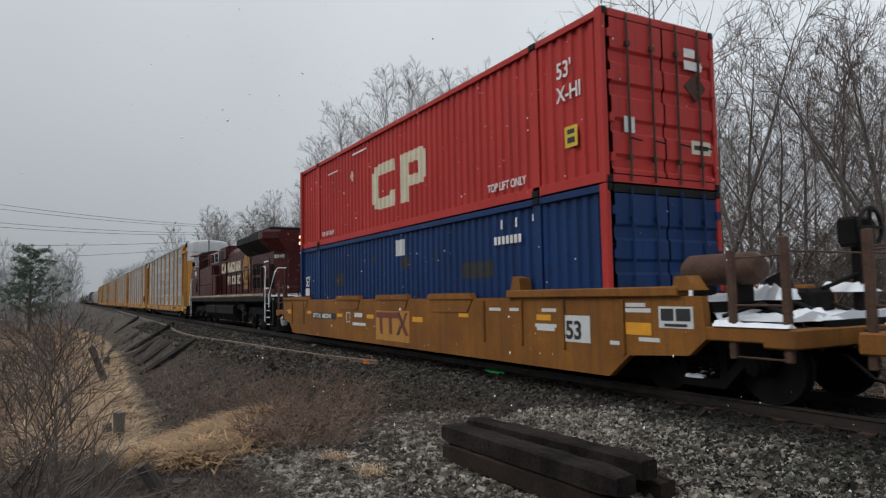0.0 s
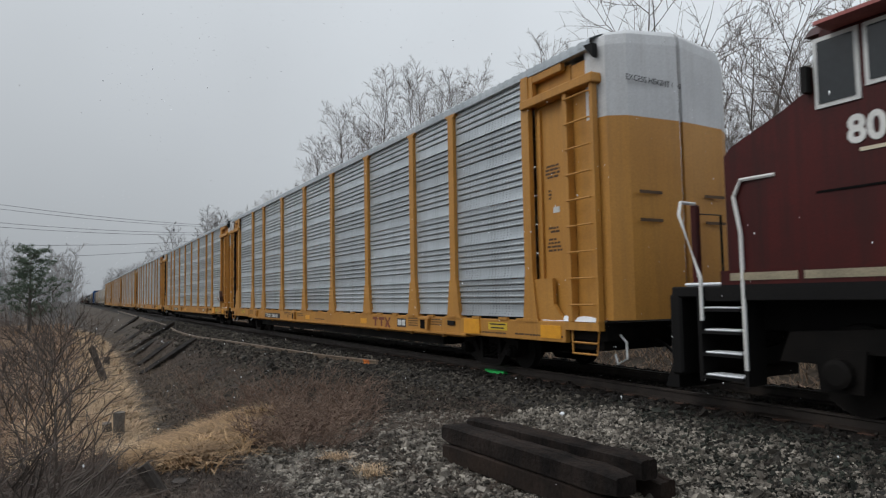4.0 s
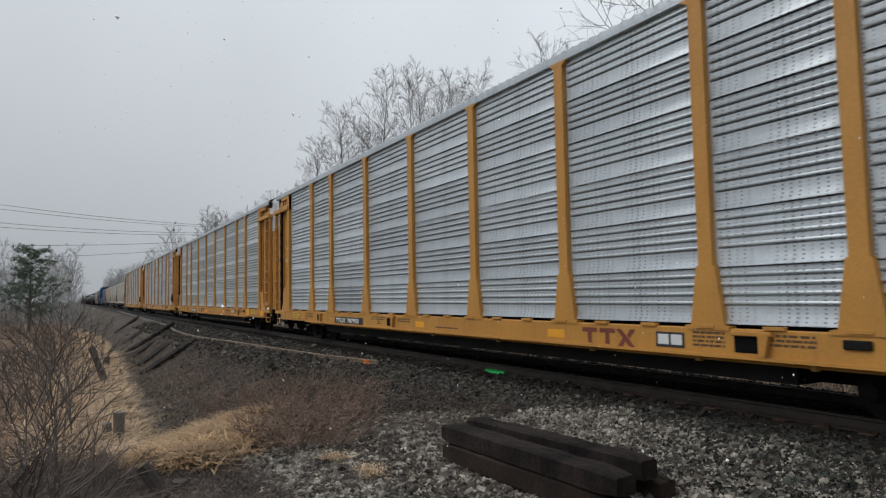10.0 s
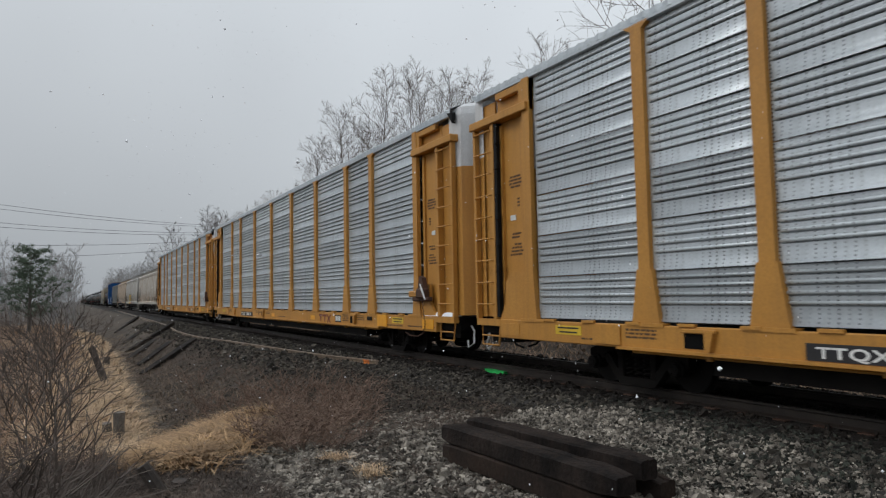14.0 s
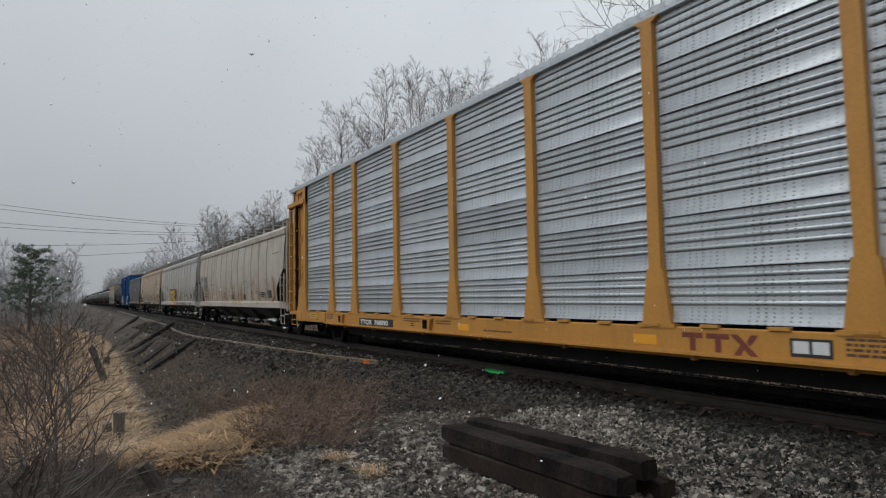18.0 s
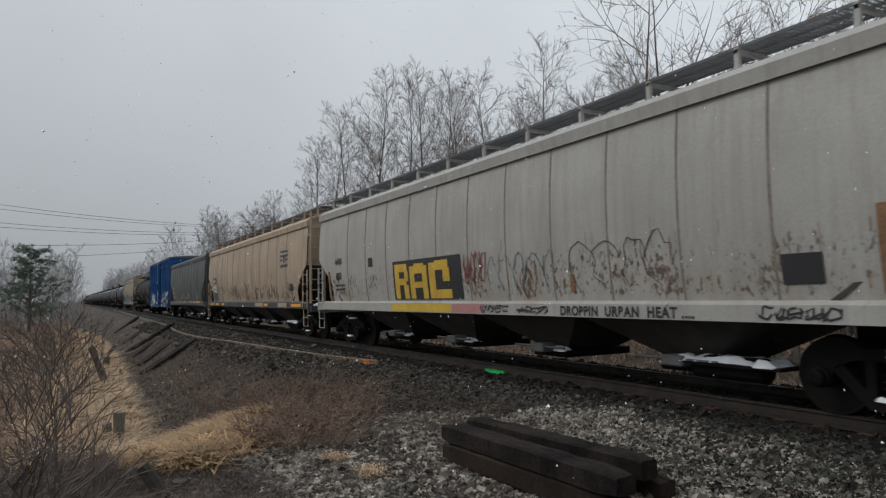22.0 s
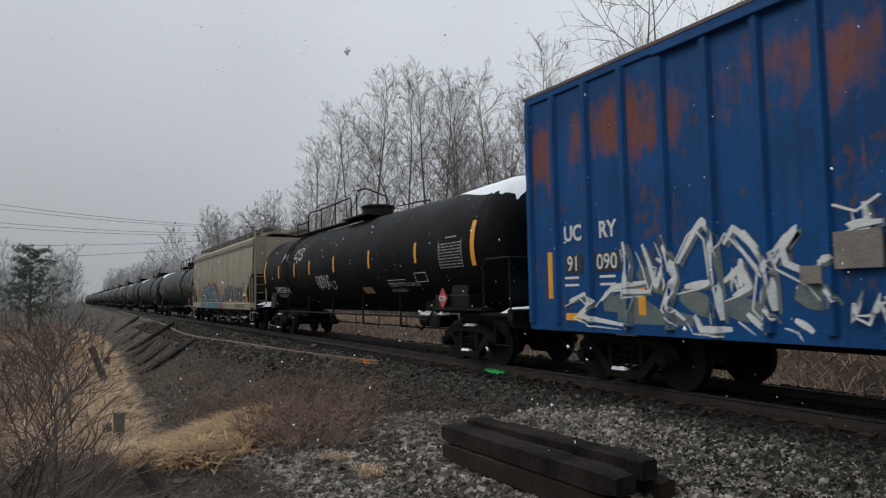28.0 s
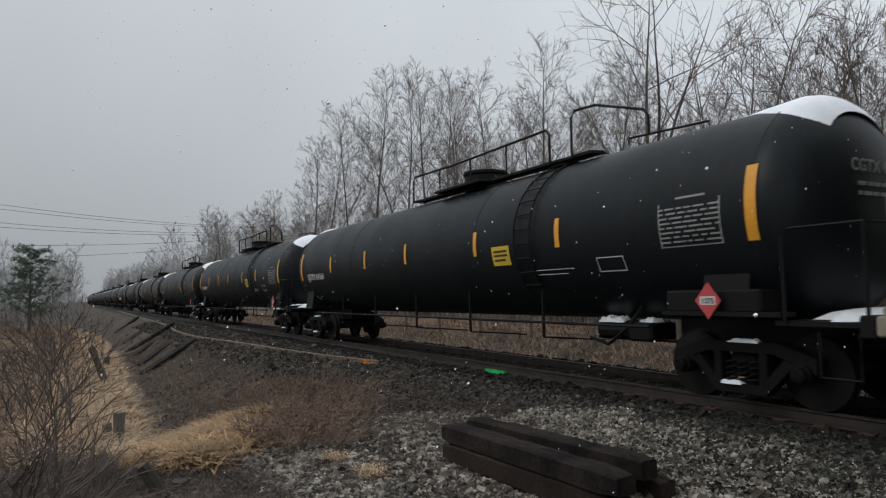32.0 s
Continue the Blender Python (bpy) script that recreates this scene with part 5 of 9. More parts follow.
    for i in range(5):
        part("grab_iron", Solid().tube([(0.2, 0, 2.2 + 0.36 * i), (0.2, -0.07, 2.2 + 0.36 * i), (0.62, -0.07, 2.2 + 0.36 * i), (0.62, 0, 2.2 + 0.36 * i)], 0.014, 5), LOCO_RED, rad, at=Matrix.Translation((9.45, -1.0, 0)) @ slant)
    hl = part("headlight_housing", Solid().box(9.98, 10.1, -0.16, 0.16, 3.72, 4.32, 0.03), LOCO_RED, car)
    LAMP = glow("headlight_glow", (1.0, 0.74, 0.4), 1.1)
    for z in (3.87, 4.14):
        part("headlight", Solid().lathe([(0, 0.082), (0.03, 0.082), (0.05, 0.05)], (10.1, 0.0, z), "x", 16), LAMP, hl, "lit warm-white headlight")
    pieces("marker_lamp", Solid().lathe([(0, 0.06), (0.04, 0.05)], (10.3, -0.62, 1.95), "x", 12).lathe([(0, 0.06), (0.04, 0.05)], (10.3, 0.62, 1.95), "x", 12), PLATE, rad)
    # end platform, steps, rails
    for k in (-1, 1):
        t = Matrix.Rotation(0 if k > 0 else math.pi, 4, "Z")
        pf = part("end_platform", Solid().box(10.2, 11.15, -1.5, 1.5, 1.4, 1.55, 0.02).box(11.0, 11.2, -1.5, 1.5, 0.35, 1.45, 0.03), BLACK, car, at=t)
        part("buffer_plate", Solid().box(11.2, 11.32, -0.95, 0.95, 1.12, 1.46, 0.03).box(11.18, 11.3, -1.3, -0.95, 0.5, 1.3, 0.03).box(11.18, 11.3, 0.95, 1.3, 0.5, 1.3, 0.03), BLACK, pf)
        for i, q in enumerate((-1.12, -0.7, -0.42, 0.35, 0.8)):
            part("snow_clump", snow_lump(11.3, 11.42 + 0.03 * (i % 2), q, q + 0.3, 0.62 + 0.17 * (i * 2 % 5), 0.14, 30 + i, 6, 5), SNOW, pf)
            part("cable", Solid().tube([(11.3, q, 1.4), (11.44, q + 0.05, 1.28), (11.5, q + 0.2, 0.95), (11.46, q + 0.34, 0.8), (11.36, q + 0.42, 1.05)], 0.028, 6), BLACK, pf)
        part("snow_clump", snow_lump(11.3, 11.5, -0.85, 0.2, 1.46, 0.1, 44, 6, 8), SNOW, pf)
        for q in (-0.95, 0.95):
            part("rail_post", Solid().box(11.1, 11.2, q - 0.05, q + 0.05, 1.5, 2.72, 0.012), LOCO_RED, pf)
        # snow driven on to the pilot and the gear above it
        for i, (q, z, w, hgt) in enumerate(((-1.25, 0.3, 0.5, 0.5), (-0.7, 0.95, 0.6, 0.4), (-0.2, 0.5, 0.4, 0.7), (0.35, 0.85, 0.55, 0.45), (0.8, 0.35, 0.4, 0.4))):
            part("driven_snow", snow_lump(0, hgt, 0, w, 0, 0.05, 60 + i, 8, 7), SNOW, pf, "snow plastered on the pilot", at=Matrix.Translation((11.325, q, z)) @ Matrix.Rotation(radians(90), 4, "Y") @ Matrix.Translation((-hgt, 0, 0)))
        part("plough", Solid().prism([(11.2, 0.15), (11.45, 0.15), (11.2, 0.75)], "y", -1.35, 1.35), BLACK, pf)
        for q in (-1, 1):
            for i in range(4):
                z = 0.35 + 0.29 * i
                part("step", Solid().box(10.05, 10.65, min(q * 1.2, q * 1.52), max(q * 1.2, q * 1.52), z, z + 0.035), BLACK, pf)
                part("step_snow", Solid().box(10.08, 10.62, min(q * 1.22, q * 1.5), max(q * 1.22, q * 1.5), z + 0.035, z + 0.06, 0.01), SNOW, pf)
            pieces("step_side", Solid().box(10.66, 10.72, min(q * 1.15, q * 1.5), max(q * 1.15, q * 1.5), 0.3, 1.45).box(9.98, 10.04, min(q * 1.15, q * 1.5), max(q * 1.15, q * 1.5), 0.3, 1.45), BLACK, pf)
            pieces("white_handrail", Solid().tube([(9.98, q * 1.53, 0.5), (9.98, q * 1.53, 2.2), (10.06, q * 1.53, 2.66), (9.95, q * 1.53, 2.86), (9.5, q * 1.5, 2.86)], 0.026, 6)
                 .tube([(10.62, q * 1.53, 1.1), (10.62, q * 1.53, 1.66), (11.05, q * 1.4, 2.55), (11.1, q * 1.3, 2.74), (11.15, q * 0.95, 2.74)], 0.026, 6), WHITE, pf, "white-painted handrail")
        pieces("end_rail", Solid().tube([(11.15, -0.95, 1.55), (11.15, -0.95, 2.6), (11.15, -0.4, 2.6), (11.15, -0.4, 1.55)], 0.02, 5).tube([(11.15, 0.95, 1.55), (11.15, 0.95, 2.6), (11.15, 0.4, 2.6), (11.15, 0.4, 1.55)], 0.02, 5), BLACK, pf)
        part("platform_snow", Solid().box(10.3, 11.1, -1.3, 1.3, 1.55, 1.6, 0.02).box(11.15, 11.3, -1.2, 1.2, 1.1, 1.22, 0.04), SNOW, pf)
        hoses = Solid()
        for q in (-1.0, -0.75, 0.75, 1.0):
            hoses.tube([(11.2, q, 1.2), (11.35, q, 0.95), (11.34, q + 0.05, 0.5)], 0.025, 5)
        pieces("air_hose", hoses, BLACK, pf)
    rail = Solid()
    for i in range(10):
        x = -2.2 + i * 1.28
        rail.box(x - 0.022, x + 0.022, -1.52, -1.48, 1.55, 2.84)
    rail.tube([(-2.2, -1.5, 2.82), (9.6, -1.5, 2.84)], 0.02, 6)
    part("walkway_railing", rail, BLACK, car)
    rail = Solid()
    for x in (-6.1, -4.0):
        rail.box(x - 0.022, x + 0.022, -1.42, -1.38, 3.4, 4.05)
    rail.tube([(-6.83, -1.4, 4.0), (-2.9, -1.4, 4.05), (-1.9, -1.5, 2.84)], 0.018, 6)
    part("upper_railing", rail, LOCO_RED, car)
    part("windscreen_side_mirror", Solid().box(-9.05, -8.98, -1.62, -1.5, 3.7, 4.0), BLACK, cab)
    # fuel tank and three-axle trucks
    part("fuel_tank", Solid().prism([(-1.3, 1.2), (-1.46, 1.1), (-1.46, 0.72), (-1.05, 0.32), (1.05, 0.32), (1.46, 0.72), (1.46, 1.1), (1.3, 1.2)], "x", -4.5, 3.25), BLACK, car)
    part("tank_band", Solid().box(-1.55, -1.5, -1.475, -1.45, 0.7, 1.12), GRIME, car)
    part("air_reservoir", Solid().lathe([(-0.7, 0.1), (-0.65, 0.17), (0.65, 0.17), (0.7, 0.1)], (4.4, -1.2, 1.08), "x", 14), GRIME, car)
    for tx in (-7.0, 7.0):
        tb = part("truck", Solid().box(-2.6, 2.6, -0.9, 0.9, 0.75, 0.95, 0.03), GRIME, car, at=(tx, 0, 0))
        for k in (-1, 1):
            s = Solid().prism([(-2.75, 0.62), (-2.6, 0.98), (-0.9, 1.08), (0.9, 1.08), (2.6, 0.98), (2.75, 0.62), (2.3, 0.62), (2.2, 0.76), (-2.2, 0.76), (-2.3, 0.62)], "y", -0.1, 0.1)
            for a in (-2.0, 0.0, 2.0):
                s.prism([(a - 0.3, 0.8), (a + 0.3, 0.8), (a + 0.24, 0.32), (a - 0.24, 0.32)], "y", -0.13, 0.05)
                s.lathe([(-0.24, 0.12), (-0.22, 0.17), (-0.1, 0.18)], (a, 0, 0.53), "y", 14)
            for a in (-1.0, 1.0):
                s.box(a - 0.45, a + 0.45, -0.1, 0.06, 0.4, 0.58, 0.03)
                for q in (-0.2, 0.2):
                    s.lathe([(0.0, 0.1), (0.2, 0.1)], (a + q, -0.02, 0.56), "z", 8)
            s.lathe([(-0.3, 0.12), (0.3, 0.14)], (-1.6 if tx > 0 else 2.6, -0.2, 0.98), "x", 12)
            part("side_frame", s, GRIME, tb, at=Matrix.Translation((0, k * 1.12, 0)) @ Matrix.Rotation(0 if k < 0 else math.pi, 4, "Z"))
        for a in (-2.0, 0.0, 2.0):
            w = part("wheelset", shared("wheelset|0.53", lambda: wheelset_solid(0.53), WHEELSTEEL), WHEELSTEEL, tb, at=(a, 0, 0.53))
            WHEELS.append((w, car, 0.53))
    ends(car, 11.35)
    CARS.append(car)
    return car


# ---- paint that follows a curved side ----
def wrap(parent, name, shapes, mat, prof, lift=0.006, label=""):
    """Flat outlines in (x, z) laid on the side whose half width at height z is prof(z). Each outline is cut into bands 0.12 m high."""
    s = Solid()
    for shape in shapes:
        x0, x1, z0, z1 = shape
        n = max(1, int(abs(z1 - z0) / 0.12))
        v = []
        for i in range(n + 1):
            z = z0 + (z1 - z0) * i / n
            v += [(x0, -prof(z) - lift, z), (x1, -prof(z) - lift, z)]
        s.add(v, [(2 * i, 2 * i + 1, 2 * i + 3, 2 * i + 2) for i in range(n)])
    if name in ("reflector", "consolidated_plate", "mark_panel", "sill_patch", "sprayed_sill", "plate_field"):
        return pieces(name, s, mat, parent, label)[0]
    return part(name, s, mat, parent, label)


def strokes(parent, name, lines, width, mat, prof, lift=0.008, label="", taper=False):
    """Sprayed lines: each a run of (x, z) points, drawn as a ribbon."""
    s = Solid()
    for line in lines:
        fine = []
        for a, b in zip(line, line[1:]):
            n = max(1, int(math.dist(a, b) / (0.03 if callable(lift) else 0.12)))
            fine += [(a[0] + (b[0] - a[0]) * i / n, a[1] + (b[1] - a[1]) * i / n) for i in range(n)]
        fine.append(line[-1])
        v = []
        for i, (x, z) in enumerate(fine):
            a, b = fine[max(i - 1, 0)], fine[min(i + 1, len(fine) - 1)]
            dx, dz = b[0] - a[0], b[1] - a[1]
            q = math.hypot(dx, dz) or 1
            w = width / 2 * ((0.5 + 0.5 * math.sin(math.pi * (i + 0.5) / len(fine))) if taper else 1)
            for k in (-1, 1):
                px, pz = x - dz / q * w * k, z + dx / q * w * k
                v.append((px, -prof(pz) - (lift(px) if callable(lift) else lift), pz))
        s.add(v, [(2 * i, 2 * i + 1, 2 * i + 3, 2 * i + 2) for i in range(len(fine) - 1)])
    return tagged(part(name, s, mat, parent, label), kind="stuff")


def words(parent, text, size, mat, x, z, prof, wide=1.0, bold=0.004, spacing=1.0, lift=0.008, name="lettering", lean=0.0):
    """Lettering bent on to a curved side."""
    ob = letters(text, size, mat, parent, 0, 0, 0, spacing, bold, wide, name, depth=0.0)
    ob.matrix_basis = Matrix.Identity(4)
    for v in ob.data.vertices:
        q = z + v.co.y
        v.co = (x + v.co.x * wide + lean * v.co.y, -prof(q) - lift - v.co.z, q)
    return ob


def tag_lines(rng, x, z, w, h, n):
    """A quick looping scrawl in a box, as runs of points."""
    out = []
    for i in range(n):
        cx = x + w * (i + 0.5) / n
        pts = []
        a0 = rng.uniform(0, 6)
        for k in range(12):
            a = a0 + k * rng.uniform(0.5, 0.75)
            pts.append((cx + 0.6 * w / n * math.cos(a) * rng.uniform(0.6, 1), z + h / 2 + 0.5 * h * math.sin(a * rng.choice((1, 1, 1.3))) * rng.uniform(0.7, 1)))
        out.append(pts)
    return out


SPRAY_YELLOW = material("sprayed_yellow", (0.55, 0.36, 0.04), (0.45, 0.28, 0.03), 3, 0.6)
SPRAY_TEAL = material("sprayed_teal", (0.05, 0.125, 0.155), (0.038, 0.1, 0.125), 3, 0.6)
SPRAY_PINK = material("sprayed_pink", (0.4, 0.2, 0.19), (0.33, 0.15, 0.15), 3, 0.6)
SPRAY_RED = material("sprayed_dull_red", (0.2, 0.05, 0.045), None, 3, 0.6)
SPRAY_WHITE = material("sprayed_white", (0.62, 0.63, 0.62), (0.5, 0.52, 0.52), 3, 0.6)
RUST_STAIN = material("rust_stain", (0.24, 0.13, 0.06), (0.16, 0.085, 0.045), 6, 0.85, 0, 40, 0.1, 0.3)
DIM = material("faded_white_stencil", (0.3, 0.3, 0.29), (0.2, 0.2, 0.195), 5, 0.7)
SEAM = material("grimy_seam", (0.17, 0.145, 0.115), (0.25, 0.215, 0.175), 1.4, 0.8, 0, 30, 0.1, 0.3)
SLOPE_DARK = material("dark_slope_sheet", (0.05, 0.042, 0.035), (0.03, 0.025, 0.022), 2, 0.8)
MESHGREY = material("grey_grating", (0.1, 0.1, 0.1), None, 4, 0.6)


def hopper_side(z):
    return 1.6 - 0.085 * ((z - 2.75) / 1.3) ** 2


def covered_hopper(label, u, H, paint, seams, tx, sill_mat=None, top=4.02, sill=(1.1, 1.36), cut=1.2, ladder_mat=None, board=True, bays=4):
    """A covered hopper: curved side sheets with weld seams, cut-away ends with slope sheets, roof lip, running board, ladders."""
    car = thing("covered_hopper_wagon", label, "railway wagon", "covered hopper wagons", pose(u, D, 0))
    sill_mat, ladder_mat = sill_mat or paint, ladder_mat or paint
    zs = [sill[1] + (top - sill[1]) * i / 12 for i in range(13)]
    knee = 2.62

    def edge(z):
        # how far the side sheet reaches towards the end at height z
        if z >= knee:
            return H
        if z >= knee - 0.1:
            return H - 0.25 * (knee - z) / 0.1
        return max(H - cut, H - 0.25 - (cut - 0.25) * (knee - 0.1 - z) / 0.6)
    n = seams
    xs = [-H + cut + (2 * (H - cut)) * i / n for i in range(n + 1)]
    for k in (-1, 1):
        for i in range(n):
            a, b = xs[i], xs[i + 1]
            v = []
            for z in zs:
                x0 = -edge(z) if i == 0 else a
                x1 = edge(z) if i == n - 1 else b
                xm = (x0 + x1) / 2
                d = 0.014 * math.sin(math.pi * (z - zs[0]) / (zs[-1] - zs[0]))
                v += [(x0, k * hopper_side(z), z), (xm, k * (hopper_side(z) + d), z), (x1, k * hopper_side(z), z)]
            f = []
            for j in range(len(zs) - 1):
                for q in (0, 1):
                    f.append((3 * j + q, 3 * j + q + 1, 3 * j + q + 4, 3 * j + q + 3))
            s = Solid().add(v, f)
            s.smooth = True
            part("side_sheet", s, paint, car)
            if i and k < 0:
                part("weld_seam", shared(f"weld_seam|{paint.name}{top}", lambda: Solid().loft([[(-0.028, -hopper_side(z) + 0.004, z), (0, -hopper_side(z) - 0.02, z), (0.028, -hopper_side(z) + 0.004, z)] for z in zs], closed=False, caps=False), paint if paint is HOP_SLATE else SEAM), SEAM, car, at=(a, 0, 0))
        part("side_sill", Solid().prism([(k * 1.3, sill[0]), (k * 1.62, sill[0]), (k * 1.62, sill[1] - 0.05), (k * 1.56, sill[1]), (k * 1.3, sill[1])], "x", -H + 0.35, H - 0.35), sill_mat, car)
        part("roof_lip", Solid().prism([(k * 1.5, top - 0.02), (k * 1.58, top - 0.03), (k * 1.6, top + 0.16), (k * 1.4, top + 0.3), (k * 1.2, top + 0.3)], "x", -H - 0.02, H + 0.02), paint, car)
    s = Solid()
    s.smooth = True
    roof = [(1.42, top + 0.28), (1.0, top + 0.36), (0.4, top + 0.4), (-0.4, top + 0.4), (-1.0, top + 0.36), (-1.42, top + 0.28)]
    s.loft([[(x, a, b) for a, b in roof] for x in (-H, H)], caps=False, closed=False)
    part("roof", s, paint, car)
    hatch = Solid().box(-H + 1.2, H - 1.2, -0.3, 0.3, top + 0.38, top + 0.5, 0.03)
    part("hatch_trough", hatch, paint, car)
    for i in range(10):
        x = -H + 1.6 + (2 * H - 3.2) * i / 9
        part("hatch_cover", shared("hatch_cover", lambda: Solid().box(-0.5, 0.5, -0.36, 0.36, 0, 0.06, 0.02), GRIME if board else SNOW), BLACK, car, at=(x, 0, top + 0.5))
    part("roof_snow", snow_lump(-H + 0.8, H - 0.9, -1.3, -0.5, top + 0.315, 0.07, int(u), 26), SNOW, car, "thin lying snow")
    if board:
        # running boards of open grating on posts
        for k in (-1, 1):
            g = Solid()
            x, y0 = -H - 0.3, k * 0.85
            m = int((2 * H + 0.6) / 0.07)
            for i in range(m):
                g.box(x + i * 0.07, x + i * 0.07 + 0.022, y0 - 0.28, y0 + 0.28, top + 0.66, top + 0.69)
            for q in (-0.28, 0, 0.28):
                g.box(-H - 0.3, H + 0.3, y0 + q - 0.012, y0 + q + 0.012, top + 0.655, top + 0.695)
            part("running_board", g, MESHGREY, car)
        for i in range(13):
            x = -H + 0.15 + (2 * H - 0.3) * i / 12
            part("board_bracket", shared(f"board_bracket|{paint.name}{top}", lambda: Solid().box(-0.035, 0.035, -1.16, -1.1, top + 0.25, top + 0.68).box(-0.03, 0.03, -1.16, 1.16, top + 0.6, top + 0.655), paint), paint, car, at=(x, 0, 0))
    for k in (-1, 1):
        t = Matrix.Rotation(0 if k > 0 else math.pi, 4, "Z")
        e = part("end_wall", Solid().prism([(-1.58, knee), (1.58, knee), (1.5, top), (1.3, top + 0.3), (-1.3, top + 0.3), (-1.5, top)], "x", H - 0.06, H - 0.01), paint, car, at=t)
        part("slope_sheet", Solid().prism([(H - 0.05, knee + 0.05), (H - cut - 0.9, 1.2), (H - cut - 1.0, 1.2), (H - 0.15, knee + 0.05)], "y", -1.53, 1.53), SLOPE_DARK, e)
        part("end_platform", Solid().box(H - 1.4, H + 0.25, -0.5, 0.5, 1.0, 1.12).box(H + 0.12, H + 0.3, -1.55, 1.55, 0.98, 1.2, 0.02).box(H - 0.5, H + 0.2, -1.6, -1.42, 1.08, 1.3, 0.015).box(H - 0.5, H + 0.2, 1.42, 1.6, 1.08, 1.3, 0.015), sill_mat, e)
        part("centre_sill", Solid().box(H - 2.4, H + 0.35, -0.3, 0.3, 0.72, 1.05), GRIME, e)
        part("platform_snow", snow_lump(H - 0.7, H + 0.28, -1.5, 1.3, 1.19, 0.16, int(u) + k), SNOW, e, "snow on the end platform")
        post = Solid().box(H - 0.02, H + 0.06, -1.5, -1.42, 1.1, knee + 0.3).box(H - 0.02, H + 0.06, 1.42, 1.5, 1.1, knee + 0.3).box(H - 0.6, H - 0.5, -0.5, -0.4, 1.1, 2.2).box(H - 0.6, H - 0.5, 0.4, 0.5, 1.1, 2.2)
        pieces("corner_post", post, ladder_mat, e)
        # one ladder on the side, one on the end; the side one stands at the front right of each half
        for sgn in (-1, 1):
            ld = part("side_ladder", ladder_solid(0.48, 1.15, 2.45, 4, 0.05, 0.022), ladder_mat, e, at=Matrix.Translation((H - 0.42 if sgn < 0 else H + 0.06, sgn * 1.58, 0)) @ Matrix.Rotation(0 if sgn < 0 else math.pi, 4, "Z"))
            part("stirrup", Solid().tube([(0, 0, 1.15), (0, 0, 0.5), (0.48, 0, 0.5), (0.48, 0, 1.15)], 0.02, 5).tube([(0, 0, 0.8), (0.48, 0, 0.8)], 0.016, 5), ladder_mat, ld)
        part("end_ladder", ladder_solid(0.5, 1.2, top + 0.5, 9, 0.06, 0.03), ladder_mat, e, at=Matrix.Translation((H + 0.0, -1.5, 0)) @ Matrix.Rotation(radians(90), 4, "Z") @ Matrix.Translation((0.02, -0.06, 0)))
        part("brake_gear", Solid().lathe([(-0.3, 0.08), (-0.28, 0.14), (0.28, 0.14), (0.3, 0.08)], (H - 0.7, 0.3, 1.55), "y", 12), GRIME, e)
        if k > 0:
            bw = Solid().hoop(0.22, 0.018, (H + 0.2, -0.6, 2.1), "x")
            bw.box(H + 0.19, H + 0.21, -0.82, -0.38, 2.08, 2.12).box(H + 0.19, H + 0.21, -0.62, -0.58, 1.88, 2.32).box(H + 0.05, H + 0.19, -0.75, -0.45, 1.9, 2.3, 0.03)
            part("brake_wheel", bw, BLACK, e)
    # discharge bays below the sill
    for i in range(bays):
        x = (-tx + 1.5) + (2 * tx - 3.0) * (i + 0.5) / bays
        w = (2 * tx - 3.0) / bays * 0.48
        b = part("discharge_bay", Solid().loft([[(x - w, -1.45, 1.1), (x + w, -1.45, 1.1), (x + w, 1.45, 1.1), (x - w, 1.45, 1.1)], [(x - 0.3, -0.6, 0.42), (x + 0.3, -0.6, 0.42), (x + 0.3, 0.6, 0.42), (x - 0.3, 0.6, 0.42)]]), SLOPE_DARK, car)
        part("outlet_gate", Solid().box(x - 0.5, x + 0.5, -0.8, 0.8, 0.3, 0.43, 0.02), GRIME, b)
        part("gate_rod", Solid().tube([(x - 0.75, -1.05, 0.5), (x + 0.75, -1.05, 0.5)], 0.025, 6).box(x - 0.2, x + 0.2, -1.12, -0.78, 0.4, 0.56, 0.02), MESHGREY, b, "dull grey gate shaft")
        part("gate_snow", snow_lump(x - 0.48, x + 0.48, -0.9, -0.62, 0.42, 0.1, int(x * 7)), SNOW, b)
    part("underframe_snow", snow_lump(tx - 3.2, tx - 1.5, -1.15, -0.5, 0.5, 0.1, 77, 14, 6), SNOW, car, "snow crusted on the brake gear")
    part("brake_cylinder", Solid().lathe([(-0.6, 0.1), (-0.55, 0.17), (0.55, 0.17), (0.6, 0.1)], (tx - 2.3, -0.85, 0.42), "x", 12).box(tx - 3.2, tx - 1.4, -1.1, -0.5, 0.46, 0.5), GRIME, car)
    for x in (-tx, tx):
        truck(car, x, 0.457, 0.89, snow=True)
    ends(car, H + 0.72)
    CARS.append(car)
    return car


def side_marks(car, rng, x0, x1, prof, stain=RUST_STAIN, n=30, z0=1.4, z1=2.3, w=0.05):
    """Short rust runs down the lower side."""
    shapes = []
    for _ in range(n):
        x, z, h = rng.uniform(x0, x1), rng.uniform(z0, z1), rng.uniform(0.08, 0.4)
        q = rng.uniform(0.4, 1) * w
        shapes.append((x, x + q, z, z + h))
    tagged(wrap(car, "rust_run", shapes, stain, prof, 0.018 if prof is hopper_side else 0.005, "small rust runs"), kind="stuff")


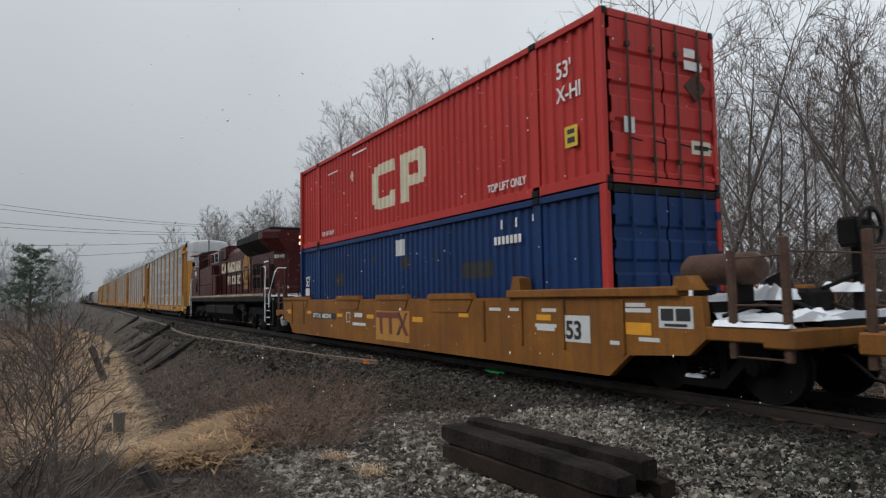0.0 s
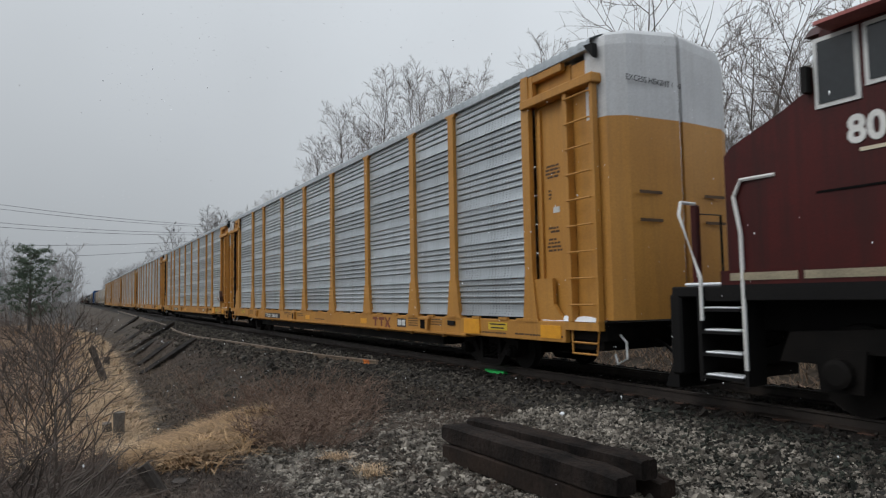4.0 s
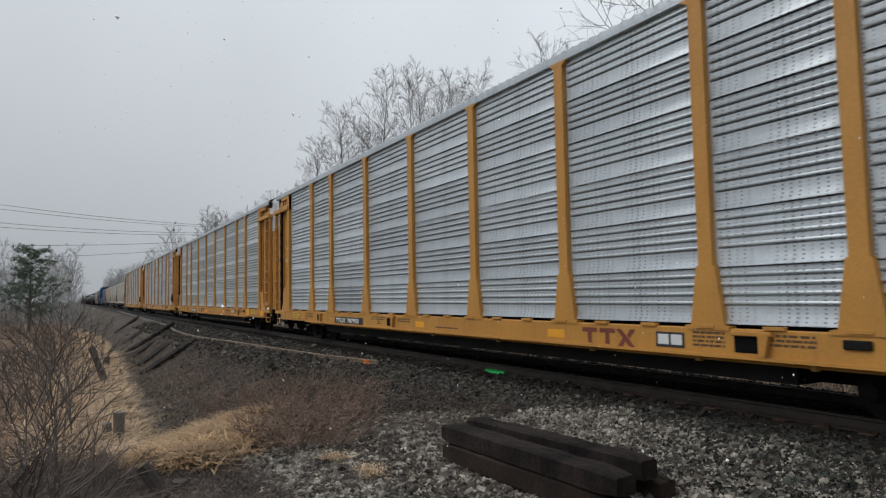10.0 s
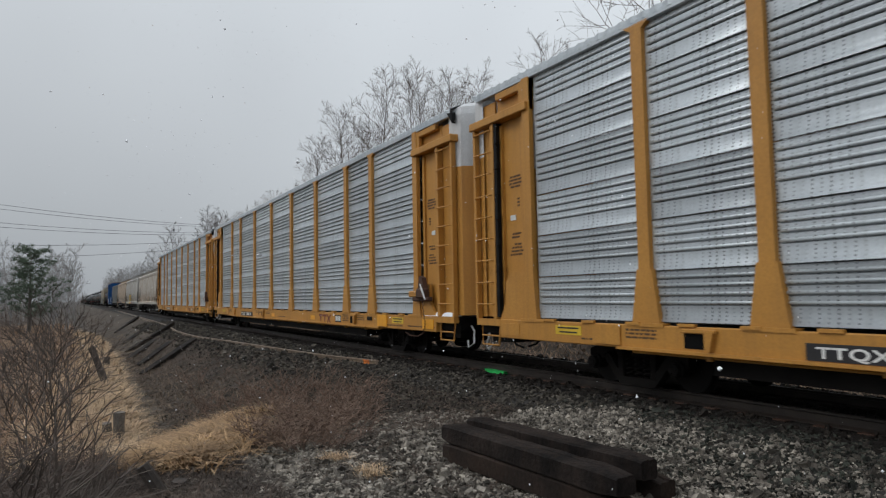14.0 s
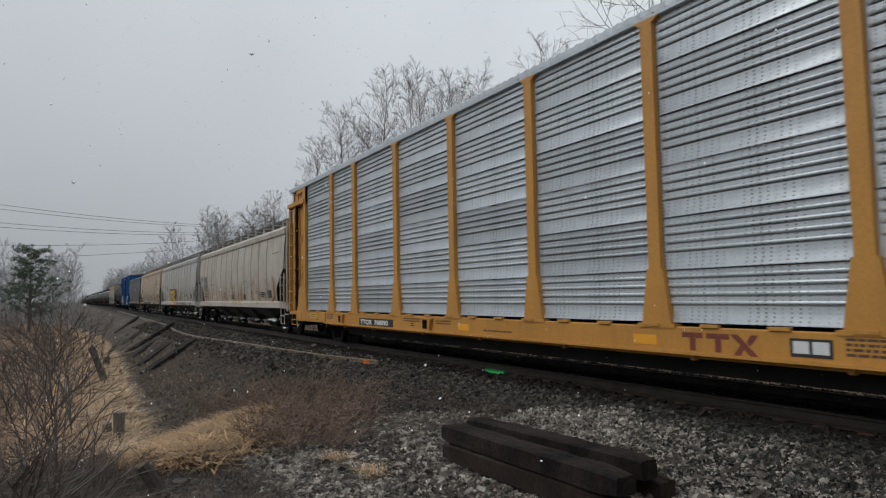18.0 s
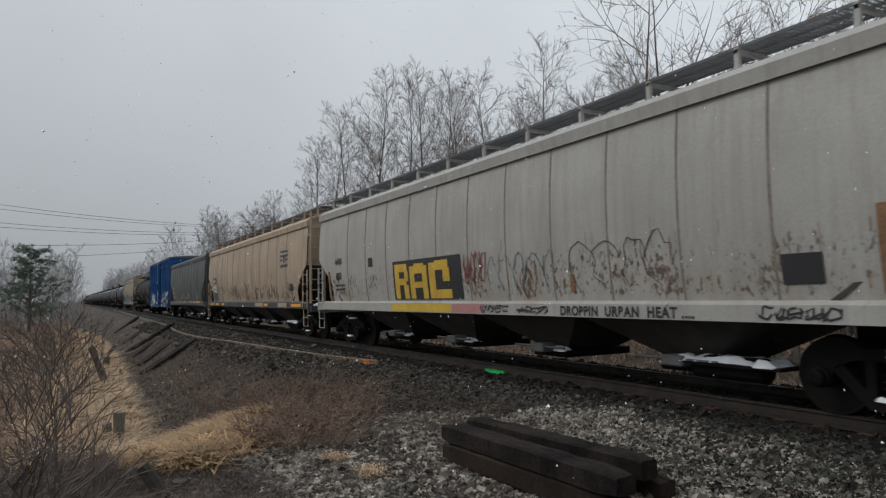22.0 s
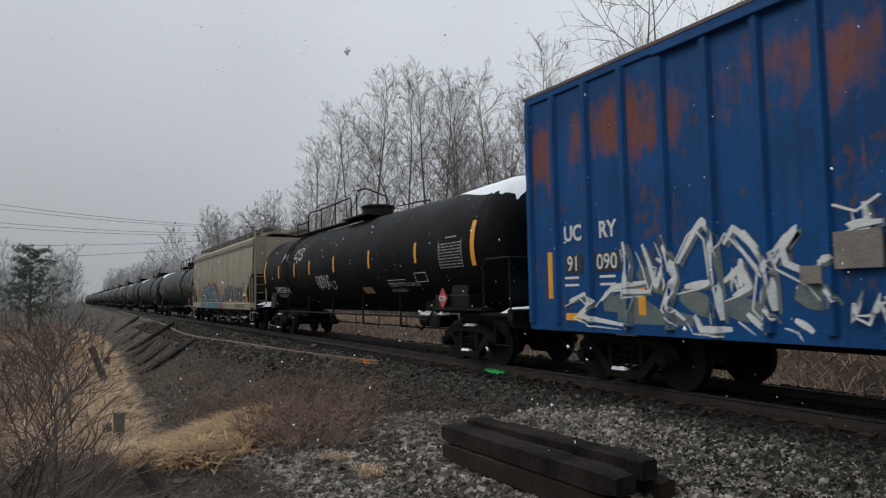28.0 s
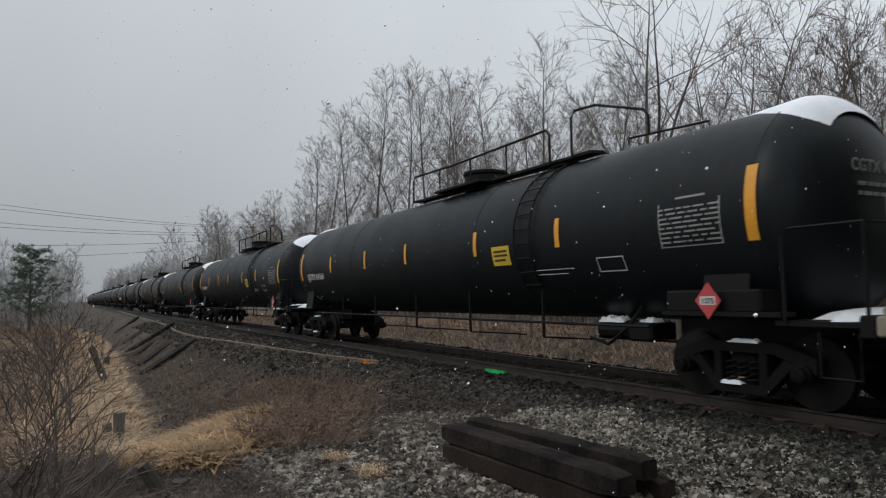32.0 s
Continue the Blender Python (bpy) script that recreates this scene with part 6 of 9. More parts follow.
def hoppers():
    P = lambda z: hopper_side(z) + 0.014
    rng = random.Random(4)
    # grey one with a dark number panel
    c = covered_hopper("dirty pale grey covered hopper wagon with rust stains", -232.15, 9.55, HOP_GREY, 12, 8.0)
    wrap(c, "number_panel", [(-7.95, -6.9, 1.95, 2.85)], material("grey_patch", (0.2, 0.19, 0.17), None, 3, 0.7), P)
    words(c, "ITFX", 0.24, INK, -7.85, 2.5, P, 0.95, 0.01)
    words(c, "71068", 0.24, INK, -7.9, 2.08, P, 0.95, 0.01)
    wrap(c, "weight_lines", [(-7.9, -7.05, 1.78, 1.84), (-7.9, -7.05, 1.62, 1.68)], INK, P)
    strokes(c, "sprayed_tag", tag_lines(rng, -9.3, 2.5, 1.0, 0.45, 4), 0.03, INK, P)
    wrap(c, "consolidated_plate", [(7.1, 7.62, 1.5, 1.82), (2.5, 2.85, 1.45, 1.7)], SLOPE_DARK, P)
    wrap(c, "reflector", [(7.95, 8.1, 1.42, 2.36), (4.1, 4.2, 1.45, 1.85), (1.3, 1.4, 1.45, 1.85), (-8.5, -8.36, 1.42, 2.4), (-2.0, -1.9, 1.45, 1.8)], RUST_STAIN, P, label="faded orange reflector strips")
    for rows, z in ((((5.85, 6.6), (5.85, 6.7), (5.9, 6.4)), 1.72), (((-0.2, 0.5), (-0.2, 0.5), (-0.2, 0.45)), 1.66), (((3.9, 5.6),), 2.45)):
        part("stencil", text_rows(rows, -1.585, z, 0.085, 0.045, int(z * 9)), INK, c)
    wrap(c, "scrape", [(-6.4, -4.5, 2.3, 2.32)], INK, P)
    wrap(c, "scrape", [(2.6, 3.5, 2.3, 2.32)], INK, P)
    wrap(c, "scrape", [(7.9, 8.9, 3.3, 3.32)], INK, P)
    side_marks(c, rng, -8.0, 8.0, hopper_side, n=60, w=0.018)
    # pale one with sprayed letters
    c = covered_hopper("pale grey covered hopper wagon with yellow and black sprayed letters", -252.7, 9.5, HOP_PALE, 12, 8.0)
    words(c, "AHJX", 0.17, INK, -7.95, 2.5, P, 1.1, 0.006)
    words(c, "1051", 0.22, INK, -7.95, 2.02, P, 0.9, 0.012)
    wrap(c, "weight_lines", [(-8.0, -7.2, 1.82, 1.87), (-8.0, -7.2, 1.7, 1.75)], INK, P)
    wrap(c, "sprayed_backing", [(-3.7, -0.3, 1.4, 2.36)], INK, P, 0.006)
    wrap(c, "sprayed_letters", [(-3.6, -3.35, 1.42, 2.28), (-3.35, -2.9, 2.08, 2.28), (-3.05, -2.85, 1.85, 2.1), (-3.35, -2.95, 1.76, 1.92), (-3.1, -2.85, 1.42, 1.76),
                                (-2.75, -2.5, 1.42, 2.2), (-2.5, -2.0, 2.02, 2.26), (-2.1, -1.85, 1.42, 2.2), (-2.5, -2.1, 1.68, 1.82), (-1.75, -1.45, 1.42, 2.24),
                                (-1.45, -0.85, 2.06, 2.28), (-1.1, -0.8, 1.8, 2.1), (-1.45, -0.75, 1.42, 1.62)], SPRAY_YELLOW, P, 0.011, "big yellow sprayed letters")
    wrap(c, "sprayed_sill", [(-3.75, -0.7, 1.12, 1.3)], SPRAY_YELLOW, lambda z: 1.62, 0.006)
    wrap(c, "sprayed_sill", [(-0.65, 0.6, 1.12, 1.3)], SPRAY_PINK, lambda z: 1.62, 0.006)
    loops = random.Random(31)
    strokes(c, "teal_outline", [[(x + q * math.cos(a) * loops.uniform(0.7, 1.2), 1.85 + 0.36 * math.sin(a) * loops.uniform(0.7, 1.15)) for a in [0.2 + 0.42 * k for k in range(11)]] for x, q in ((0.9, 0.2), (1.35, 0.24), (1.8, 0.2), (2.2, 0.26), (2.7, 0.2))], 0.02, SPRAY_TEAL, P, taper=True)
    strokes(c, "faint_outline", [[(x + q * math.cos(a) * loops.uniform(0.6, 1.3), 1.95 + 0.42 * math.sin(a) * loops.uniform(0.6, 1.15)) for a in [0.1 + 0.5 * k for k in range(10)]] for x, q in ((3.5, 0.3), (4.1, 0.32), (4.7, 0.28), (5.2, 0.3))], 0.018, SLOPE_DARK, P, taper=True)
    strokes(c, "sprayed_tag", tag_lines(rng, -0.2, 1.7, 0.9, 0.7, 4), 0.025, SPRAY_RED, P)
    strokes(c, "sill_tag", tag_lines(rng, 0.5, 1.13, 1.0, 0.16, 4) + tag_lines(rng, 1.75, 1.13, 0.9, 0.15, 4) + tag_lines(rng, 6.7, 1.13, 1.0, 0.17, 5), 0.03, INK, lambda z: 1.62)
    words(c, "DROPPIN  URBAN  HEAT ....", 0.15, INK, 3.0, 1.13, lambda z: 1.62, 0.98, 0.009, 1.12)
    wrap(c, "consolidated_plate", [(7.0, 7.5, 1.55, 1.9), (-5.3, -5.0, 2.3, 2.55)], INK, P)
    wrap(c, "reflector", [(8.1, 8.25, 1.42, 2.36), (-8.6, -8.45, 1.42, 2.3), (3.2, 3.32, 1.5, 1.8)], RUST_STAIN, P)
    side_marks(c, rng, -6.0, 8.5, hopper_side, n=60, w=0.015)
    # tan one
    dark = material("dark_striped_sill", (0.045, 0.045, 0.05), (0.03, 0.03, 0.033), 2, 0.7)
    c = covered_hopper("tan covered hopper wagon with rust streaks, blue emblem and dark sill", -273.0, 9.45, HOP_TAN, 12, 8.0, sill_mat=dark)
    navy = material("faded_navy", (0.05, 0.065, 0.09), (0.04, 0.05, 0.075), 3, 0.7)
    wrap(c, "mark_panel", [(-7.95, -6.95, 2.33, 2.68), (-7.9, -6.75, 1.4, 1.82)], navy, P)
    wrap(c, "number_panel", [(-7.9, -7.15, 1.9, 2.2)], PLATE, P)
    words(c, "AEX", 0.2, PLATE, -7.85, 2.41, P, 1.15, 0.008, lift=0.013)
    words(c, "15836", 0.18, INK, -7.85, 1.96, P, 0.95, 0.004, lift=0.013)
    wrap(c, "emblem", [(6.1, 7.15, 3.25, 3.33), (6.1, 6.5, 3.08, 3.16), (6.75, 7.15, 3.08, 3.16), (6.1, 6.4, 2.92, 3.0), (6.85, 7.15, 2.92, 3.0), (6.15, 7.1, 2.68, 2.78), (6.55, 6.7, 2.85, 3.16)], navy, P, label="faded blue striped emblem")
    wrap(c, "consolidated_plate", [(7.3, 7.75, 1.75, 2.02)], INK, P)
    wrap(c, "reflector", [(-8.7, -8.0, 1.16, 1.27), (-7.1, -6.2, 1.16, 1.27), (-5.4, -4.8, 1.16, 1.27), (3.6, 4.2, 1.16, 1.27), (7.6, 8.8, 1.16, 1.27)], AMBER, lambda z: 1.62)
    wrap(c, "sill_patch", [(-7.8, -7.4, 1.14, 1.3), (2.0, 3.4, 1.14, 1.3), (5.8, 7.0, 1.14, 1.3)], HOP_TAN, lambda z: 1.62)
    strokes(c, "sprayed_tag", [[(-6.6 + 0.2 * math.cos(a), 2.1 + 0.24 * math.sin(a)) for a in [0.5 * k for k in range(14)]], [(-6.72, 1.9), (-6.6, 2.25), (-6.48, 1.95)],
                               [(-6.25, 2.15), (-6.18, 1.95), (-6.08, 2.1), (-5.98, 1.95), (-5.9, 2.18)], [(-5.8, 2.05), (-5.6, 2.08), (-5.65, 2.2), (-5.8, 2.1), (-5.72, 1.93), (-5.55, 1.97)],
                               [(-5.45, 2.05), (-5.25, 2.08), (-5.3, 2.2), (-5.45, 2.1), (-5.37, 1.93), (-5.2, 1.97)]] + tag_lines(rng, -3.0, 1.6, 1.2, 0.55, 5), 0.022, INK, P)
    side_marks(c, rng, -9.0, 9.0, hopper_side, stain=SLOPE_DARK, n=60, z1=2.4, w=0.015)
    # slate one
    c = covered_hopper("dark slate-grey covered hopper wagon with orange reflectors", -291.9, 7.95, HOP_SLATE, 10, 6.4, board=False, cut=1.3, bays=2)
    words(c, "NOKL", 0.14, PLATE, -6.3, 2.35, P, 1.0, 0.002)
    wrap(c, "faded_marks", [(-6.3, -5.5, 2.0, 2.12), (-6.3, -4.9, 1.75, 1.8), (-6.3, -5.0, 1.62, 1.67), (4.6, 5.6, 1.68, 1.72), (4.7, 5.6, 1.6, 1.63), (4.7, 5.5, 1.52, 1.55), (5.6, 5.75, 1.95, 1.97), (0.0, 0.5, 1.62, 1.66), (0.0, 0.5, 1.55, 1.58)], HOP_GREY, P)
    for x in (-1.6, 1.35):
        wrap(c, "safety_label", [(x, x + 0.26, 1.6, 1.86)], SPRAY_WHITE, P)
        wrap(c, "safety_mark", [(x + 0.06, x + 0.2, 1.66, 1.8)], SPRAY_RED, P, 0.01)
    wrap(c, "reflector", [(4.9, 6.6, 1.27, 1.36), (2.6, 3.1, 1.27, 1.36), (0.0, 0.4, 1.27, 1.36), (-2.4, -2.1, 1.27, 1.36)], AMBER, lambda z: 1.62)
    part("side_pipe", Solid().tube([(-6.5, -1.66, 1.2), (5.2, -1.66, 1.18)], 0.02, 6), HOP_SLATE, c)


def boxcar(u):
    car = thing("boxcar", "bright blue boxcar with rust patches and white sprayed letters", "railway wagon", "", pose(u, D, 0))
    H, W2, z0, z1 = 7.93, 1.5, 0.98, 4.98
    for k in (-1, 1):
        s = Solid().box(-H, H, k * W2 - 0.03, k * W2 + 0.03, z0, z1)
        part("side_wall", s, BOX_SIDE, car)
        part("side_sill", Solid().prism([(-H, 1.02), (H, 1.02), (H, 0.86), (-H, 0.86)], "y", k * W2 - 0.045, k * W2 + 0.04), BOX_BLUE, car)
        pieces("top_chord", Solid().box(-H, H, k * W2 - 0.07, k * W2 + 0.06, 4.9, 5.05, 0.015), BOX_BLUE, car)
    ribs = (-7.85, -7.15, -6.33, -5.5, -4.72, -3.95, -3.2, -2.45, 2.45, 3.2, 3.95, 4.72, 5.5, 6.33, 7.15, 7.85)
    for x in ribs:
        for k in (-1, 1):
            part("side_post", shared("side_post", lambda: Solid().prism([(-0.085, 0), (-0.045, -0.075), (0.045, -0.075), (0.085, 0)], "z", 0.98, 4.92), BOX_BLUE), BOX_BLUE, car, at=Matrix.Translation((x, k * (W2 + 0.03), 0)) @ Matrix.Rotation(0 if k < 0 else math.pi, 4, "Z"))
    for k in (-1, 1):
        ew = part("end_wall", Solid().box(min(k * H, k * (H - 0.06)), max(k * H, k * (H - 0.06)), -W2, W2, z0, z1), BOX_BLUE, car)
        for i in range(9):
            part("end_rib", Solid().box(min(k * H, k * (H + 0.06)), max(k * H, k * (H + 0.06)), -1.3, 1.3, 1.3 + 0.4 * i, 1.48 + 0.4 * i, 0.025), BOX_BLUE, ew)
    rust = material("boxcar_roof_rust", (0.14, 0.075, 0.05), (0.1, 0.09, 0.085), 1.2, 0.8)
    part("roof", Solid().prism([(-1.58, 5.02), (1.58, 5.02), (1.58, 5.07), (0, 5.2), (-1.58, 5.07)], "x", -H - 0.05, H + 0.05), rust, car)
    # sliding doors
    d = part("sliding_door", Solid().box(-1.65, 1.4, -1.62, -1.56, 1.05, 4.85, 0.015), BOX_BLUE, car)
    for z in (1.05, 1.9, 2.72, 3.62, 4.78):
        part("door_rail", Solid().box(-1.65, 1.4, -1.66, -1.61, z, z + 0.07, 0.012), BOX_BLUE, d)
    for x in (-1.65, -1.2, 0.72, 1.36):
        part("door_stile", Solid().box(x - 0.05, x + 0.05, -1.67, -1.6, 1.05, 4.85, 0.012), BOX_BLUE, d)
    for x in (-1.35, -1.2, 0.85, 1.25):
        part("lock_rod", Solid().tube([(x, -1.69, 1.1), (x, -1.69, 4.8)], 0.022, 6), BOX_BLUE, d)
    part("door_handle", Solid().box(-0.1, 0.0, -1.7, -1.64, 2.5, 3.0).box(0.3, 1.2, -1.7, -1.66, 2.3, 2.36), BLACK, d)
    part("door_placard", Solid().box(-0.35, -0.15, -1.635, -1.622, 2.0, 2.22), PLATE, d)
    part("dark_placard", Solid().box(-0.8, -0.35, -1.635, -1.622, 1.72, 2.02), INK, d)
    pieces("door_track", Solid().box(-1.9, 1.8, -1.64, -1.53, 0.98, 1.06, 0.01).box(-4.8, 1.8, -1.64, -1.56, 4.84, 4.9, 0.01), BOX_BLUE, car)
    pieces("tack_board", Solid().box(-2.35, -1.85, -1.62, -1.58, 1.7, 2.1).box(-2.75, -2.5, -1.62, -1.58, 1.55, 1.75), material("bare_plywood", (0.2, 0.18, 0.16), None, 4, 0.8), car, "weathered plywood tack board")
    flat = lambda z: 1.535
    # orange rust where the old lettering was
    rng = random.Random(11)
    orange = material("orange_rust_patch", (0.26, 0.075, 0.035), (0.1, 0.065, 0.09), 4.0, 0.8, 0, 30, 0.2, 0.3)
    side_marks(car, rng, -7.9, 7.9, flat, stain=orange, n=40, z0=1.2, z1=4.5, w=0.015)
    for tx, x in (("UC", -6.95), ("RY", -6.1)):
        words(car, tx, 0.26, SPRAY_WHITE, x, 2.36, flat, 0.9, 0.01)
    for tx, x in (("91", -6.88), ("090", -6.16)):
        words(car, tx, 0.25, SPRAY_WHITE, x, 1.86, flat, 0.9, 0.003, lift=0.014)
        wrap(car, "number_patch", [(x - 0.05, x + (0.38 if tx == "91" else 0.58), 1.82, 2.12)], INK, flat, 0.006)
    wrap(car, "weight_lines", [(-6.95, -6.6, 1.72, 1.76), (-6.1, -5.75, 1.72, 1.76), (-6.95, -6.6, 1.6, 1.64), (-6.1, -5.75, 1.6, 1.64)], SPRAY_WHITE, flat)
    wrap(car, "reflector", [(-7.4, -7.25, 1.4, 2.2), (-5.3, -5.16, 1.15, 1.62), (3.4, 3.55, 1.15, 1.7), (-6.95, -6.55, 1.04, 1.16), (5.6, 5.75, 1.15, 1.6)], AMBER, flat)
    # sprayed pieces: looping white strokes over a muddy fill
    murk = material("sprayed_muddy_fill", (0.13, 0.15, 0.13), (0.07, 0.1, 0.13), 2.5, 0.7)
    out = lambda z: 1.6
    one = [[(-6.85, 1.36), (-6.48, 1.47), (-6.26, 1.36), (-6.62, 1.13), (-6.16, 1.06), (-5.55, 0.99)], [(-6.09, 1.36), (-5.82, 1.57), (-5.13, 1.63)], [(-5.51, 2.24), (-5.45, 1.92), (-5.52, 1.5), (-5.09, 1.49)],
           [(-5.19, 2.18), (-5.07, 1.9), (-4.95, 1.56), (-4.8, 1.89), (-4.93, 1.96)], [(-4.82, 2.29), (-4.67, 1.95), (-4.6, 1.68), (-4.75, 1.29), (-4.46, 1.1)]]
    two = [[(-4.55, 1.87), (-4.24, 2.3), (-4.12, 2.42), (-3.97, 2.22), (-3.9, 1.6), (-3.85, 1.11)], [(-4.44, 1.55), (-3.97, 1.6)], [(-4.3, 1.17), (-4.2, 0.98), (-3.72, 1.0)],
           [(-3.8, 2.08), (-3.65, 2.28), (-3.39, 2.05), (-3.15, 1.69), (-3.11, 1.24)], [(-3.82, 1.6), (-3.57, 1.77), (-3.45, 1.53), (-3.69, 1.41)], [(-3.56, 1.88), (-3.58, 1.53)]]
    three = [[(-3.51, 2.23), (-3.2, 1.81), (-3.29, 1.35), (-3.12, 1.13)], [(-3.11, 1.8), (-2.82, 2.2), (-3.01, 2.02), (-2.96, 1.79), (-2.57, 1.62), (-2.39, 1.35)], [(-3.5, 1.2), (-3.26, 1.0)],
             [(-2.88, 1.14), (-2.72, 1.05), (-2.67, 1.0)], [(-2.58, 1.78), (-2.39, 1.84)], [(-2.05, 2.4), (-2.02, 2.19), (-2.22, 2.16), (-1.87, 2.18)], [(-2.25, 2.07), (-2.2, 1.99), (-2.15, 2.06), (-2.1, 1.98), (-2.07, 2.05)]]
    murky = [[(-6.04, 1.28), (-5.5, 1.35), (-4.97, 1.19)], [(-4.53, 1.45), (-3.92, 1.2)], [(-3.84, 1.29), (-3.24, 1.2)], [(-2.86, 1.46), (-2.42, 1.35)], [(-5.74, 1.12), (-4.32, 1.08)], [(-5.3, 1.8), (-4.7, 1.5)]]
    def over(h):
        # how far paint stands out from the wall where it crosses a post
        return lambda x: h + max(0.0, min(0.075, 0.075 * (0.087 - min(abs(x - q) for q in ribs)) / 0.04))
    for mx in (0, 8.6):
        strokes(car, "sprayed_fill", [[(x + mx, z) for x, z in ln] for ln in murky], 0.3, murk, flat, over(0.004), taper=True)
        for lines, w in ((one, 0.085), (two, 0.1), (three, 0.085)):
            lines = [[(x + mx, z) for x, z in ln] for ln in lines]
            strokes(car, "sprayed_shadow", [[(x + 0.06, z - 0.04) for x, z in ln] for ln in lines], w * 0.8, murk, flat, over(0.007), "", True)
            strokes(car, "sprayed_letters", lines, w, SPRAY_WHITE, flat, over(0.011), "white sprayed letters", True)
            # thin inner lines that echo the letters
            strokes(car, "sprayed_echo", [[(x - 0.13, z - 0.1 + 0.04 * (i % 2)) for i, (x, z) in enumerate(ln)] for ln in lines], 0.03, SPRAY_WHITE, flat, over(0.01), "", True)
    strokes(car, "sprayed_tag", tag_lines(rng, -2.2, 1.1, 0.6, 0.4, 2) + tag_lines(rng, 6.7, 1.2, 0.9, 0.5, 3) + [[(-2.35, 2.4), (-2.1, 2.3), (-1.85, 2.45)]], 0.03, SPRAY_WHITE, lambda z: 1.6)
    strokes(d, "sprayed_tag", tag_lines(rng, -1.5, 1.15, 1.2, 0.3, 4) + tag_lines(rng, 0.2, 1.5, 0.9, 0.7, 3), 0.035, SPRAY_WHITE, lambda z: 1.64, 0.03)
    for k in (-1, 1):
        t = Matrix.Rotation(0 if k > 0 else math.pi, 4, "Z")
        ld = part("end_ladder", ladder_solid(0.42, 1.0, 2.6, 4, 0.08, 0.02), BOX_BLUE, car, at=t @ Matrix.Translation((H - 0.5, -1.56, 0)))
        part("stirrup", Solid().tube([(0, -0.05, 1.0), (0, -0.05, 0.5), (0.42, -0.05, 0.5), (0.42, -0.05, 1.0)], 0.018, 5), BLACK, ld)
    part("underframe", Solid().box(-H, H, -0.35, 0.35, 0.68, 1.0).box(-H, H, -1.45, 1.45, 0.9, 1.0), GRIME, car)
    part("brake_reservoir", Solid().lathe([(-0.5, 0.1), (-0.45, 0.2), (0.45, 0.2), (0.5, 0.1)], (1.0, -0.8, 0.62), "x", 12), GRIME, car)
    for x in (-6.1, 6.1):
        truck(car, x, 0.457, 0.89, snow=True)
    ends(car, H + 0.55)
    CARS.append(car)
    return car


def tank_side(z):
    return math.sqrt(max(0.05, 1.5 ** 2 - (z - 2.52) ** 2))


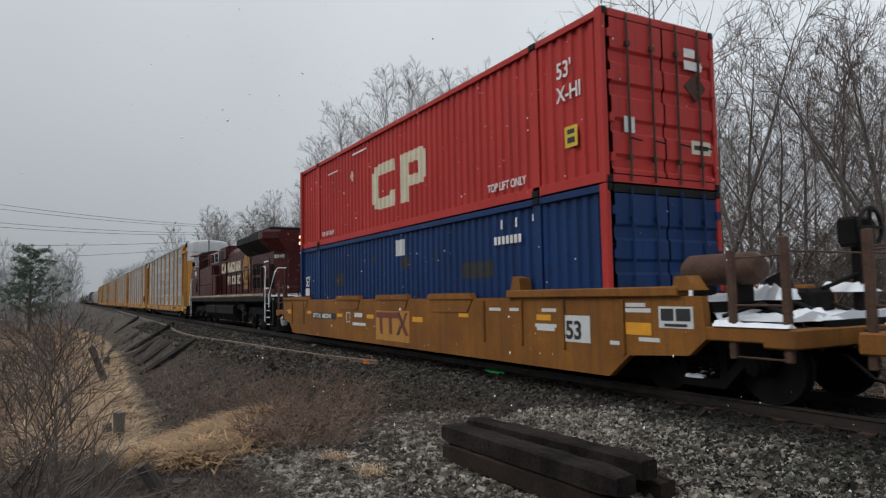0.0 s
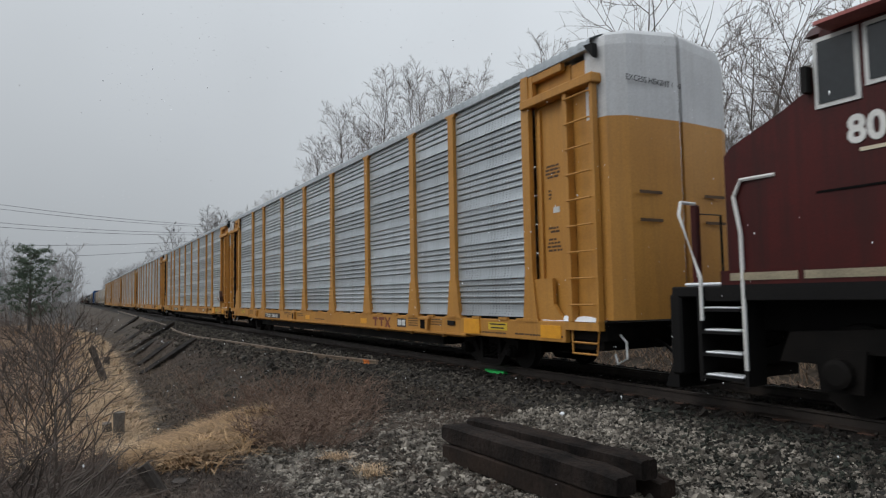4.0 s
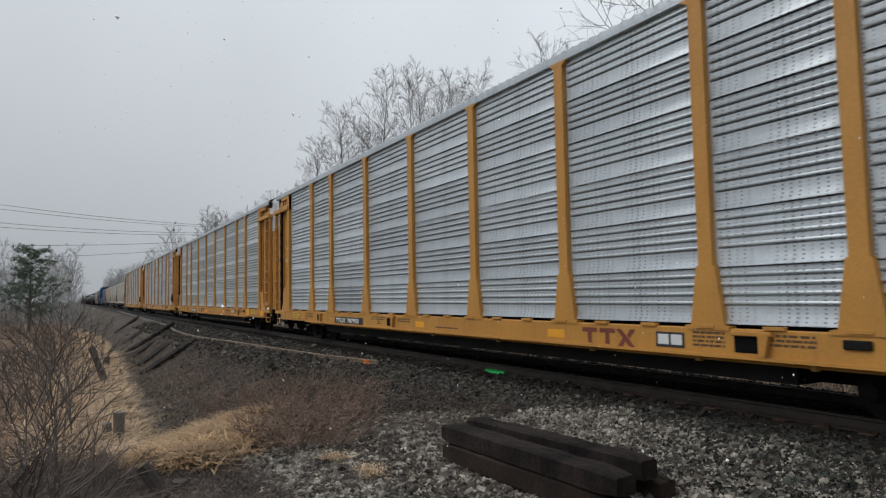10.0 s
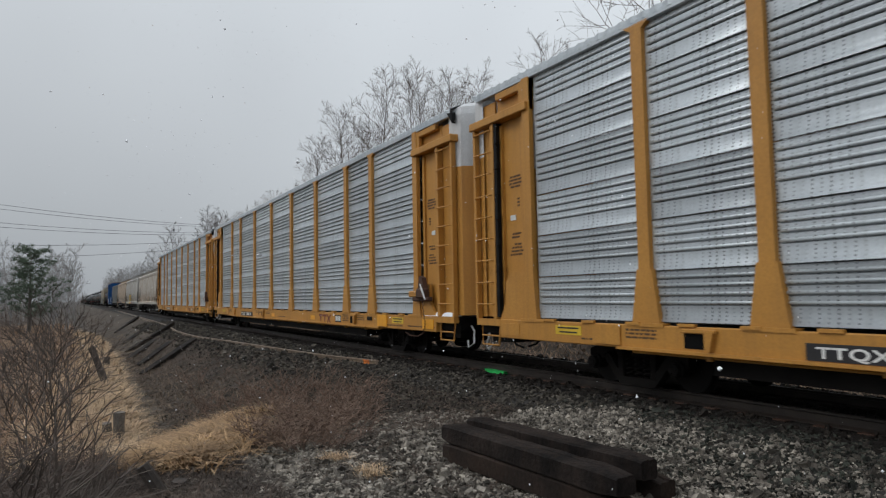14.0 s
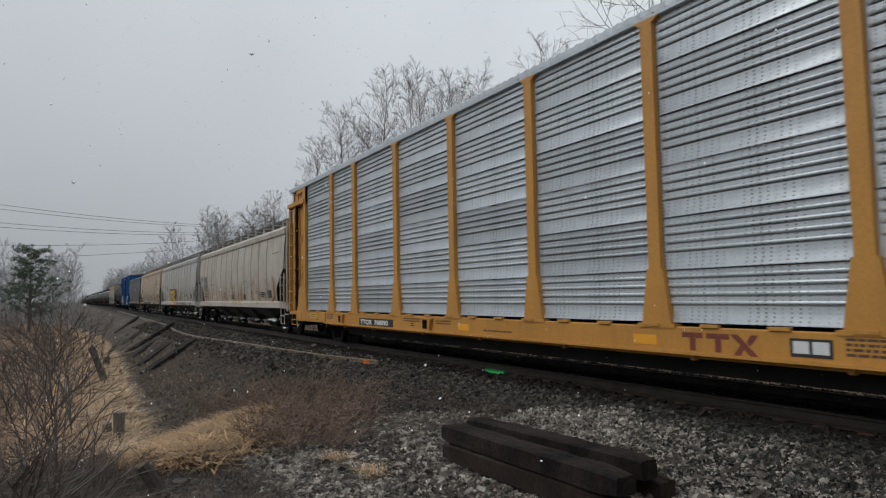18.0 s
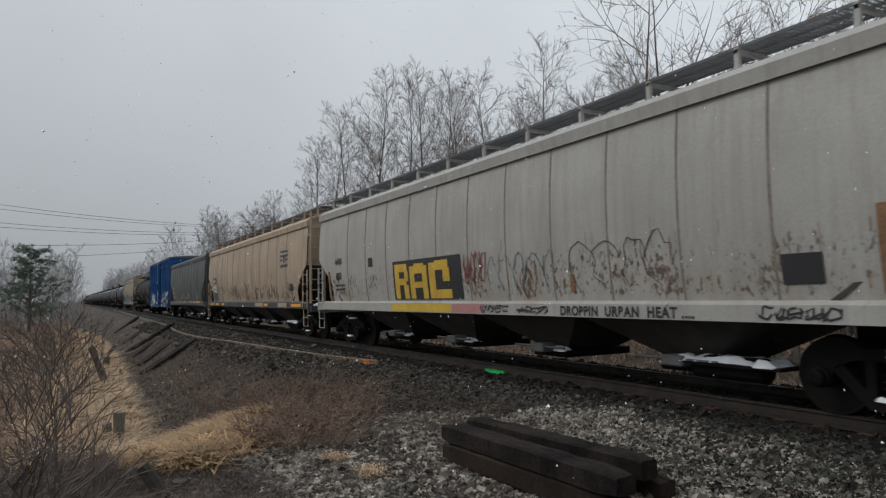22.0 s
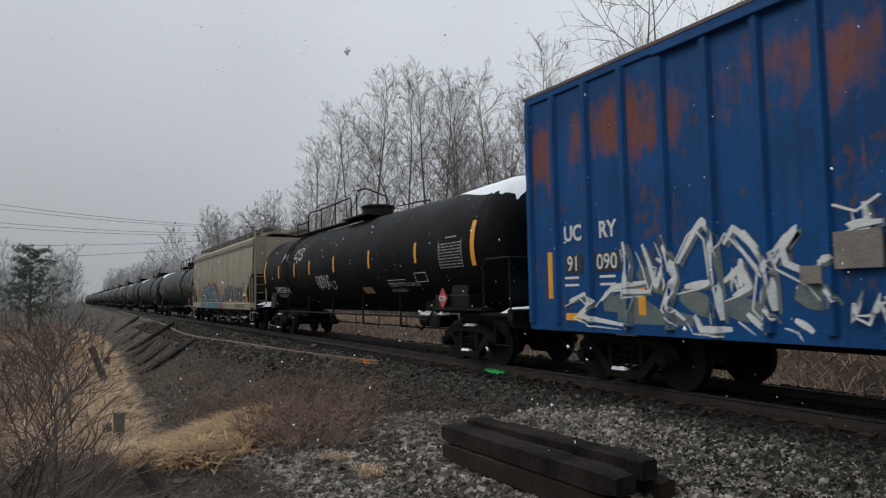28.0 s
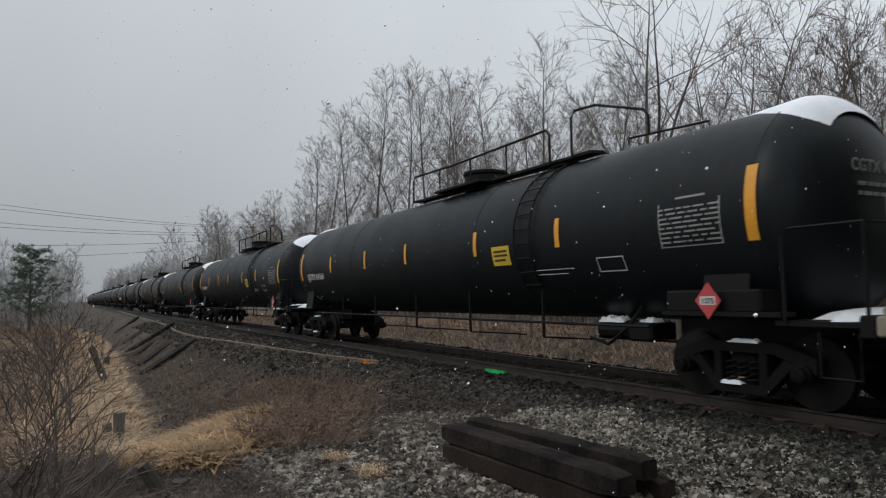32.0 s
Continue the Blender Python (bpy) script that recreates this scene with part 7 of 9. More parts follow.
def tank_wagon(label, u, half, tx, paint, front, style):
    """A pressure tank: barrel with domed heads, bonnet with platform and rails, jackets, saddles and end platforms."""
    car = thing("tank_wagon", label, "railway wagon", "tank wagons", pose(u, D, 0))
    R, cz = 1.5, 2.52
    s = Solid()
    s.smooth = True
    head = [(half + 0.72 * math.sin(a), R * math.cos(a) ** 0.8) for a in [radians(q) for q in (0, 12, 24, 36, 48, 60, 72, 82)]]
    prof = [(-x, r) for x, r in reversed(head)] + [(-half + 0.04, R), (half - 0.04, R)] + head
    s.lathe(prof, (0, 0, cz), "x", 72)
    part("barrel", s, paint, car)
    for x in (-half + 0.02, half - 0.02, -half * 0.45, half * 0.3):
        w = Solid()
        w.smooth = True
        w.lathe([(-0.03, R - 0.01), (-0.015, R + 0.008), (0.015, R + 0.008), (0.03, R - 0.01)], (x, 0, cz), "x", 44)
        part("weld_seam", w, paint, car)
    top = cz + R
    bx = 0.35 if style == 1 else 1.0
    bonnet = Solid()
    bonnet.smooth = True
    bonnet.lathe([(0, 0.52), (0.36, 0.52), (0.4, 0.56), (0.46, 0.56), (0.5, 0.4)], (bx, 0, top - 0.04), "z", 20)
    part("bonnet", bonnet, BLACK, car, "black round valve bonnet")
    pf = part("platform", Solid().box(bx - 1.0, bx + 1.1, -0.9, -0.62, top + 0.0, top + 0.05).box(bx - 1.0, bx + 1.1, 0.62, 0.9, top + 0.0, top + 0.05), BLACK, car)
    walk0, walk1 = (-6.4, 1.4) if style == 1 else (-1.7, 5.5)
    part("top_walkway", Solid().box(walk0, walk1, -0.62, -0.3, top + 0.0, top + 0.05), BLACK, car)
    for a, b, h in ((0.12, 2.5, 0.93), (-4.92, -0.37, 0.78), (-6.36, -5.0, 0.45)) if style == 1 else ((-1.61, 4.33, 0.68), (4.99, 6.9, 0.86)):
        r = Solid()
        low = 0.45 if h > 0.8 else h
        r.tube([(a, -0.66, top), (a, -0.66, top + h - 0.12), (a + 0.1, -0.66, top + h), (a + 0.35 * (b - a), -0.66, top + h - 0.04), (b - 0.1, -0.66, top + low), (b, -0.66, top + low - 0.12), (b, -0.66, top)], 0.026, 6)
        n = max(1, int((b - a) / 1.3))
        for i in range(1, n):
            x = a + (b - a) * i / n
            r.tube([(x, -0.66, top), (x, -0.66, top + (h if low == h else h - 0.06 - 0.3 * max(0, i / n - 0.35)))], 0.02, 5)
        if h > 0.8:
            r.tube([(a, 0.8, top), (a, 0.8, top + 0.5), (b, 0.8, top + 0.4), (b, 0.8, top)], 0.022, 6)
        part("handrail", r, BLACK, pf)
    ld = Solid()
    lx = -5.4 if style == 1 else 4.3
    for x in (lx, lx + 0.48):
        ld.tube([(x, -tank_side(cz + R * math.sin(a)) - 0.06, cz + R * math.sin(a)) for a in [radians(q) for q in range(-40, 85, 12)]], 0.022, 5)
    for q in range(-34, 80, 10):
        a = radians(q)
        ld.tube([(lx, -(R + 0.06) * math.cos(a), cz + (R + 0.06) * math.sin(a)), (lx + 0.48, -(R + 0.06) * math.cos(a), cz + (R + 0.06) * math.sin(a))], 0.014, 5)
    part("side_ladder", ld, BLACK, car)
    pieces("side_rail", Solid().tube([(-tx + 1.2, -1.45, 0.98), (tx - 1.2, -1.45, 0.98)], 0.025, 6).tube([(-tx + 1.2, 1.45, 0.98), (tx - 1.2, 1.45, 0.98)], 0.025, 6), BLACK, car)
    for i in range(5):
        x = -5 + 2.5 * i
        part("rail_hanger", shared("rail_hanger", lambda: Solid().box(-0.02, 0.02, -1.46, -1.42, 0.72, 1.55).tube([(0, -1.44, 0.72), (0, 0, 0.6)], 0.015, 4), BLACK), BLACK, car, at=(x, 0, 0))
    for k in (-1, 1):
        t = Matrix.Rotation(0 if k > 0 else math.pi, 4, "Z")
        st = part("stub_sill", Solid().box(tx - 1.6, half + 1.35, -0.35, 0.35, 0.72, 1.1, 0.02).prism([(-1.35, 1.1), (1.35, 1.1), (1.25, 1.75), (0.6, 1.2), (-0.6, 1.2), (-1.25, 1.75)], "x", tx - 0.35, tx + 0.35), BLACK, car, at=t)
        part("end_platform", Solid().box(half + 0.2, half + 1.35, -1.45, 1.45, 1.06, 1.12).box(half + 1.2, half + 1.38, -1.5, 1.5, 0.95, 1.2, 0.02).box(tx - 0.9, half + 0.3, -1.5, -1.2, 1.16, 1.22).box(tx - 0.9, tx + 0.6, -1.42, -0.9, 1.2, 1.5, 0.03), BLACK, st)
        part("platform_snow", snow_lump(half + 0.35, half + 1.36, -1.45, 1.4, 1.12, 0.14, 5 + k, 8, 10), SNOW, st, "white snow on the end platform")
        pieces("end_rail", Solid().tube([(half + 0.35, -1.48, 1.1), (half + 0.35, -1.48, 2.1), (half + 0.45, -1.48, 2.2), (half + 1.3, -1.48, 2.2), (half + 1.33, -1.4, 2.2), (half + 1.33, 1.4, 2.2), (half + 1.33, 1.48, 1.1)], 0.022, 6)
             .tube([(half + 1.3, -1.48, 1.1), (half + 1.3, -1.48, 2.2)], 0.022, 6), BLACK, st)
        part("stirrup", Solid().tube([(half + 0.75, -1.48, 1.0), (half + 0.75, -1.48, 0.5), (half + 1.2, -1.48, 0.5), (half + 1.2, -1.48, 1.0)], 0.02, 5), BLACK, st)
        truck(car, k * tx, 0.457, 0.89, snow=True)
    part("brake_gear", Solid().lathe([(-0.55, 0.1), (-0.5, 0.17), (0.5, 0.17), (0.55, 0.1)], (tx - 2.6, -0.55, 0.85), "x", 12).box(tx - 2.2, tx - 1.7, -0.9, -0.3, 0.7, 1.0, 0.04).tube([(tx - 3.2, -0.6, 0.72), (tx - 1.2, -0.6, 0.72)], 0.03, 5), BLACK, car)
    part("gear_snow", snow_lump(tx - 3.05, tx - 2.5, -0.75, -0.45, 0.99, 0.12, 9), SNOW, car)
    part("gear_snow", snow_lump(tx - 2.1, tx - 1.75, -0.8, -0.45, 0.99, 0.1, 19), SNOW, car)
    part("gear_pipe", Solid().tube([(tx - 3.3, -0.7, 0.7), (tx - 2.7, -0.85, 0.62), (tx - 2.2, -0.9, 0.9), (tx - 1.9, -0.8, 1.3)], 0.03, 6), BLACK, car)
    T = lambda z: tank_side(z) + 0.004
    marks = {1: (-6.22, -2.3, 0.18, 3.06, 5.97, -4.1), 2: (-5.98, -3.13, -0.48, 2.83, 5.51)}[style]
    for x in marks:
        wrap(car, "reflector", [(x - 0.06, x + 0.06, 2.28, 2.78)], AMBER if style == 2 or x > -5 else AMBER, T)
    for x in (-half + 0.15, half - 0.1):
        wrap(car, "reflector", [(x, x + 0.16, 2.1, 3.05)], AMBER, T)
    pl = []
    cut = random.Random(12)
    for row in range(8):
        x, z = half - 1.5, 2.16 + 0.066 * row
        while x < half - 0.5:
            w = cut.uniform(0.08, 0.3)
            pl.append((x, min(x + w, half - 0.48), z, z + 0.024))
            x += w + cut.uniform(0.02, 0.06)
    pl += [(half - 1.5, half - 1.48, 2.1, 2.72), (half - 0.48, half - 0.46, 2.1, 2.72), (half - 1.5, half - 0.48, 2.1, 2.115), (half - 1.2, half - 0.7, 2.76, 2.79)]
    wrap(car, "data_lines", pl, DIM, T, label="white stencilled data lines")
    wrap(car, "label_frame", [(half - 2.9, half - 2.3, 1.82, 1.835), (half - 2.9, half - 2.3, 2.035, 2.05), (half - 2.9, half - 2.885, 1.82, 2.05), (half - 2.315, half - 2.3, 1.82, 2.05), (half - 4.6, half - 3.5, 1.9, 1.915), (half - 4.6, half - 3.7, 1.82, 1.835)], PLATE, T)
    if style == 2:
        wrap(car, "notice", [(3.45, 4.05, 2.05, 2.42)], DECAL_YELLOW, T, label="yellow notice")
        wrap(car, "notice_line", [(3.52, 3.98, 2.3, 2.34), (3.52, 3.98, 2.22, 2.26), (3.52, 3.9, 2.13, 2.17)], INK, T, 0.009)
    else:
        wrap(car, "notice", [(2.1, 2.82, 1.58, 1.76)], RUST_STAIN, T)
    words(car, front, 0.23 if style == 1 else 0.2, PLATE, -half + (1.45 if style == 1 else 0.9), 1.7 if style == 1 else 2.1, T, 1.1, 0.006, name="number")
    # hazard placard by the front truck
    red = material("placard_red", (0.5, 0.06, 0.06), None, 4, 0.5)
    px, pz = (8.6, 1.36) if style == 2 else (7.35, 1.42)
    pc = part("placard", Solid().prism([(px - 0.2, pz), (px, pz - 0.24), (px + 0.2, pz), (px, pz + 0.24)], "y", -1.52, -1.5), red, car, "red diamond hazard placard")
    part("placard_field", Solid().box(px - 0.12, px + 0.12, -1.526, -1.519, pz - 0.055, pz + 0.055), PLATE, pc)
    letters("1075", 0.075, INK, pc, px - 0.1, -1.53, pz - 0.037, 1.0, 0.002)
    part("placard_holder", Solid().box(px - 0.03, px + 0.03, -1.5, -1.44, 1.1, pz + 0.2), BLACK, pc)
    # snow caps on the heads
    cap = Solid()
    cap.smooth = True
    rng = random.Random(3)
    for sx, reach in ((1, 2.9 if style == 1 else 1.1), (-1, 0.5))[:1 if style == 1 else 2]:
        rings = []
        n = 14
        for i in range(n + 1):
            x = half + 0.5 - (reach + 0.5) * i / n
            r = R if x <= half else R * math.cos(math.asin(min(1, (x - half) / 0.72))) ** 0.8
            w = radians(30 + 26 * math.sin(math.pi * min(1, (i + 0.6) / n) ** 0.6)) * (1 - 0.55 * i / n) * (0.85 if style == 1 else 0.75)
            th = 0.07 * (1 - i / n) + 0.006
            ring = []
            for j in range(13):
                a = -w + 2 * w * j / 12
                e = th * (1 - (abs(j - 6) / 6) ** 3) + 0.004
                ring.append((sx * x, (r + e) * math.sin(a), cz + (r + e) * math.cos(a)))
            rings.append(ring)
        cap.loft(rings, caps=False, closed=False)
    pieces("snow_cap", cap, SNOW, car, "snow lying on the rounded tank head")
    if style == 1:
        strokes(car, "sprayed_tag", [[(-5.9, 2.9), (-5.75, 3.25), (-5.6, 2.9)], [(-5.82, 3.05), (-5.66, 3.05)], [(-5.5, 2.88), (-5.48, 3.22), (-5.3, 3.15), (-5.46, 3.02)], [(-5.2, 2.9), (-5.16, 3.22)], [(-4.98, 3.2), (-5.16, 3.06), (-4.96, 2.92)],
                                     [(-4.3, 3.05), (-4.05, 3.3), (-4.0, 3.1), (-3.8, 3.35), (-3.75, 3.05)], [(-3.6, 3.3), (-3.3, 3.25), (-3.55, 3.1), (-3.25, 3.0), (-3.5, 2.85), (-3.7, 2.95)], [(-4.3, 2.95), (-3.9, 2.98), (-3.85, 2.75)]], 0.05, SPRAY_WHITE, T, 0.006)
        strokes(car, "sprayed_tag", tag_lines(rng, -1.7, 1.75, 1.3, 0.5, 6) + tag_lines(rng, -0.3, 1.7, 0.4, 0.35, 1), 0.02, PLATE, T)
        words(car, "LIQUEFIED PETROLEUM GAS", 0.1, DIM, 4.06, 1.74, T, 0.98, 0.0015, 1.08, name="content_words")
        words(car, "NON-ODORIZED", 0.085, DIM, 4.06, 1.6, T, 0.98, 0.001, 1.08, name="content_words")
        wrap(car, "side_lines", [(-7.2, -5.8, 1.6, 1.625), (-7.2, -6.0, 1.53, 1.55)], PLATE, T)
    turn = Matrix.Rotation(radians(90), 4, "Z") @ Matrix.Rotation(radians(90), 4, "X")
    letters(front, 0.16, DIM, car, 0, 0, 0, 1.05, 0.003, name="head_number").matrix_basis = Matrix.Translation((half + 0.735, -0.62, 2.92)) @ turn
    for i, q in enumerate((2.74, 2.62)):
        part("head_lines", text_rows([(-0.5, 0.35 - 0.1 * i)], 0, 0, 0.1, 0.05, i), DIM, car, at=Matrix.Translation((half + 0.735, 0, q)) @ Matrix.Rotation(radians(90), 4, "Z"))
    ends(car, half + 1.55)
    CARS.append(car)
    return car


def sprayed_hopper(u):
    P = lambda z: hopper_side(z) + 0.014
    rng = random.Random(9)
    c = covered_hopper("beige covered hopper wagon with large teal sprayed letters", u, 8.3, HOP_BEIGE, 10, 6.3, sill=(0.98, 1.3), bays=3)
    words(c, "NDYX", 0.28, INK, -6.43, 2.52, P, 0.92, 0.004)
    words(c, "516350", 0.28, INK, -6.38, 1.96, P, 0.88, 0.004)
    part("stencil", text_rows(((-6.25, -5.35), (-6.2, -5.45)), -1.59, 1.76, 0.12, 0.05, 4), INK, c)
    wrap(c, "reflector", [(-7.02, -6.88, 1.34, 2.05), (6.95, 7.1, 1.36, 2.1), (-3.9, -3.76, 1.4, 1.85), (1.0, 1.14, 1.42, 1.85), (-0.85, -0.7, 1.42, 1.95)], AMBER, P, 0.026)
    # tall jagged piece: dull red halo, teal body, dark and pale lines
    spikes = [(-5.15, 1.7), (-4.9, 1.75), (-4.75, 2.0), (-4.28, 2.36), (-4.1, 2.12), (-3.5, 2.18), (-3.2, 2.05), (-2.75, 2.3), (-2.2, 2.42), (-1.75, 2.16), (-1.2, 2.4), (-0.95, 2.22), (-0.3, 2.36), (0.0, 2.05), (0.35, 1.9), (0.7, 1.7), (1.1, 1.5), (1.8, 1.42)]
    halo, body = [], []
    for (a, za), (b, zb) in zip(spikes, spikes[1:]):
        n = 5
        for i in range(n):
            x, w = a + (b - a) * i / n, (b - a) / n
            z = za + (zb - za) * i / n
            halo.append((x, x + w, 1.32, z + 0.12 + 0.16 * math.sin(7 * x) ** 2 * math.sin(2.3 * x + 1) ** 2 + 0.05 * math.sin(23 * x)))
            body.append((x, x + w, 1.32, z - 0.06))
    wrap(c, "sprayed_halo", halo, SPRAY_RED, P, 0.006)
    wrap(c, "sprayed_body", body, SPRAY_TEAL, P, 0.010, "teal sprayed letters")
    wrap(c, "sprayed_sill", [(-4.9, 0.8, 1.0, 1.28)], SPRAY_TEAL, lambda z: 1.62, 0.006)
    wrap(c, "sprayed_sill", [(-5.2, -4.9, 1.0, 1.28), (0.8, 1.9, 1.0, 1.28)], SPRAY_RED, lambda z: 1.62, 0.006)
    ragged = random.Random(41)
    strokes(c, "halo_line", [[(x + t * (b - x), z + t * (e - z) + 0.1 + ragged.uniform(-0.04, 0.05)) for t in (0.05, 0.3, 0.55, 0.9)] for (x, z), (b, e) in zip(spikes, spikes[1:])], 0.03, SPRAY_YELLOW, P, 0.012)
    strokes(c, "dark_line", [[(x, z - 0.06) for x, z in spikes]], 0.07, INK, P, 0.012)
    bones = [[(-4.75, 1.36), (-4.3, 2.12), (-4.0, 1.9), (-3.75, 1.36)], [(-4.5, 1.7), (-3.9, 1.66)], [(-3.6, 2.0), (-2.95, 2.05)], [(-3.3, 2.0), (-3.35, 1.36)], [(-2.6, 2.15), (-2.55, 1.36)], [(-2.6, 2.2), (-2.1, 2.15), (-1.95, 1.92), (-2.45, 1.78), (-1.85, 1.66), (-1.8, 1.42), (-2.5, 1.36)],
             [(-0.85, 2.2), (-1.35, 2.1), (-1.5, 1.8), (-1.3, 1.45), (-0.75, 1.38)], [(-1.4, 1.8), (-0.9, 1.82)], [(-0.25, 2.1), (-0.35, 1.8), (0.0, 1.6), (-0.35, 1.36), (0.55, 1.4)], [(0.2, 1.85), (0.7, 1.5), (1.4, 1.4)]]
    strokes(c, "letter_edge", bones, 0.4, INK, P, 0.014)
    strokes(c, "letter_body", bones, 0.3, SPRAY_TEAL, P, 0.018, "teal letters edged in black")
    strokes(c, "pale_line", [[(x - 0.1, z + 0.05) for x, z in ln] for ln in bones], 0.028, SPRAY_WHITE, P, 0.021, taper=True)
    strokes(c, "red_dash", [[(x, z), (x + 0.12, z - 0.02)] for x, z in ((-4.2, 1.55), (-3.4, 1.6), (-2.5, 1.5), (-1.4, 1.5), (-0.3, 1.5), (0.3, 1.45), (-2.2, 2.05))], 0.035, SPRAY_RED, P, 0.021)
    glyphs = (((0.2, 0.0), (0.05, 0.15), (0.05, 0.42), (0.2, 0.56), (0.36, 0.42), (0.36, 0.15), (0.2, 0.0)), ((0.55, 0.56), (0.55, 0.14), (0.7, 0.0), (0.86, 0.14), (0.88, 0.56)), ((1.0, 0.54), (1.5, 0.56)), ((1.25, 0.54), (1.22, 0.0)),
              ((1.85, 0.44), (2.0, 0.56), (2.15, 0.42), (1.85, 0.04), (2.25, 0.0)), ((2.7, 0.56), (2.66, 0.0)), ((3.0, 0.56), (2.7, 0.26), (3.05, 0.0)), ((3.3, 0.56), (3.28, 0.0)), ((3.6, 0.56), (3.56, 0.03), (3.85, 0.02)), ((4.1, 0.56), (4.06, 0.03), (4.35, 0.02)), ((4.6, 0.58), (4.58, 0.2)), ((4.57, 0.06), (4.58, 0.0)))
    word = [[(2.05 + 0.88 * x, 1.48 + z) for x, z in g] for g in glyphs]
    strokes(c, "letter_halo", word, 0.34, SPRAY_RED, P, 0.006)
    strokes(c, "letter_outline", word, 0.25, INK, P, 0.011)
    strokes(c, "sprayed_letter", word, 0.15, SPRAY_TEAL, P, 0.016, "teal sprayed letters")
    strokes(c, "letter_shine", [[(x - 0.03, z + 0.03) for x, z in g] for g in word], 0.025, SPRAY_WHITE, P, 0.02, taper=True)
    wrap(c, "consolidated_plate", [(6.3, 6.85, 1.5, 1.82)], INK, P)
    wrap(c, "plate_field", [(6.34, 6.56, 1.6, 1.78), (6.6, 6.81, 1.6, 1.78)], PLATE, P, 0.01)
    wrap(c, "faded_marks", [(6.3, 6.9, 2.2, 2.24), (6.3, 6.9, 2.1, 2.13), (6.3, 6.8, 2.0, 2.03)], INK, P)
    strokes(c, "sill_tag", tag_lines(rng, 4.9, 1.02, 2.0, 0.24, 8), 0.03, INK, lambda z: 1.62)
    strokes(c, "sprayed_tag", tag_lines(rng, -7.7, 2.7, 0.5, 0.6, 2), 0.015, INK, P)
    side_marks(c, rng, -8.0, 8.0, hopper_side, n=30, z1=3.4, w=0.012)
    pieces("eave_line", Solid().box(-8.3, 8.3, -1.54, -1.5, 3.86, 3.9).box(-8.3, 8.3, -1.545, -1.5, 3.74, 3.77), SLOPE_DARK, c)


# ---- the train, from its front to its far end ----
well_wagon(WELL_U + 23.0)
well_wagon(WELL_U)
stacked_pair()
locomotive(-39.3)
for i, number in enumerate((708140, 708117, 707958, 707946, 708039, 708090)):
    autorack(number, -65.45 - 0.2 - 28.5 * i)
hoppers()
boxcar(-308.5)
tank_wagon("black pressure tank wagon, snow-capped, with white sprayed tags", -327.1, 8.65, 7.7, TANK_BLACK, "SHPX 224108", 1)
sprayed_hopper(-345.7)
first = tank_wagon("dark pressure tank wagon with amber reflectors and snow-capped head", -365.0, 9.3, 8.7, TANK_GREEN, "CGTX 64264", 2)
# the rest of the tank wagons repeat the two kinds
pattern = {}
for w, car, r in WHEELS:
    pattern.setdefault(car, []).append((w.name, r))
u = -365.0
for i in range(16):
    u -= 21.55
    twin = copy_thing(first, pose(u, D, 0))
    tagged(twin, "dark pressure tank wagon with walkway rails, further down the train")
    CARS.append(twin)


# ---- loose pieces in large numbers ----
def quick_mesh(name, verts, quads, mat, smooth_faces=False):
    me = bpy.data.meshes.new(name)
    me.vertices.add(len(verts))
    me.vertices.foreach_set("co", np.asarray(verts, dtype=np.float32).ravel())
    n = quads.shape[1]
    me.loops.add(quads.size)
    me.loops.foreach_set("vertex_index", quads.astype(np.int32).ravel())
    me.polygons.add(len(quads))
    me.polygons.foreach_set("loop_start", np.arange(0, quads.size, n, dtype=np.int32))
    me.update(calc_edges=True)
    me.validate()
    if smooth_faces:
        me.shade_smooth()
    else:
        me.shade_flat()
    me.materials.append(mat)
    return me


def stuff(name, me, label, category):
    return tagged(new(name, me), label, category, kind="stuff")


LAND = np.vectorize(land)
CUBE_V = np.array([(x, y, z) for x in (-1, 1) for y in (-1, 1) for z in (-1, 1)], float) * 0.5
CUBE_F = np.array([(0, 1, 3, 2), (4, 6, 7, 5), (0, 4, 5, 1), (2, 3, 7, 6), (0, 2, 6, 4), (1, 5, 7, 3)])


def stones(seed, n, box, size, keep, sink=0.3):
    """Crushed stones: uneven six-sided blocks strewn over the ground where keep(x, y) is true."""
    rg = np.random.default_rng(seed)
    x, y = rg.uniform(box[0], box[1], n), rg.uniform(box[2], box[3], n)
    k = keep(x, y, rg)
    x, y = x[k], y[k]
    n = len(x)
    s = size * rg.lognormal(0, 0.3, n)
    v = CUBE_V[None] * (1 + rg.uniform(-0.7, 0.3, (n, 8, 3)))
    v *= (s[:, None] * rg.uniform(0.55, 1.25, (n, 3)))[:, None, :]
    a, b = rg.uniform(0, 6.28, n), rg.uniform(-1.2, 1.2, n)
    ca, sa, cb, sb = np.cos(a), np.sin(a), np.cos(b), np.sin(b)
    vy, vz = v[..., 1] * cb[:, None] - v[..., 2] * sb[:, None], v[..., 1] * sb[:, None] + v[..., 2] * cb[:, None]
    vx, vy = v[..., 0] * ca[:, None] - vy * sa[:, None], v[..., 0] * sa[:, None] + vy * ca[:, None]
    z = LAND(x, y) + s * sink
    out = np.stack([vx + x[:, None], vy + y[:, None], vz + z[:, None]], -1).reshape(-1, 3)
    f = (np.arange(n)[:, None, None] * 8 + CUBE_F[None]).reshape(-1, 4)
    return out, f


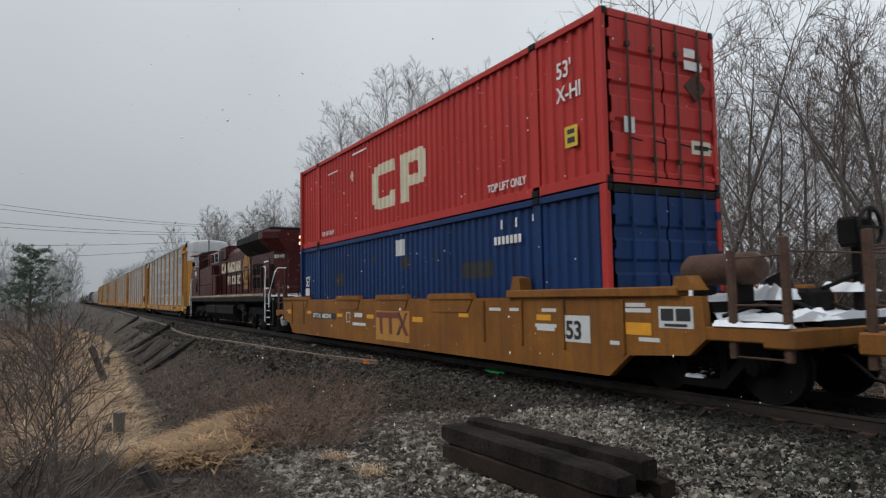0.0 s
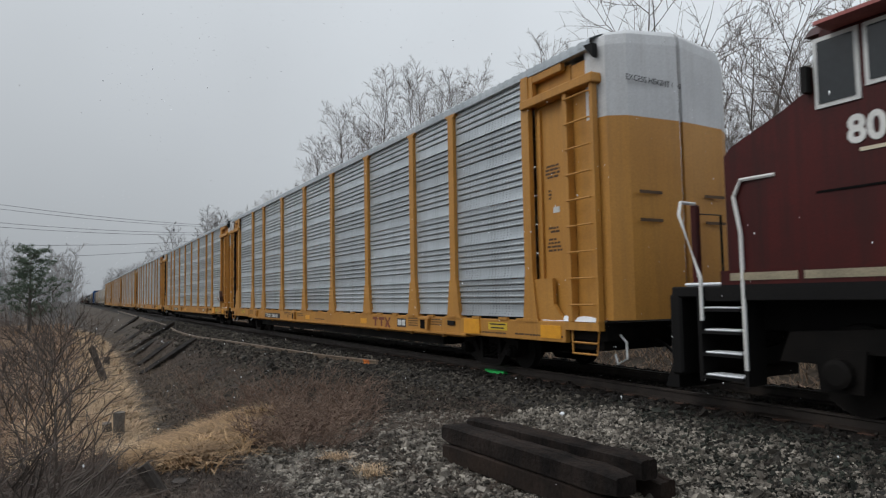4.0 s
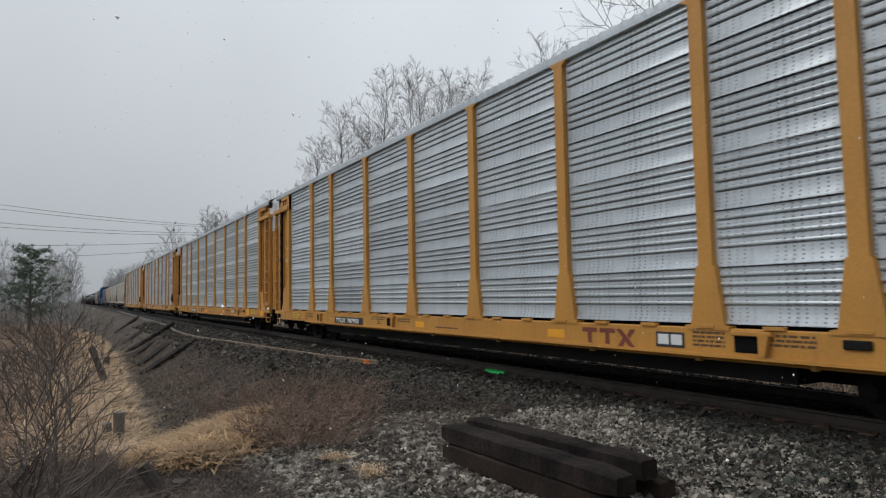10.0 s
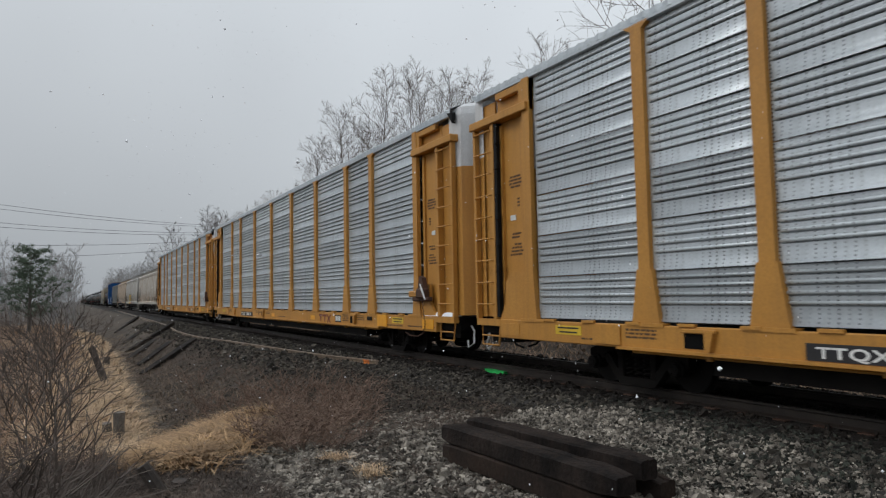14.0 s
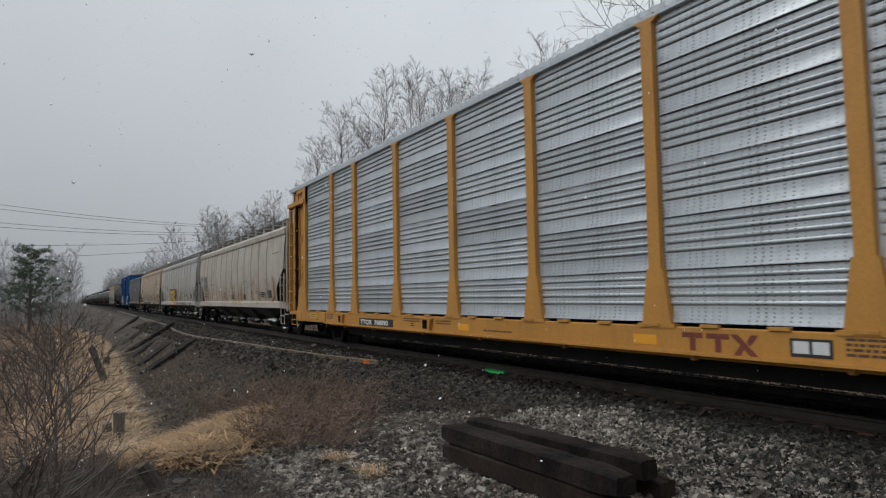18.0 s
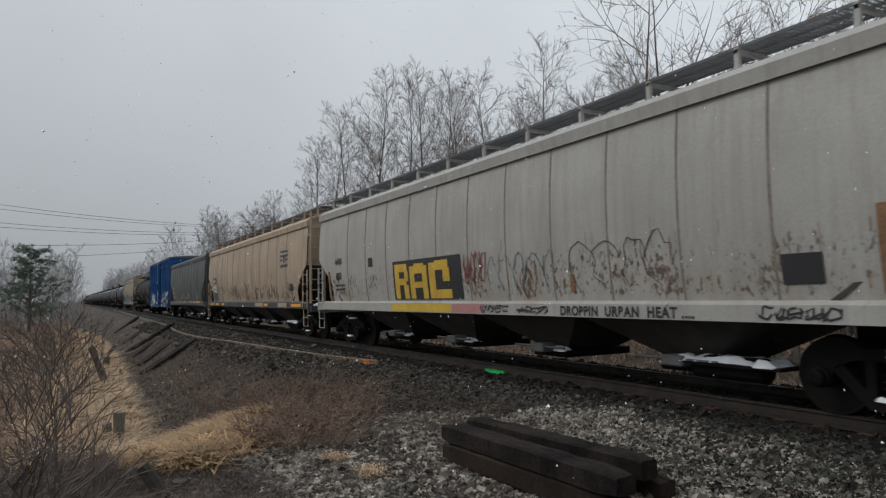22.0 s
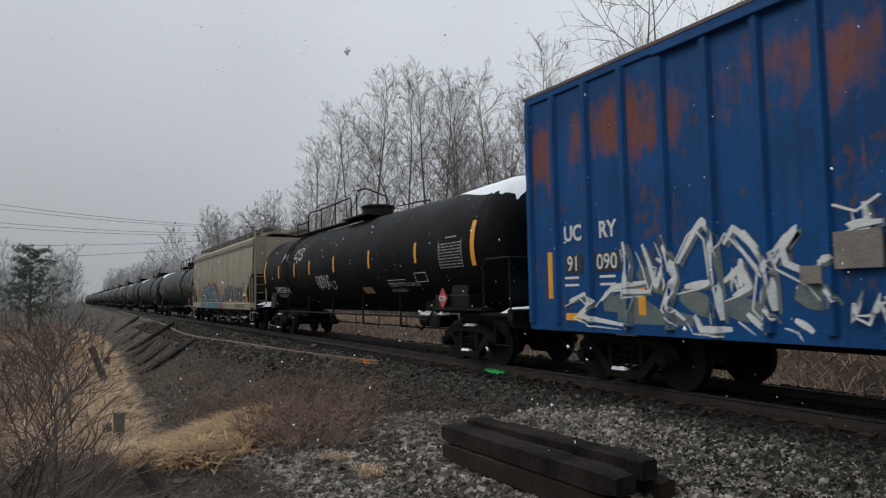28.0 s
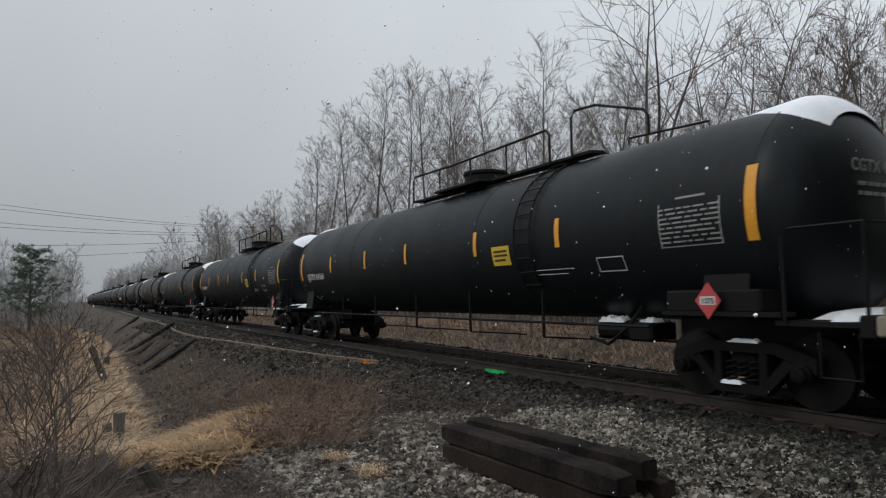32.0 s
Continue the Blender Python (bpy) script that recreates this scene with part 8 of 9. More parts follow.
STONE_DARK = material("dark_ballast_stone", (0.086, 0.076, 0.062), (0.015, 0.013, 0.011), 7, 0.85, 0, 60, 0.3, 0.3, island=0.8, spec=0.25)
STONE_GREEN = material("grey_green_ballast_stone", (0.038, 0.041, 0.033), (0.01, 0.011, 0.009), 6, 0.85, 0, 60, 0.3, 0.3, island=0.7, spec=0.25)
STONE_PALE = material("pale_gravel_stone", (0.29, 0.262, 0.222), (0.045, 0.038, 0.032), 5.0, 0.85, 0, 60, 0.3, 0.25, island=0.75, spec=0.25)
STONE_OILY = material("oily_ballast_stone", (0.021, 0.0165, 0.013), (0.008, 0.0066, 0.0055), 5, 0.8, 0, 60, 0.3, 0.3, island=0.6, spec=0.25)


def pale_zone(x, y):
    """How far a place lies in the pale, lightly snowed gravel round the tie pile (0 to 1)."""
    wave = 0.25 * np.sin(2.3 * x) + 0.18 * np.sin(5.1 * x + 1.0)
    top = np.interp(x, [-10.4, -9.8, -9.2, -8.4, -7.6, -6.2, -5.2, -4.2, -3.0], [4.2, 5.3, 5.9, 6.4, 6.75, 6.9, 6.8, 6.7, 6.6])
    inside = np.clip((top + wave * 0.6 - y) / 0.35 + 0.5, 0, 1) * np.clip((x + y * 0.62 + 7.75 + 0.3 * wave) / 0.5, 0, 1) * np.clip((x + 10.1) / 0.4, 0, 1)
    # trodden, earthy stretches between the pale drifts
    earthy = np.clip(1.2 - np.hypot((x + 7.9) / 1.5, (y - 3.5) / 0.42), 0, 1) + np.clip(1.2 - np.hypot((x + 5.6) / 1.6, (y - 3.1) / 0.45), 0, 1)
    return inside * (1 - 0.75 * np.clip(earthy, 0, 1)) * (1 - np.clip((x + 6.6) / 3.0, 0, 0.45))


def keep_pale(x, y, rg):
    return rg.uniform(0, 1, len(x)) < pale_zone(x, y)


def keep_dark(x, y, rg):
    reach = np.clip((y - 3.7 + 0.4 * np.sin(x * 0.9)) / 1.8, 0.04, 1)
    shoulder = rg.uniform(0, 1, len(x)) < np.maximum(reach, np.clip((x + y - 1 + 8.4) / 0.8, 0, 0.9))
    return shoulder & (rg.uniform(0, 1, len(x)) < np.clip((7.5 - y) / 0.5, 0.12, 1)) & (rg.uniform(0, 1, len(x)) > 0.95 * pale_zone(x, y))


def keep_oily(x, y, rg):
    return (rg.uniform(0, 1, len(x)) < np.clip((y - 6.75) / 0.6, 0, 1)) & (np.abs(y - D + 0.7535) > 0.1) & (np.abs(y - D - 0.7535) > 0.1)


def keep_mid(x, y, rg):
    return (rg.uniform(0, 1, len(x)) < np.clip((y - 4.1) / 1.2, 0.02, 1)) & (y < 7.3)


def keep_green(x, y, rg):
    return (rg.uniform(0, 1, len(x)) > pale_zone(x, y)) & (rg.uniform(0, 1, len(x)) < np.clip((x + 8.4) / 1.5, 0, 1) * np.clip((7.7 - y) / 0.5, 0, 1))


stuff("pale_gravel", quick_mesh("pale_gravel", *stones(1, 100000, (-10.2, -1.5, 0.9, 7.1), 0.0295, keep_pale, 0.4), STONE_PALE), "pale grey crushed gravel dusted with snow", "gravel")
stuff("gravel_pad", quick_mesh("gravel_pad", *stones(9, 16000, (-9, 6, -6, 7.4), 0.055, lambda x, y, rg: ((x > -1.4) | (y < 0.9)) & (x + y > -6.4) & (rg.uniform(0, 1, len(x)) < 1.15 - np.hypot(x + 1, y - 2) / 8)), STONE_DARK), "trodden grey gravel round the place of the camera", "gravel")
stuff("green_ballast", quick_mesh("green_ballast", *stones(2, 20000, (-8.4, 0.5, 5.4, 7.8), 0.034, keep_green), STONE_GREEN), "grey-green crushed ballast stones by the track", "ballast")
stuff("dark_ballast", quick_mesh("dark_ballast", *stones(3, 66000, (-17, -1.5, 1.2, 7.8), 0.036, keep_dark), STONE_DARK), "dark crushed ballast stones on the track shoulder", "ballast")
stuff("distant_ballast", quick_mesh("distant_ballast", *stones(4, 19000, (-56, -16, 3.4, 7.4), 0.065, keep_mid), STONE_DARK), "dark ballast stones along the track", "ballast")
stuff("track_ballast", quick_mesh("track_ballast", *stones(5, 22000, (-32, 1, 6.7, 11.4), 0.05, keep_oily), STONE_OILY), "oily dark ballast stones round the rails", "ballast")


# ---- ties under the rails ----
def tie_solid(l=2.6, w=0.23, h=0.18):
    return Solid().box(-w / 2, w / 2, -l / 2, l / 2, -h, 0, 0.012)


tie_mesh = tie_solid().mesh("railway_tie", TIE)
rg = random.Random(5)
for i in range(110):
    ob = new("railway_tie", tie_mesh)
    ob.matrix_basis = pose(3 - i * 0.53, D + rg.uniform(-0.04, 0.04), -0.168 - 0.012 * rg.random(), 0, 0, rg.uniform(-1.2, 1.2))
    tagged(ob, "dark creosoted wooden tie bedded in ballast", "railway tie", "ties under the track")
plate_mesh = Solid().box(-0.09, 0.09, -0.18, 0.18, 0, 0.018, 0.004).mesh("tie_plate", RUST)
for i in range(40):
    ob = new("tie_plate", plate_mesh)
    ob.matrix_basis = pose(3 - i * 0.53, D - 0.7535, -0.185 + 0.012)
    tagged(ob, "rusty steel plate spiked under the rail", "tie plate", "tie plates")
# sprayed green mark and a scrap lying by the rail
GREEN = material("bright_green_plastic", (0.02, 0.42, 0.09), (0.015, 0.34, 0.07), 6, 0.5)
single("green_marker", Solid().prism([(-12.45, 7.93), (-12.2, 7.84), (-11.85, 7.82), (-11.62, 7.86), (-11.66, 7.98), (-12.3, 8.0)], "z", -0.17, -0.115), GREEN, "bright green painted tie end beside the rail", "marker")
single("green_mark", Solid().box(-10.45, -10.1, 8.35, 8.46, -0.19, -0.15, 0.01), material("faded_green_paint", (0.01, 0.12, 0.05), None, 5, 0.6), "faded green mark between the rails", "marker")


# ---- pile of old ties in the gravel ----
WORN_TIE = material("weathered_tie", (0.026, 0.02, 0.0175), (0.008, 0.0068, 0.0064), 2.5, 0.75, 0, 22, 0.6, 0.45, streak=0.3, dirt=(0.05, 0.034, 0.026), depth=0.03, spec=0.1)
BROWN_TIE = material("brown_tie_side", (0.028, 0.018, 0.013), (0.015, 0.0105, 0.0085), 2.5, 0.8, 0, 22, 0.5, 0.4, depth=0.02, spec=0.2)


def worn_tie(seed, l, w, h, mat, label, m):
    """A squared timber with adzed, slightly hollow faces and splits along the grain."""
    r = random.Random(seed)
    s = Solid()
    rings = []
    n = 16
    for i in range(n + 1):
        x = -l / 2 + l * i / n
        j = [r.uniform(-0.008, 0.008) for _ in range(8)]
        e = 0.02 if i in (0, n) else 0.0
        a, b = w / 2 - e, h / 2 - e
        rings.append([(x, -a + j[0], -b + 0.015), (x, -a + 0.02, -b + j[1]), (x, a - 0.02, -b), (x, a + j[2], -b + 0.02), (x, a + j[3], b - 0.02), (x, a - 0.025, b + j[4]), (x, 0.02, b + j[5]),
                      (x, 0.005, b - 0.012), (x, -0.01, b + j[6]), (x, -a + 0.02, b + j[7]), (x, -a, b - 0.02)])
    s.loft(rings)
    return single("railway_tie", s, mat, label, "railway tie", "pile of old ties", at=m)


def along(x0, y0, x1, y1, z, side, w, h, l=2.6):
    """A pose for a tie whose near upper edge runs between two places."""
    a = math.atan2(y1 - y0, x1 - x0)
    mx, my = (x0 + x1) / 2, (y0 + y1) / 2
    return pose(mx - math.sin(a) * side * w / 2, my + math.cos(a) * side * w / 2, z - h / 2, 0, 0, math.degrees(a))


worn_tie(1, 2.8, 0.27, 0.2, WORN_TIE, "black weathered old railway tie on top of a pile", along(-7.06, 3.85, -4.24, 3.95, -0.02, 1, 0.27, 0.2))
worn_tie(2, 2.7, 0.25, 0.22, WORN_TIE, "black weathered old railway tie on top of a pile", along(-7.2, 4.3, -4.56, 4.52, -0.02, 1, 0.25, 0.22))
worn_tie(3, 2.72, 0.25, 0.21, BROWN_TIE, "brown old railway tie lying in the gravel", along(-6.97, 3.83, -4.3, 3.98, -0.225, 1, 0.25, 0.21))
worn_tie(4, 2.6, 0.25, 0.2, BROWN_TIE, "brown old railway tie lying in the gravel", along(-7.15, 4.5, -4.47, 4.74, -0.235, 1, 0.25, 0.2))
for x, y, r in ((-6.42, 3.55, 0.1), (-5.75, 3.6, 0.09), (-4.55, 3.72, 0.06), (-4.25, 4.9, 0.09)):
    v, f = stones(int(-x * 100), 1, (x, x + 0.01, y, y + 0.01), r * 1.6, lambda x, y, g: x < 99)
    tagged(new("stone", quick_mesh("stone", v, f, STONE_PALE)), "rough grey stone beside the old ties", "stone", "loose stones")

# ---- loose rail left along the shoulder, its end painted orange ----
way_pts = [(-15.5, 6.72), (-18.0, 6.3), (-21.7, 5.76), (-26.6, 5.27), (-31, 4.98), (-34.5, 4.9), (-38.6, 5.0), (-46, 5.35), (-56.5, 5.75), (-86, 6.25), (-120, 6.8)]


def bent_rail(pts, lift=0.0):
    s = Solid()
    rings = []
    for x, y in pts:
        z = land(x, y) + 0.13 + lift
        rings.append([(x, y + a, z + b) for a, b in rail_profile(0.0)])
    return s.loft(rings)


ORANGE = material("orange_paint", (0.75, 0.2, 0.03), None, 6, 0.5)
LOOSE = material("rusty_loose_rail", (0.25, 0.19, 0.14), (0.14, 0.1, 0.07), 3, 0.5, 0.2, 40, 0.2, 0.25)
loose = single("loose_rail", bent_rail(way_pts), LOOSE, "rusty loose rail lying along the shoulder, one end painted orange", "rail")
tip = Solid()
rings = []
for t in (0.35, 0.62):
    x, y = -15.5 - t, 6.72 - t * 0.168
    rings.append([(x, y + a * 1.06, land(x, y) + 0.1335 + b) for a, b in rail_profile(0.0)])
part("painted_end", tip.loft(rings), ORANGE, loose, "bright orange paint")

# ---- old ties dumped on the slope ----
dumped = ((-40.5, 2.75, -42.0, 5.3, 0.28), (-27.6, 2.4, -30.4, 4.7, 0.06), (-31.5, 2.6, -35.0, 4.3, -0.1), (-35.6, 2.5, -39.6, 4.1, -0.1), (-47, 3.0, -50.6, 5.0, 0.05), (-61, 3.3, -64, 5.2, 0.2))
for i, (x0, y0, x1, y1, lift) in enumerate(dumped):
    a, b = Vector((x0, y0, land(x0, y0) - 0.03)), Vector((x1, y1, land(x1, y1) + 0.06 + lift))
    d = (b - a).normalized()
    side = Vector((0, 0, 1)).cross(d).normalized()
    m = Matrix((d, side, d.cross(side))).transposed().to_4x4()
    worn_tie(20 + i, (b - a).length, 0.25, 0.21, TIE, "old dark tie dumped on the track slope", Matrix.Translation((a + b) / 2) @ m)


# ---- posts of an old fence in the ditch ----
GREYWOOD = material("grey_weathered_wood", (0.16, 0.14, 0.12), (0.09, 0.08, 0.07), 4, 0.9, 0, 25, 0.5, 0.35, depth=0.02)


def stake(x, y, r, h, tilt_x, tilt_y, label, mat):
    s = Solid()
    rr = random.Random(int(x * 10))
    rings = []
    for i in range(6):
        z = -0.3 + (h + 0.3) * i / 5
        rings.append([((r + rr.uniform(-0.012, 0.012)) * math.cos(a), (r + rr.uniform(-0.012, 0.012)) * math.sin(a), z) for a in [k * math.pi / 4 for k in range(8)]])
    single("fence_post", s.loft(rings), mat, label, "fence post", "old fence posts", at=pose(x, y, land(x, y), tilt_x, tilt_y))


DARKWOOD = material("dark_rotten_wood", (0.06, 0.048, 0.04), (0.03, 0.025, 0.022), 4, 0.9, 0, 25, 0.5, 0.35, depth=0.02)
stake(-23.6, 1.07, 0.1, 1.35, 20, -6, "leaning dark wooden post in dry grass", DARKWOOD)
stake(-29.5, 1.3, 0.11, 0.5, 0, 4, "short dark wooden post in dry grass", DARKWOOD)
stake(-13.9, 0.83, 0.1, 0.62, 0, 3, "split grey wooden post in dry grass", GREYWOOD)
stake(-14.1, 0.66, 0.08, 0.4, 4, 8, "split grey wooden post in dry grass", GREYWOOD)
stake(-7.35, 0.84, 0.06, 0.36, 30, -10, "leaning dark stump at the gravel's edge", DARKWOOD)
stake(-7.5, 1.02, 0.07, 0.1, 0, 10, "low dark stump at the gravel's edge", DARKWOOD)


# ---- plants ----
def sticks(segs, sides):
    """Tapered sticks from rows of (start, end, start radius, end radius)."""
    s = np.array(segs, float)
    p, q, r0, r1 = s[:, 0:3], s[:, 3:6], s[:, 6], s[:, 7]
    d = q - p
    d /= np.maximum(np.linalg.norm(d, axis=1, keepdims=True), 1e-6)
    ref = np.where(np.abs(d[:, 2:3]) < 0.9, np.array([[0, 0, 1.0]]), np.array([[1.0, 0, 0]]))
    a = np.cross(d, ref)
    a /= np.linalg.norm(a, axis=1, keepdims=True)
    b = np.cross(d, a)
    ang = np.arange(sides) * 2 * math.pi / sides
    ring = a[:, None, :] * np.cos(ang)[None, :, None] + b[:, None, :] * np.sin(ang)[None, :, None]
    v = np.concatenate([p[:, None, :] + ring * r0[:, None, None], q[:, None, :] + ring * r1[:, None, None]], 1)
    j = np.arange(sides)
    f = np.stack([j, (j + 1) % sides, (j + 1) % sides + sides, j + sides], 1)
    n = len(s)
    return v.reshape(-1, 3), (np.arange(n)[:, None, None] * 2 * sides + f[None]).reshape(-1, 4)


def joined(*meshes):
    vs, fs, o = [], [], 0
    for v, f in meshes:
        vs.append(v)
        fs.append(f + o)
        o += len(v)
    return np.concatenate(vs), np.concatenate(fs)


def limb(rng, start, way, length, r, n, wobble, lift, out):
    """One bending limb; its segments go to out. Returns its points."""
    pts = [Vector(start)]
    d = Vector(way).normalized()
    for i in range(n):
        d = (d + Vector((rng.uniform(-1, 1), rng.uniform(-1, 1), rng.uniform(-1, 1) + lift)) * wobble).normalized()
        pts.append(pts[-1] + d * length / n)
        out.append((*pts[-2], *pts[-1], r * (1 - i / n) + 0.003, r * (1 - (i + 1) / n) + 0.003))
    return pts, d


def bare_tree(seed, h, r, first=0.3, limbs=22, branches=7, twigs=6, spread=0.7, lean=0.0, fork=0, length=0.34, twig_r=0.009, limb_r=0.012):
    """Trunk segments and crown segments of a leafless tree: upswept limbs, each order of branches keeping near its parent's way."""
    rng = random.Random(seed)
    trunk, big, small = [], [], []

    def shoot(pts, u):
        k = min(u, 0.999) * (len(pts) - 1)
        a, b = pts[int(k)], pts[int(k) + 1]
        return a.lerp(b, k % 1), (b - a).normalized()

    def aside(d, wide, up):
        v = Vector((rng.gauss(0, 1), rng.gauss(0, 1), rng.gauss(0, 1)))
        v = (v - d * v.dot(d)).normalized()
        return d + v * wide + Vector((0, 0, up))
    stems = [limb(rng, (0, 0, -0.3), (lean, rng.uniform(-0.05, 0.05), 1), h, r, 14, 0.045, 0.0, trunk)[0]]
    for k in range(fork):
        base = stems[0][4 + k]
        a = rng.uniform(0, 6.28)
        stems.append(limb(rng, base, (0.5 * math.cos(a), 0.5 * math.sin(a), 1), h * 0.68, r * 0.6, 10, 0.06, 0.1, trunk)[0])
    for s_i, stem in enumerate(stems):
        for i in range(limbs if s_i == 0 else limbs // 2):
            t = (first if s_i == 0 else 0.25) + (1 - first) * 0.97 * ((i + rng.random()) / limbs if s_i == 0 else rng.random() * 0.75)
            p, d = shoot(stem, t)
            a = i * 2.4 + rng.uniform(-0.5, 0.5)
            # longest a third of the way up the crown, short at the tip
            c = (t - first) / (1 - first)
            shape = 0.35 + 0.65 * math.sin(math.pi * min(1.0, max(0.0, 0.12 + 0.88 * c)) ** 0.7)
            l = h * length * shape * rng.uniform(0.7, 1.1) * (1 - 0.25 * c) + 0.3
            pts, _ = limb(rng, p, (spread * math.cos(a), spread * math.sin(a), rng.uniform(0.55, 0.95)), l, limb_r + 0.2 * r * (1.1 - t), 6, 0.12, 0.3, big)
            for b in range(branches):
                u = 0.12 + 0.86 * (b + rng.random()) / branches
                q, d = shoot(pts, u)
                bl = l * 0.42 * (1.15 - u) * rng.uniform(0.7, 1.2) + 0.35
                bp, _ = limb(rng, q, aside(d, rng.uniform(0.7, 1.3), 0.1), bl, limb_r * 0.45 + twig_r, 3, 0.12, 0.3, small)
                for w in range(twigs):
                    z, e = shoot(bp, rng.uniform(0.15, 1.0))
                    limb(rng, z, aside(e, rng.uniform(0.6, 1.2), 0.12), bl * rng.uniform(0.3, 0.6), twig_r, 2, 0.14, 0.25, small)
    return trunk, big, small


BARK = material("grey_brown_bark", (0.115, 0.1, 0.088), (0.065, 0.057, 0.051), 3, 0.9, 0, 22, 0.5, 0.3, depth=0.02)
TWIG = material("grey_brown_twigs", (0.15, 0.125, 0.108), (0.09, 0.075, 0.066), 1.5, 0.9, 0, 20, 0.2, 0.25)
GREY_TWIG = material("grey_bush_stems", (0.115, 0.09, 0.074), (0.045, 0.036, 0.031), 1.2, 0.9, 0, 20, 0.2, 0.35)
RED_TWIG = material("reddish_brown_stems", (0.13, 0.09, 0.07), (0.07, 0.05, 0.041), 1.5, 0.9, 0, 20, 0.2, 0.3)
# for far trees only: the grey veil of distant haze is put into this colour
HAZE_TWIG = material("haze_grey_twigs", (0.27, 0.26, 0.255), (0.2, 0.195, 0.19), 0.3, 0.9, 0, 10, 0.2, 0.2)


def tree_thing(name, label, category, group, segs, m, bark=BARK, twig=TWIG):
    t = thing(name, label, category, group, m)
    trunk, big, small = segs
    part("trunk", quick_mesh("trunk", *sticks(trunk, 7), bark, True), bark, t)
    part("crown", quick_mesh("crown", *joined(sticks(big, 4), sticks(small, 3)), twig), twig, t, "fine leafless branches")
    return t


POPLAR = "tall leafless poplar with upswept fine branches beyond the track"
kinds = [tree_thing("bare_tree", POPLAR, "tree", "leafless trees beyond the track", bare_tree(40 + i, 17, 0.15, (0.16, 0.3, 0.22, 0.12, 0.26)[i], (34, 28, 30, 34, 26)[i], 8, 6, (0.72, 0.62, 0.8, 0.68, 0.7)[i], 0, (0, 0, 1, 1, 0)[i], (0.3, 0.27, 0.32, 0.29, 0.33)[i], 0.006, 0.01), pose(*q)) for i, q in
         enumerate(((-55.6, 24, -0.3), (-45.3, 24, -0.3), (-37.5, 25, -0.3), (-30.5, 24, -0.3), (-64.4, 25, -0.3)))]
for k, h in zip(kinds, (22.3, 19.4, 17.7, 16.4, 21.9)):
    k.scale = (h / 17 * 0.92, h / 17 * 0.92, h / 17)
rng = random.Random(21)


def plant(src, x, y, h, tall=17.0):
    k = h / tall
    c = copy_thing(src, pose(x, y, land(x, y) - 0.1, 0, 0, rng.uniform(0, 360)))
    c.scale = (k * rng.uniform(0.85, 1.1), k * rng.uniform(0.85, 1.1), k)
    return c


for i, (x, y, h) in enumerate(((-100, 26, 17.5), (-79.3, 26, 21.0), (-72, 25, 20.5), (-51.8, 25, 20.8), (-48.5, 27, 19.5), (-41.8, 24, 18), (-34.5, 26, 14.5), (-27.8, 26, 15), (-24.5, 25, 13),
                               (-17.6, 24, 12.6), (-16.7, 26, 11.5), (-12.6, 22, 10.3), (-11.2, 22, 10.6), (-14.5, 21, 9.5), (-137, 26, 18.6), (-145, 27, 17.7), (-128, 28, 15))):
    plant(kinds[i % 5], x, y, h)
# the wood behind: thinner towards the far left, thick to the right
for i in range(28):
    x = -8 - 50 * rng.random() ** 1.6
    y = rng.uniform(25, 44)
    plant(kinds[i % 5], x, y, rng.uniform(0.62, 0.85) * (9 + 0.2 * abs(x)) * (y / 25) ** 0.4)
for i in range(16):
    plant(kinds[i % 5], rng.uniform(-12, 12), rng.uniform(19, 30), rng.uniform(8, 11))
for i in range(20):
    x = rng.uniform(-125, -70)
    plant(kinds[i % 5], x, rng.uniform(25, 36), rng.uniform(12, 17))

# a big forked tree and a leaning one that stand nearer the track
tree_thing("bare_tree", "large leafless forked tree standing above the wood", "tree", "leafless trees beyond the track",
           bare_tree(81, 13.5, 0.14, 0.5, 9, 7, 6, 1.15, 0.0, 2, 0.5, 0.006, 0.01), pose(-17.0, 18, -0.2))
tree_thing("bare_tree", "leafless tree leaning strongly to one side", "tree", "leafless trees beyond the track",
           bare_tree(78, 12.5, 0.12, 0.4, 10, 6, 6, 0.6, 0.42, 1, 0.34, 0.006, 0.009), pose(-15.6, 18.6, -0.2, 0, 0, 20))
tree_thing("bare_tree", "dark leafless tree at the edge of the wood", "tree", "leafless trees beyond the track",
           bare_tree(79, 8.2, 0.1, 0.25, 15, 5, 5, 0.38, 0.0, 2, 0.34, 0.005, 0.007), pose(-8.4, 16.5, -0.2))


# ---- woods far along the line, too many to count ----
def wood(seed, n, xr, yr, hr):
    g = random.Random(seed)
    src = [bare_tree(90 + i, 12, 0.12, 0.1, 17, 5, 2, 0.6, 0, 0, 0.36, 0.028, 0.02) for i in range(3)]
    base = [joined(sticks(t, 4), sticks(b, 3), sticks(s, 3)) for t, b, s in src]
    out = []
    for i in range(n):
        v, f = base[i % 3]
        x, y, h = g.uniform(*xr), g.uniform(*yr), g.uniform(*hr) / 12
        a = g.uniform(0, 6.28)
        c, s = math.cos(a) * h, math.sin(a) * h
        out.append((np.stack([v[:, 0] * c - v[:, 1] * s + x, v[:, 0] * s + v[:, 1] * c + y, v[:, 2] * h + land(x, y)], 1), f))
    return joined(*out)


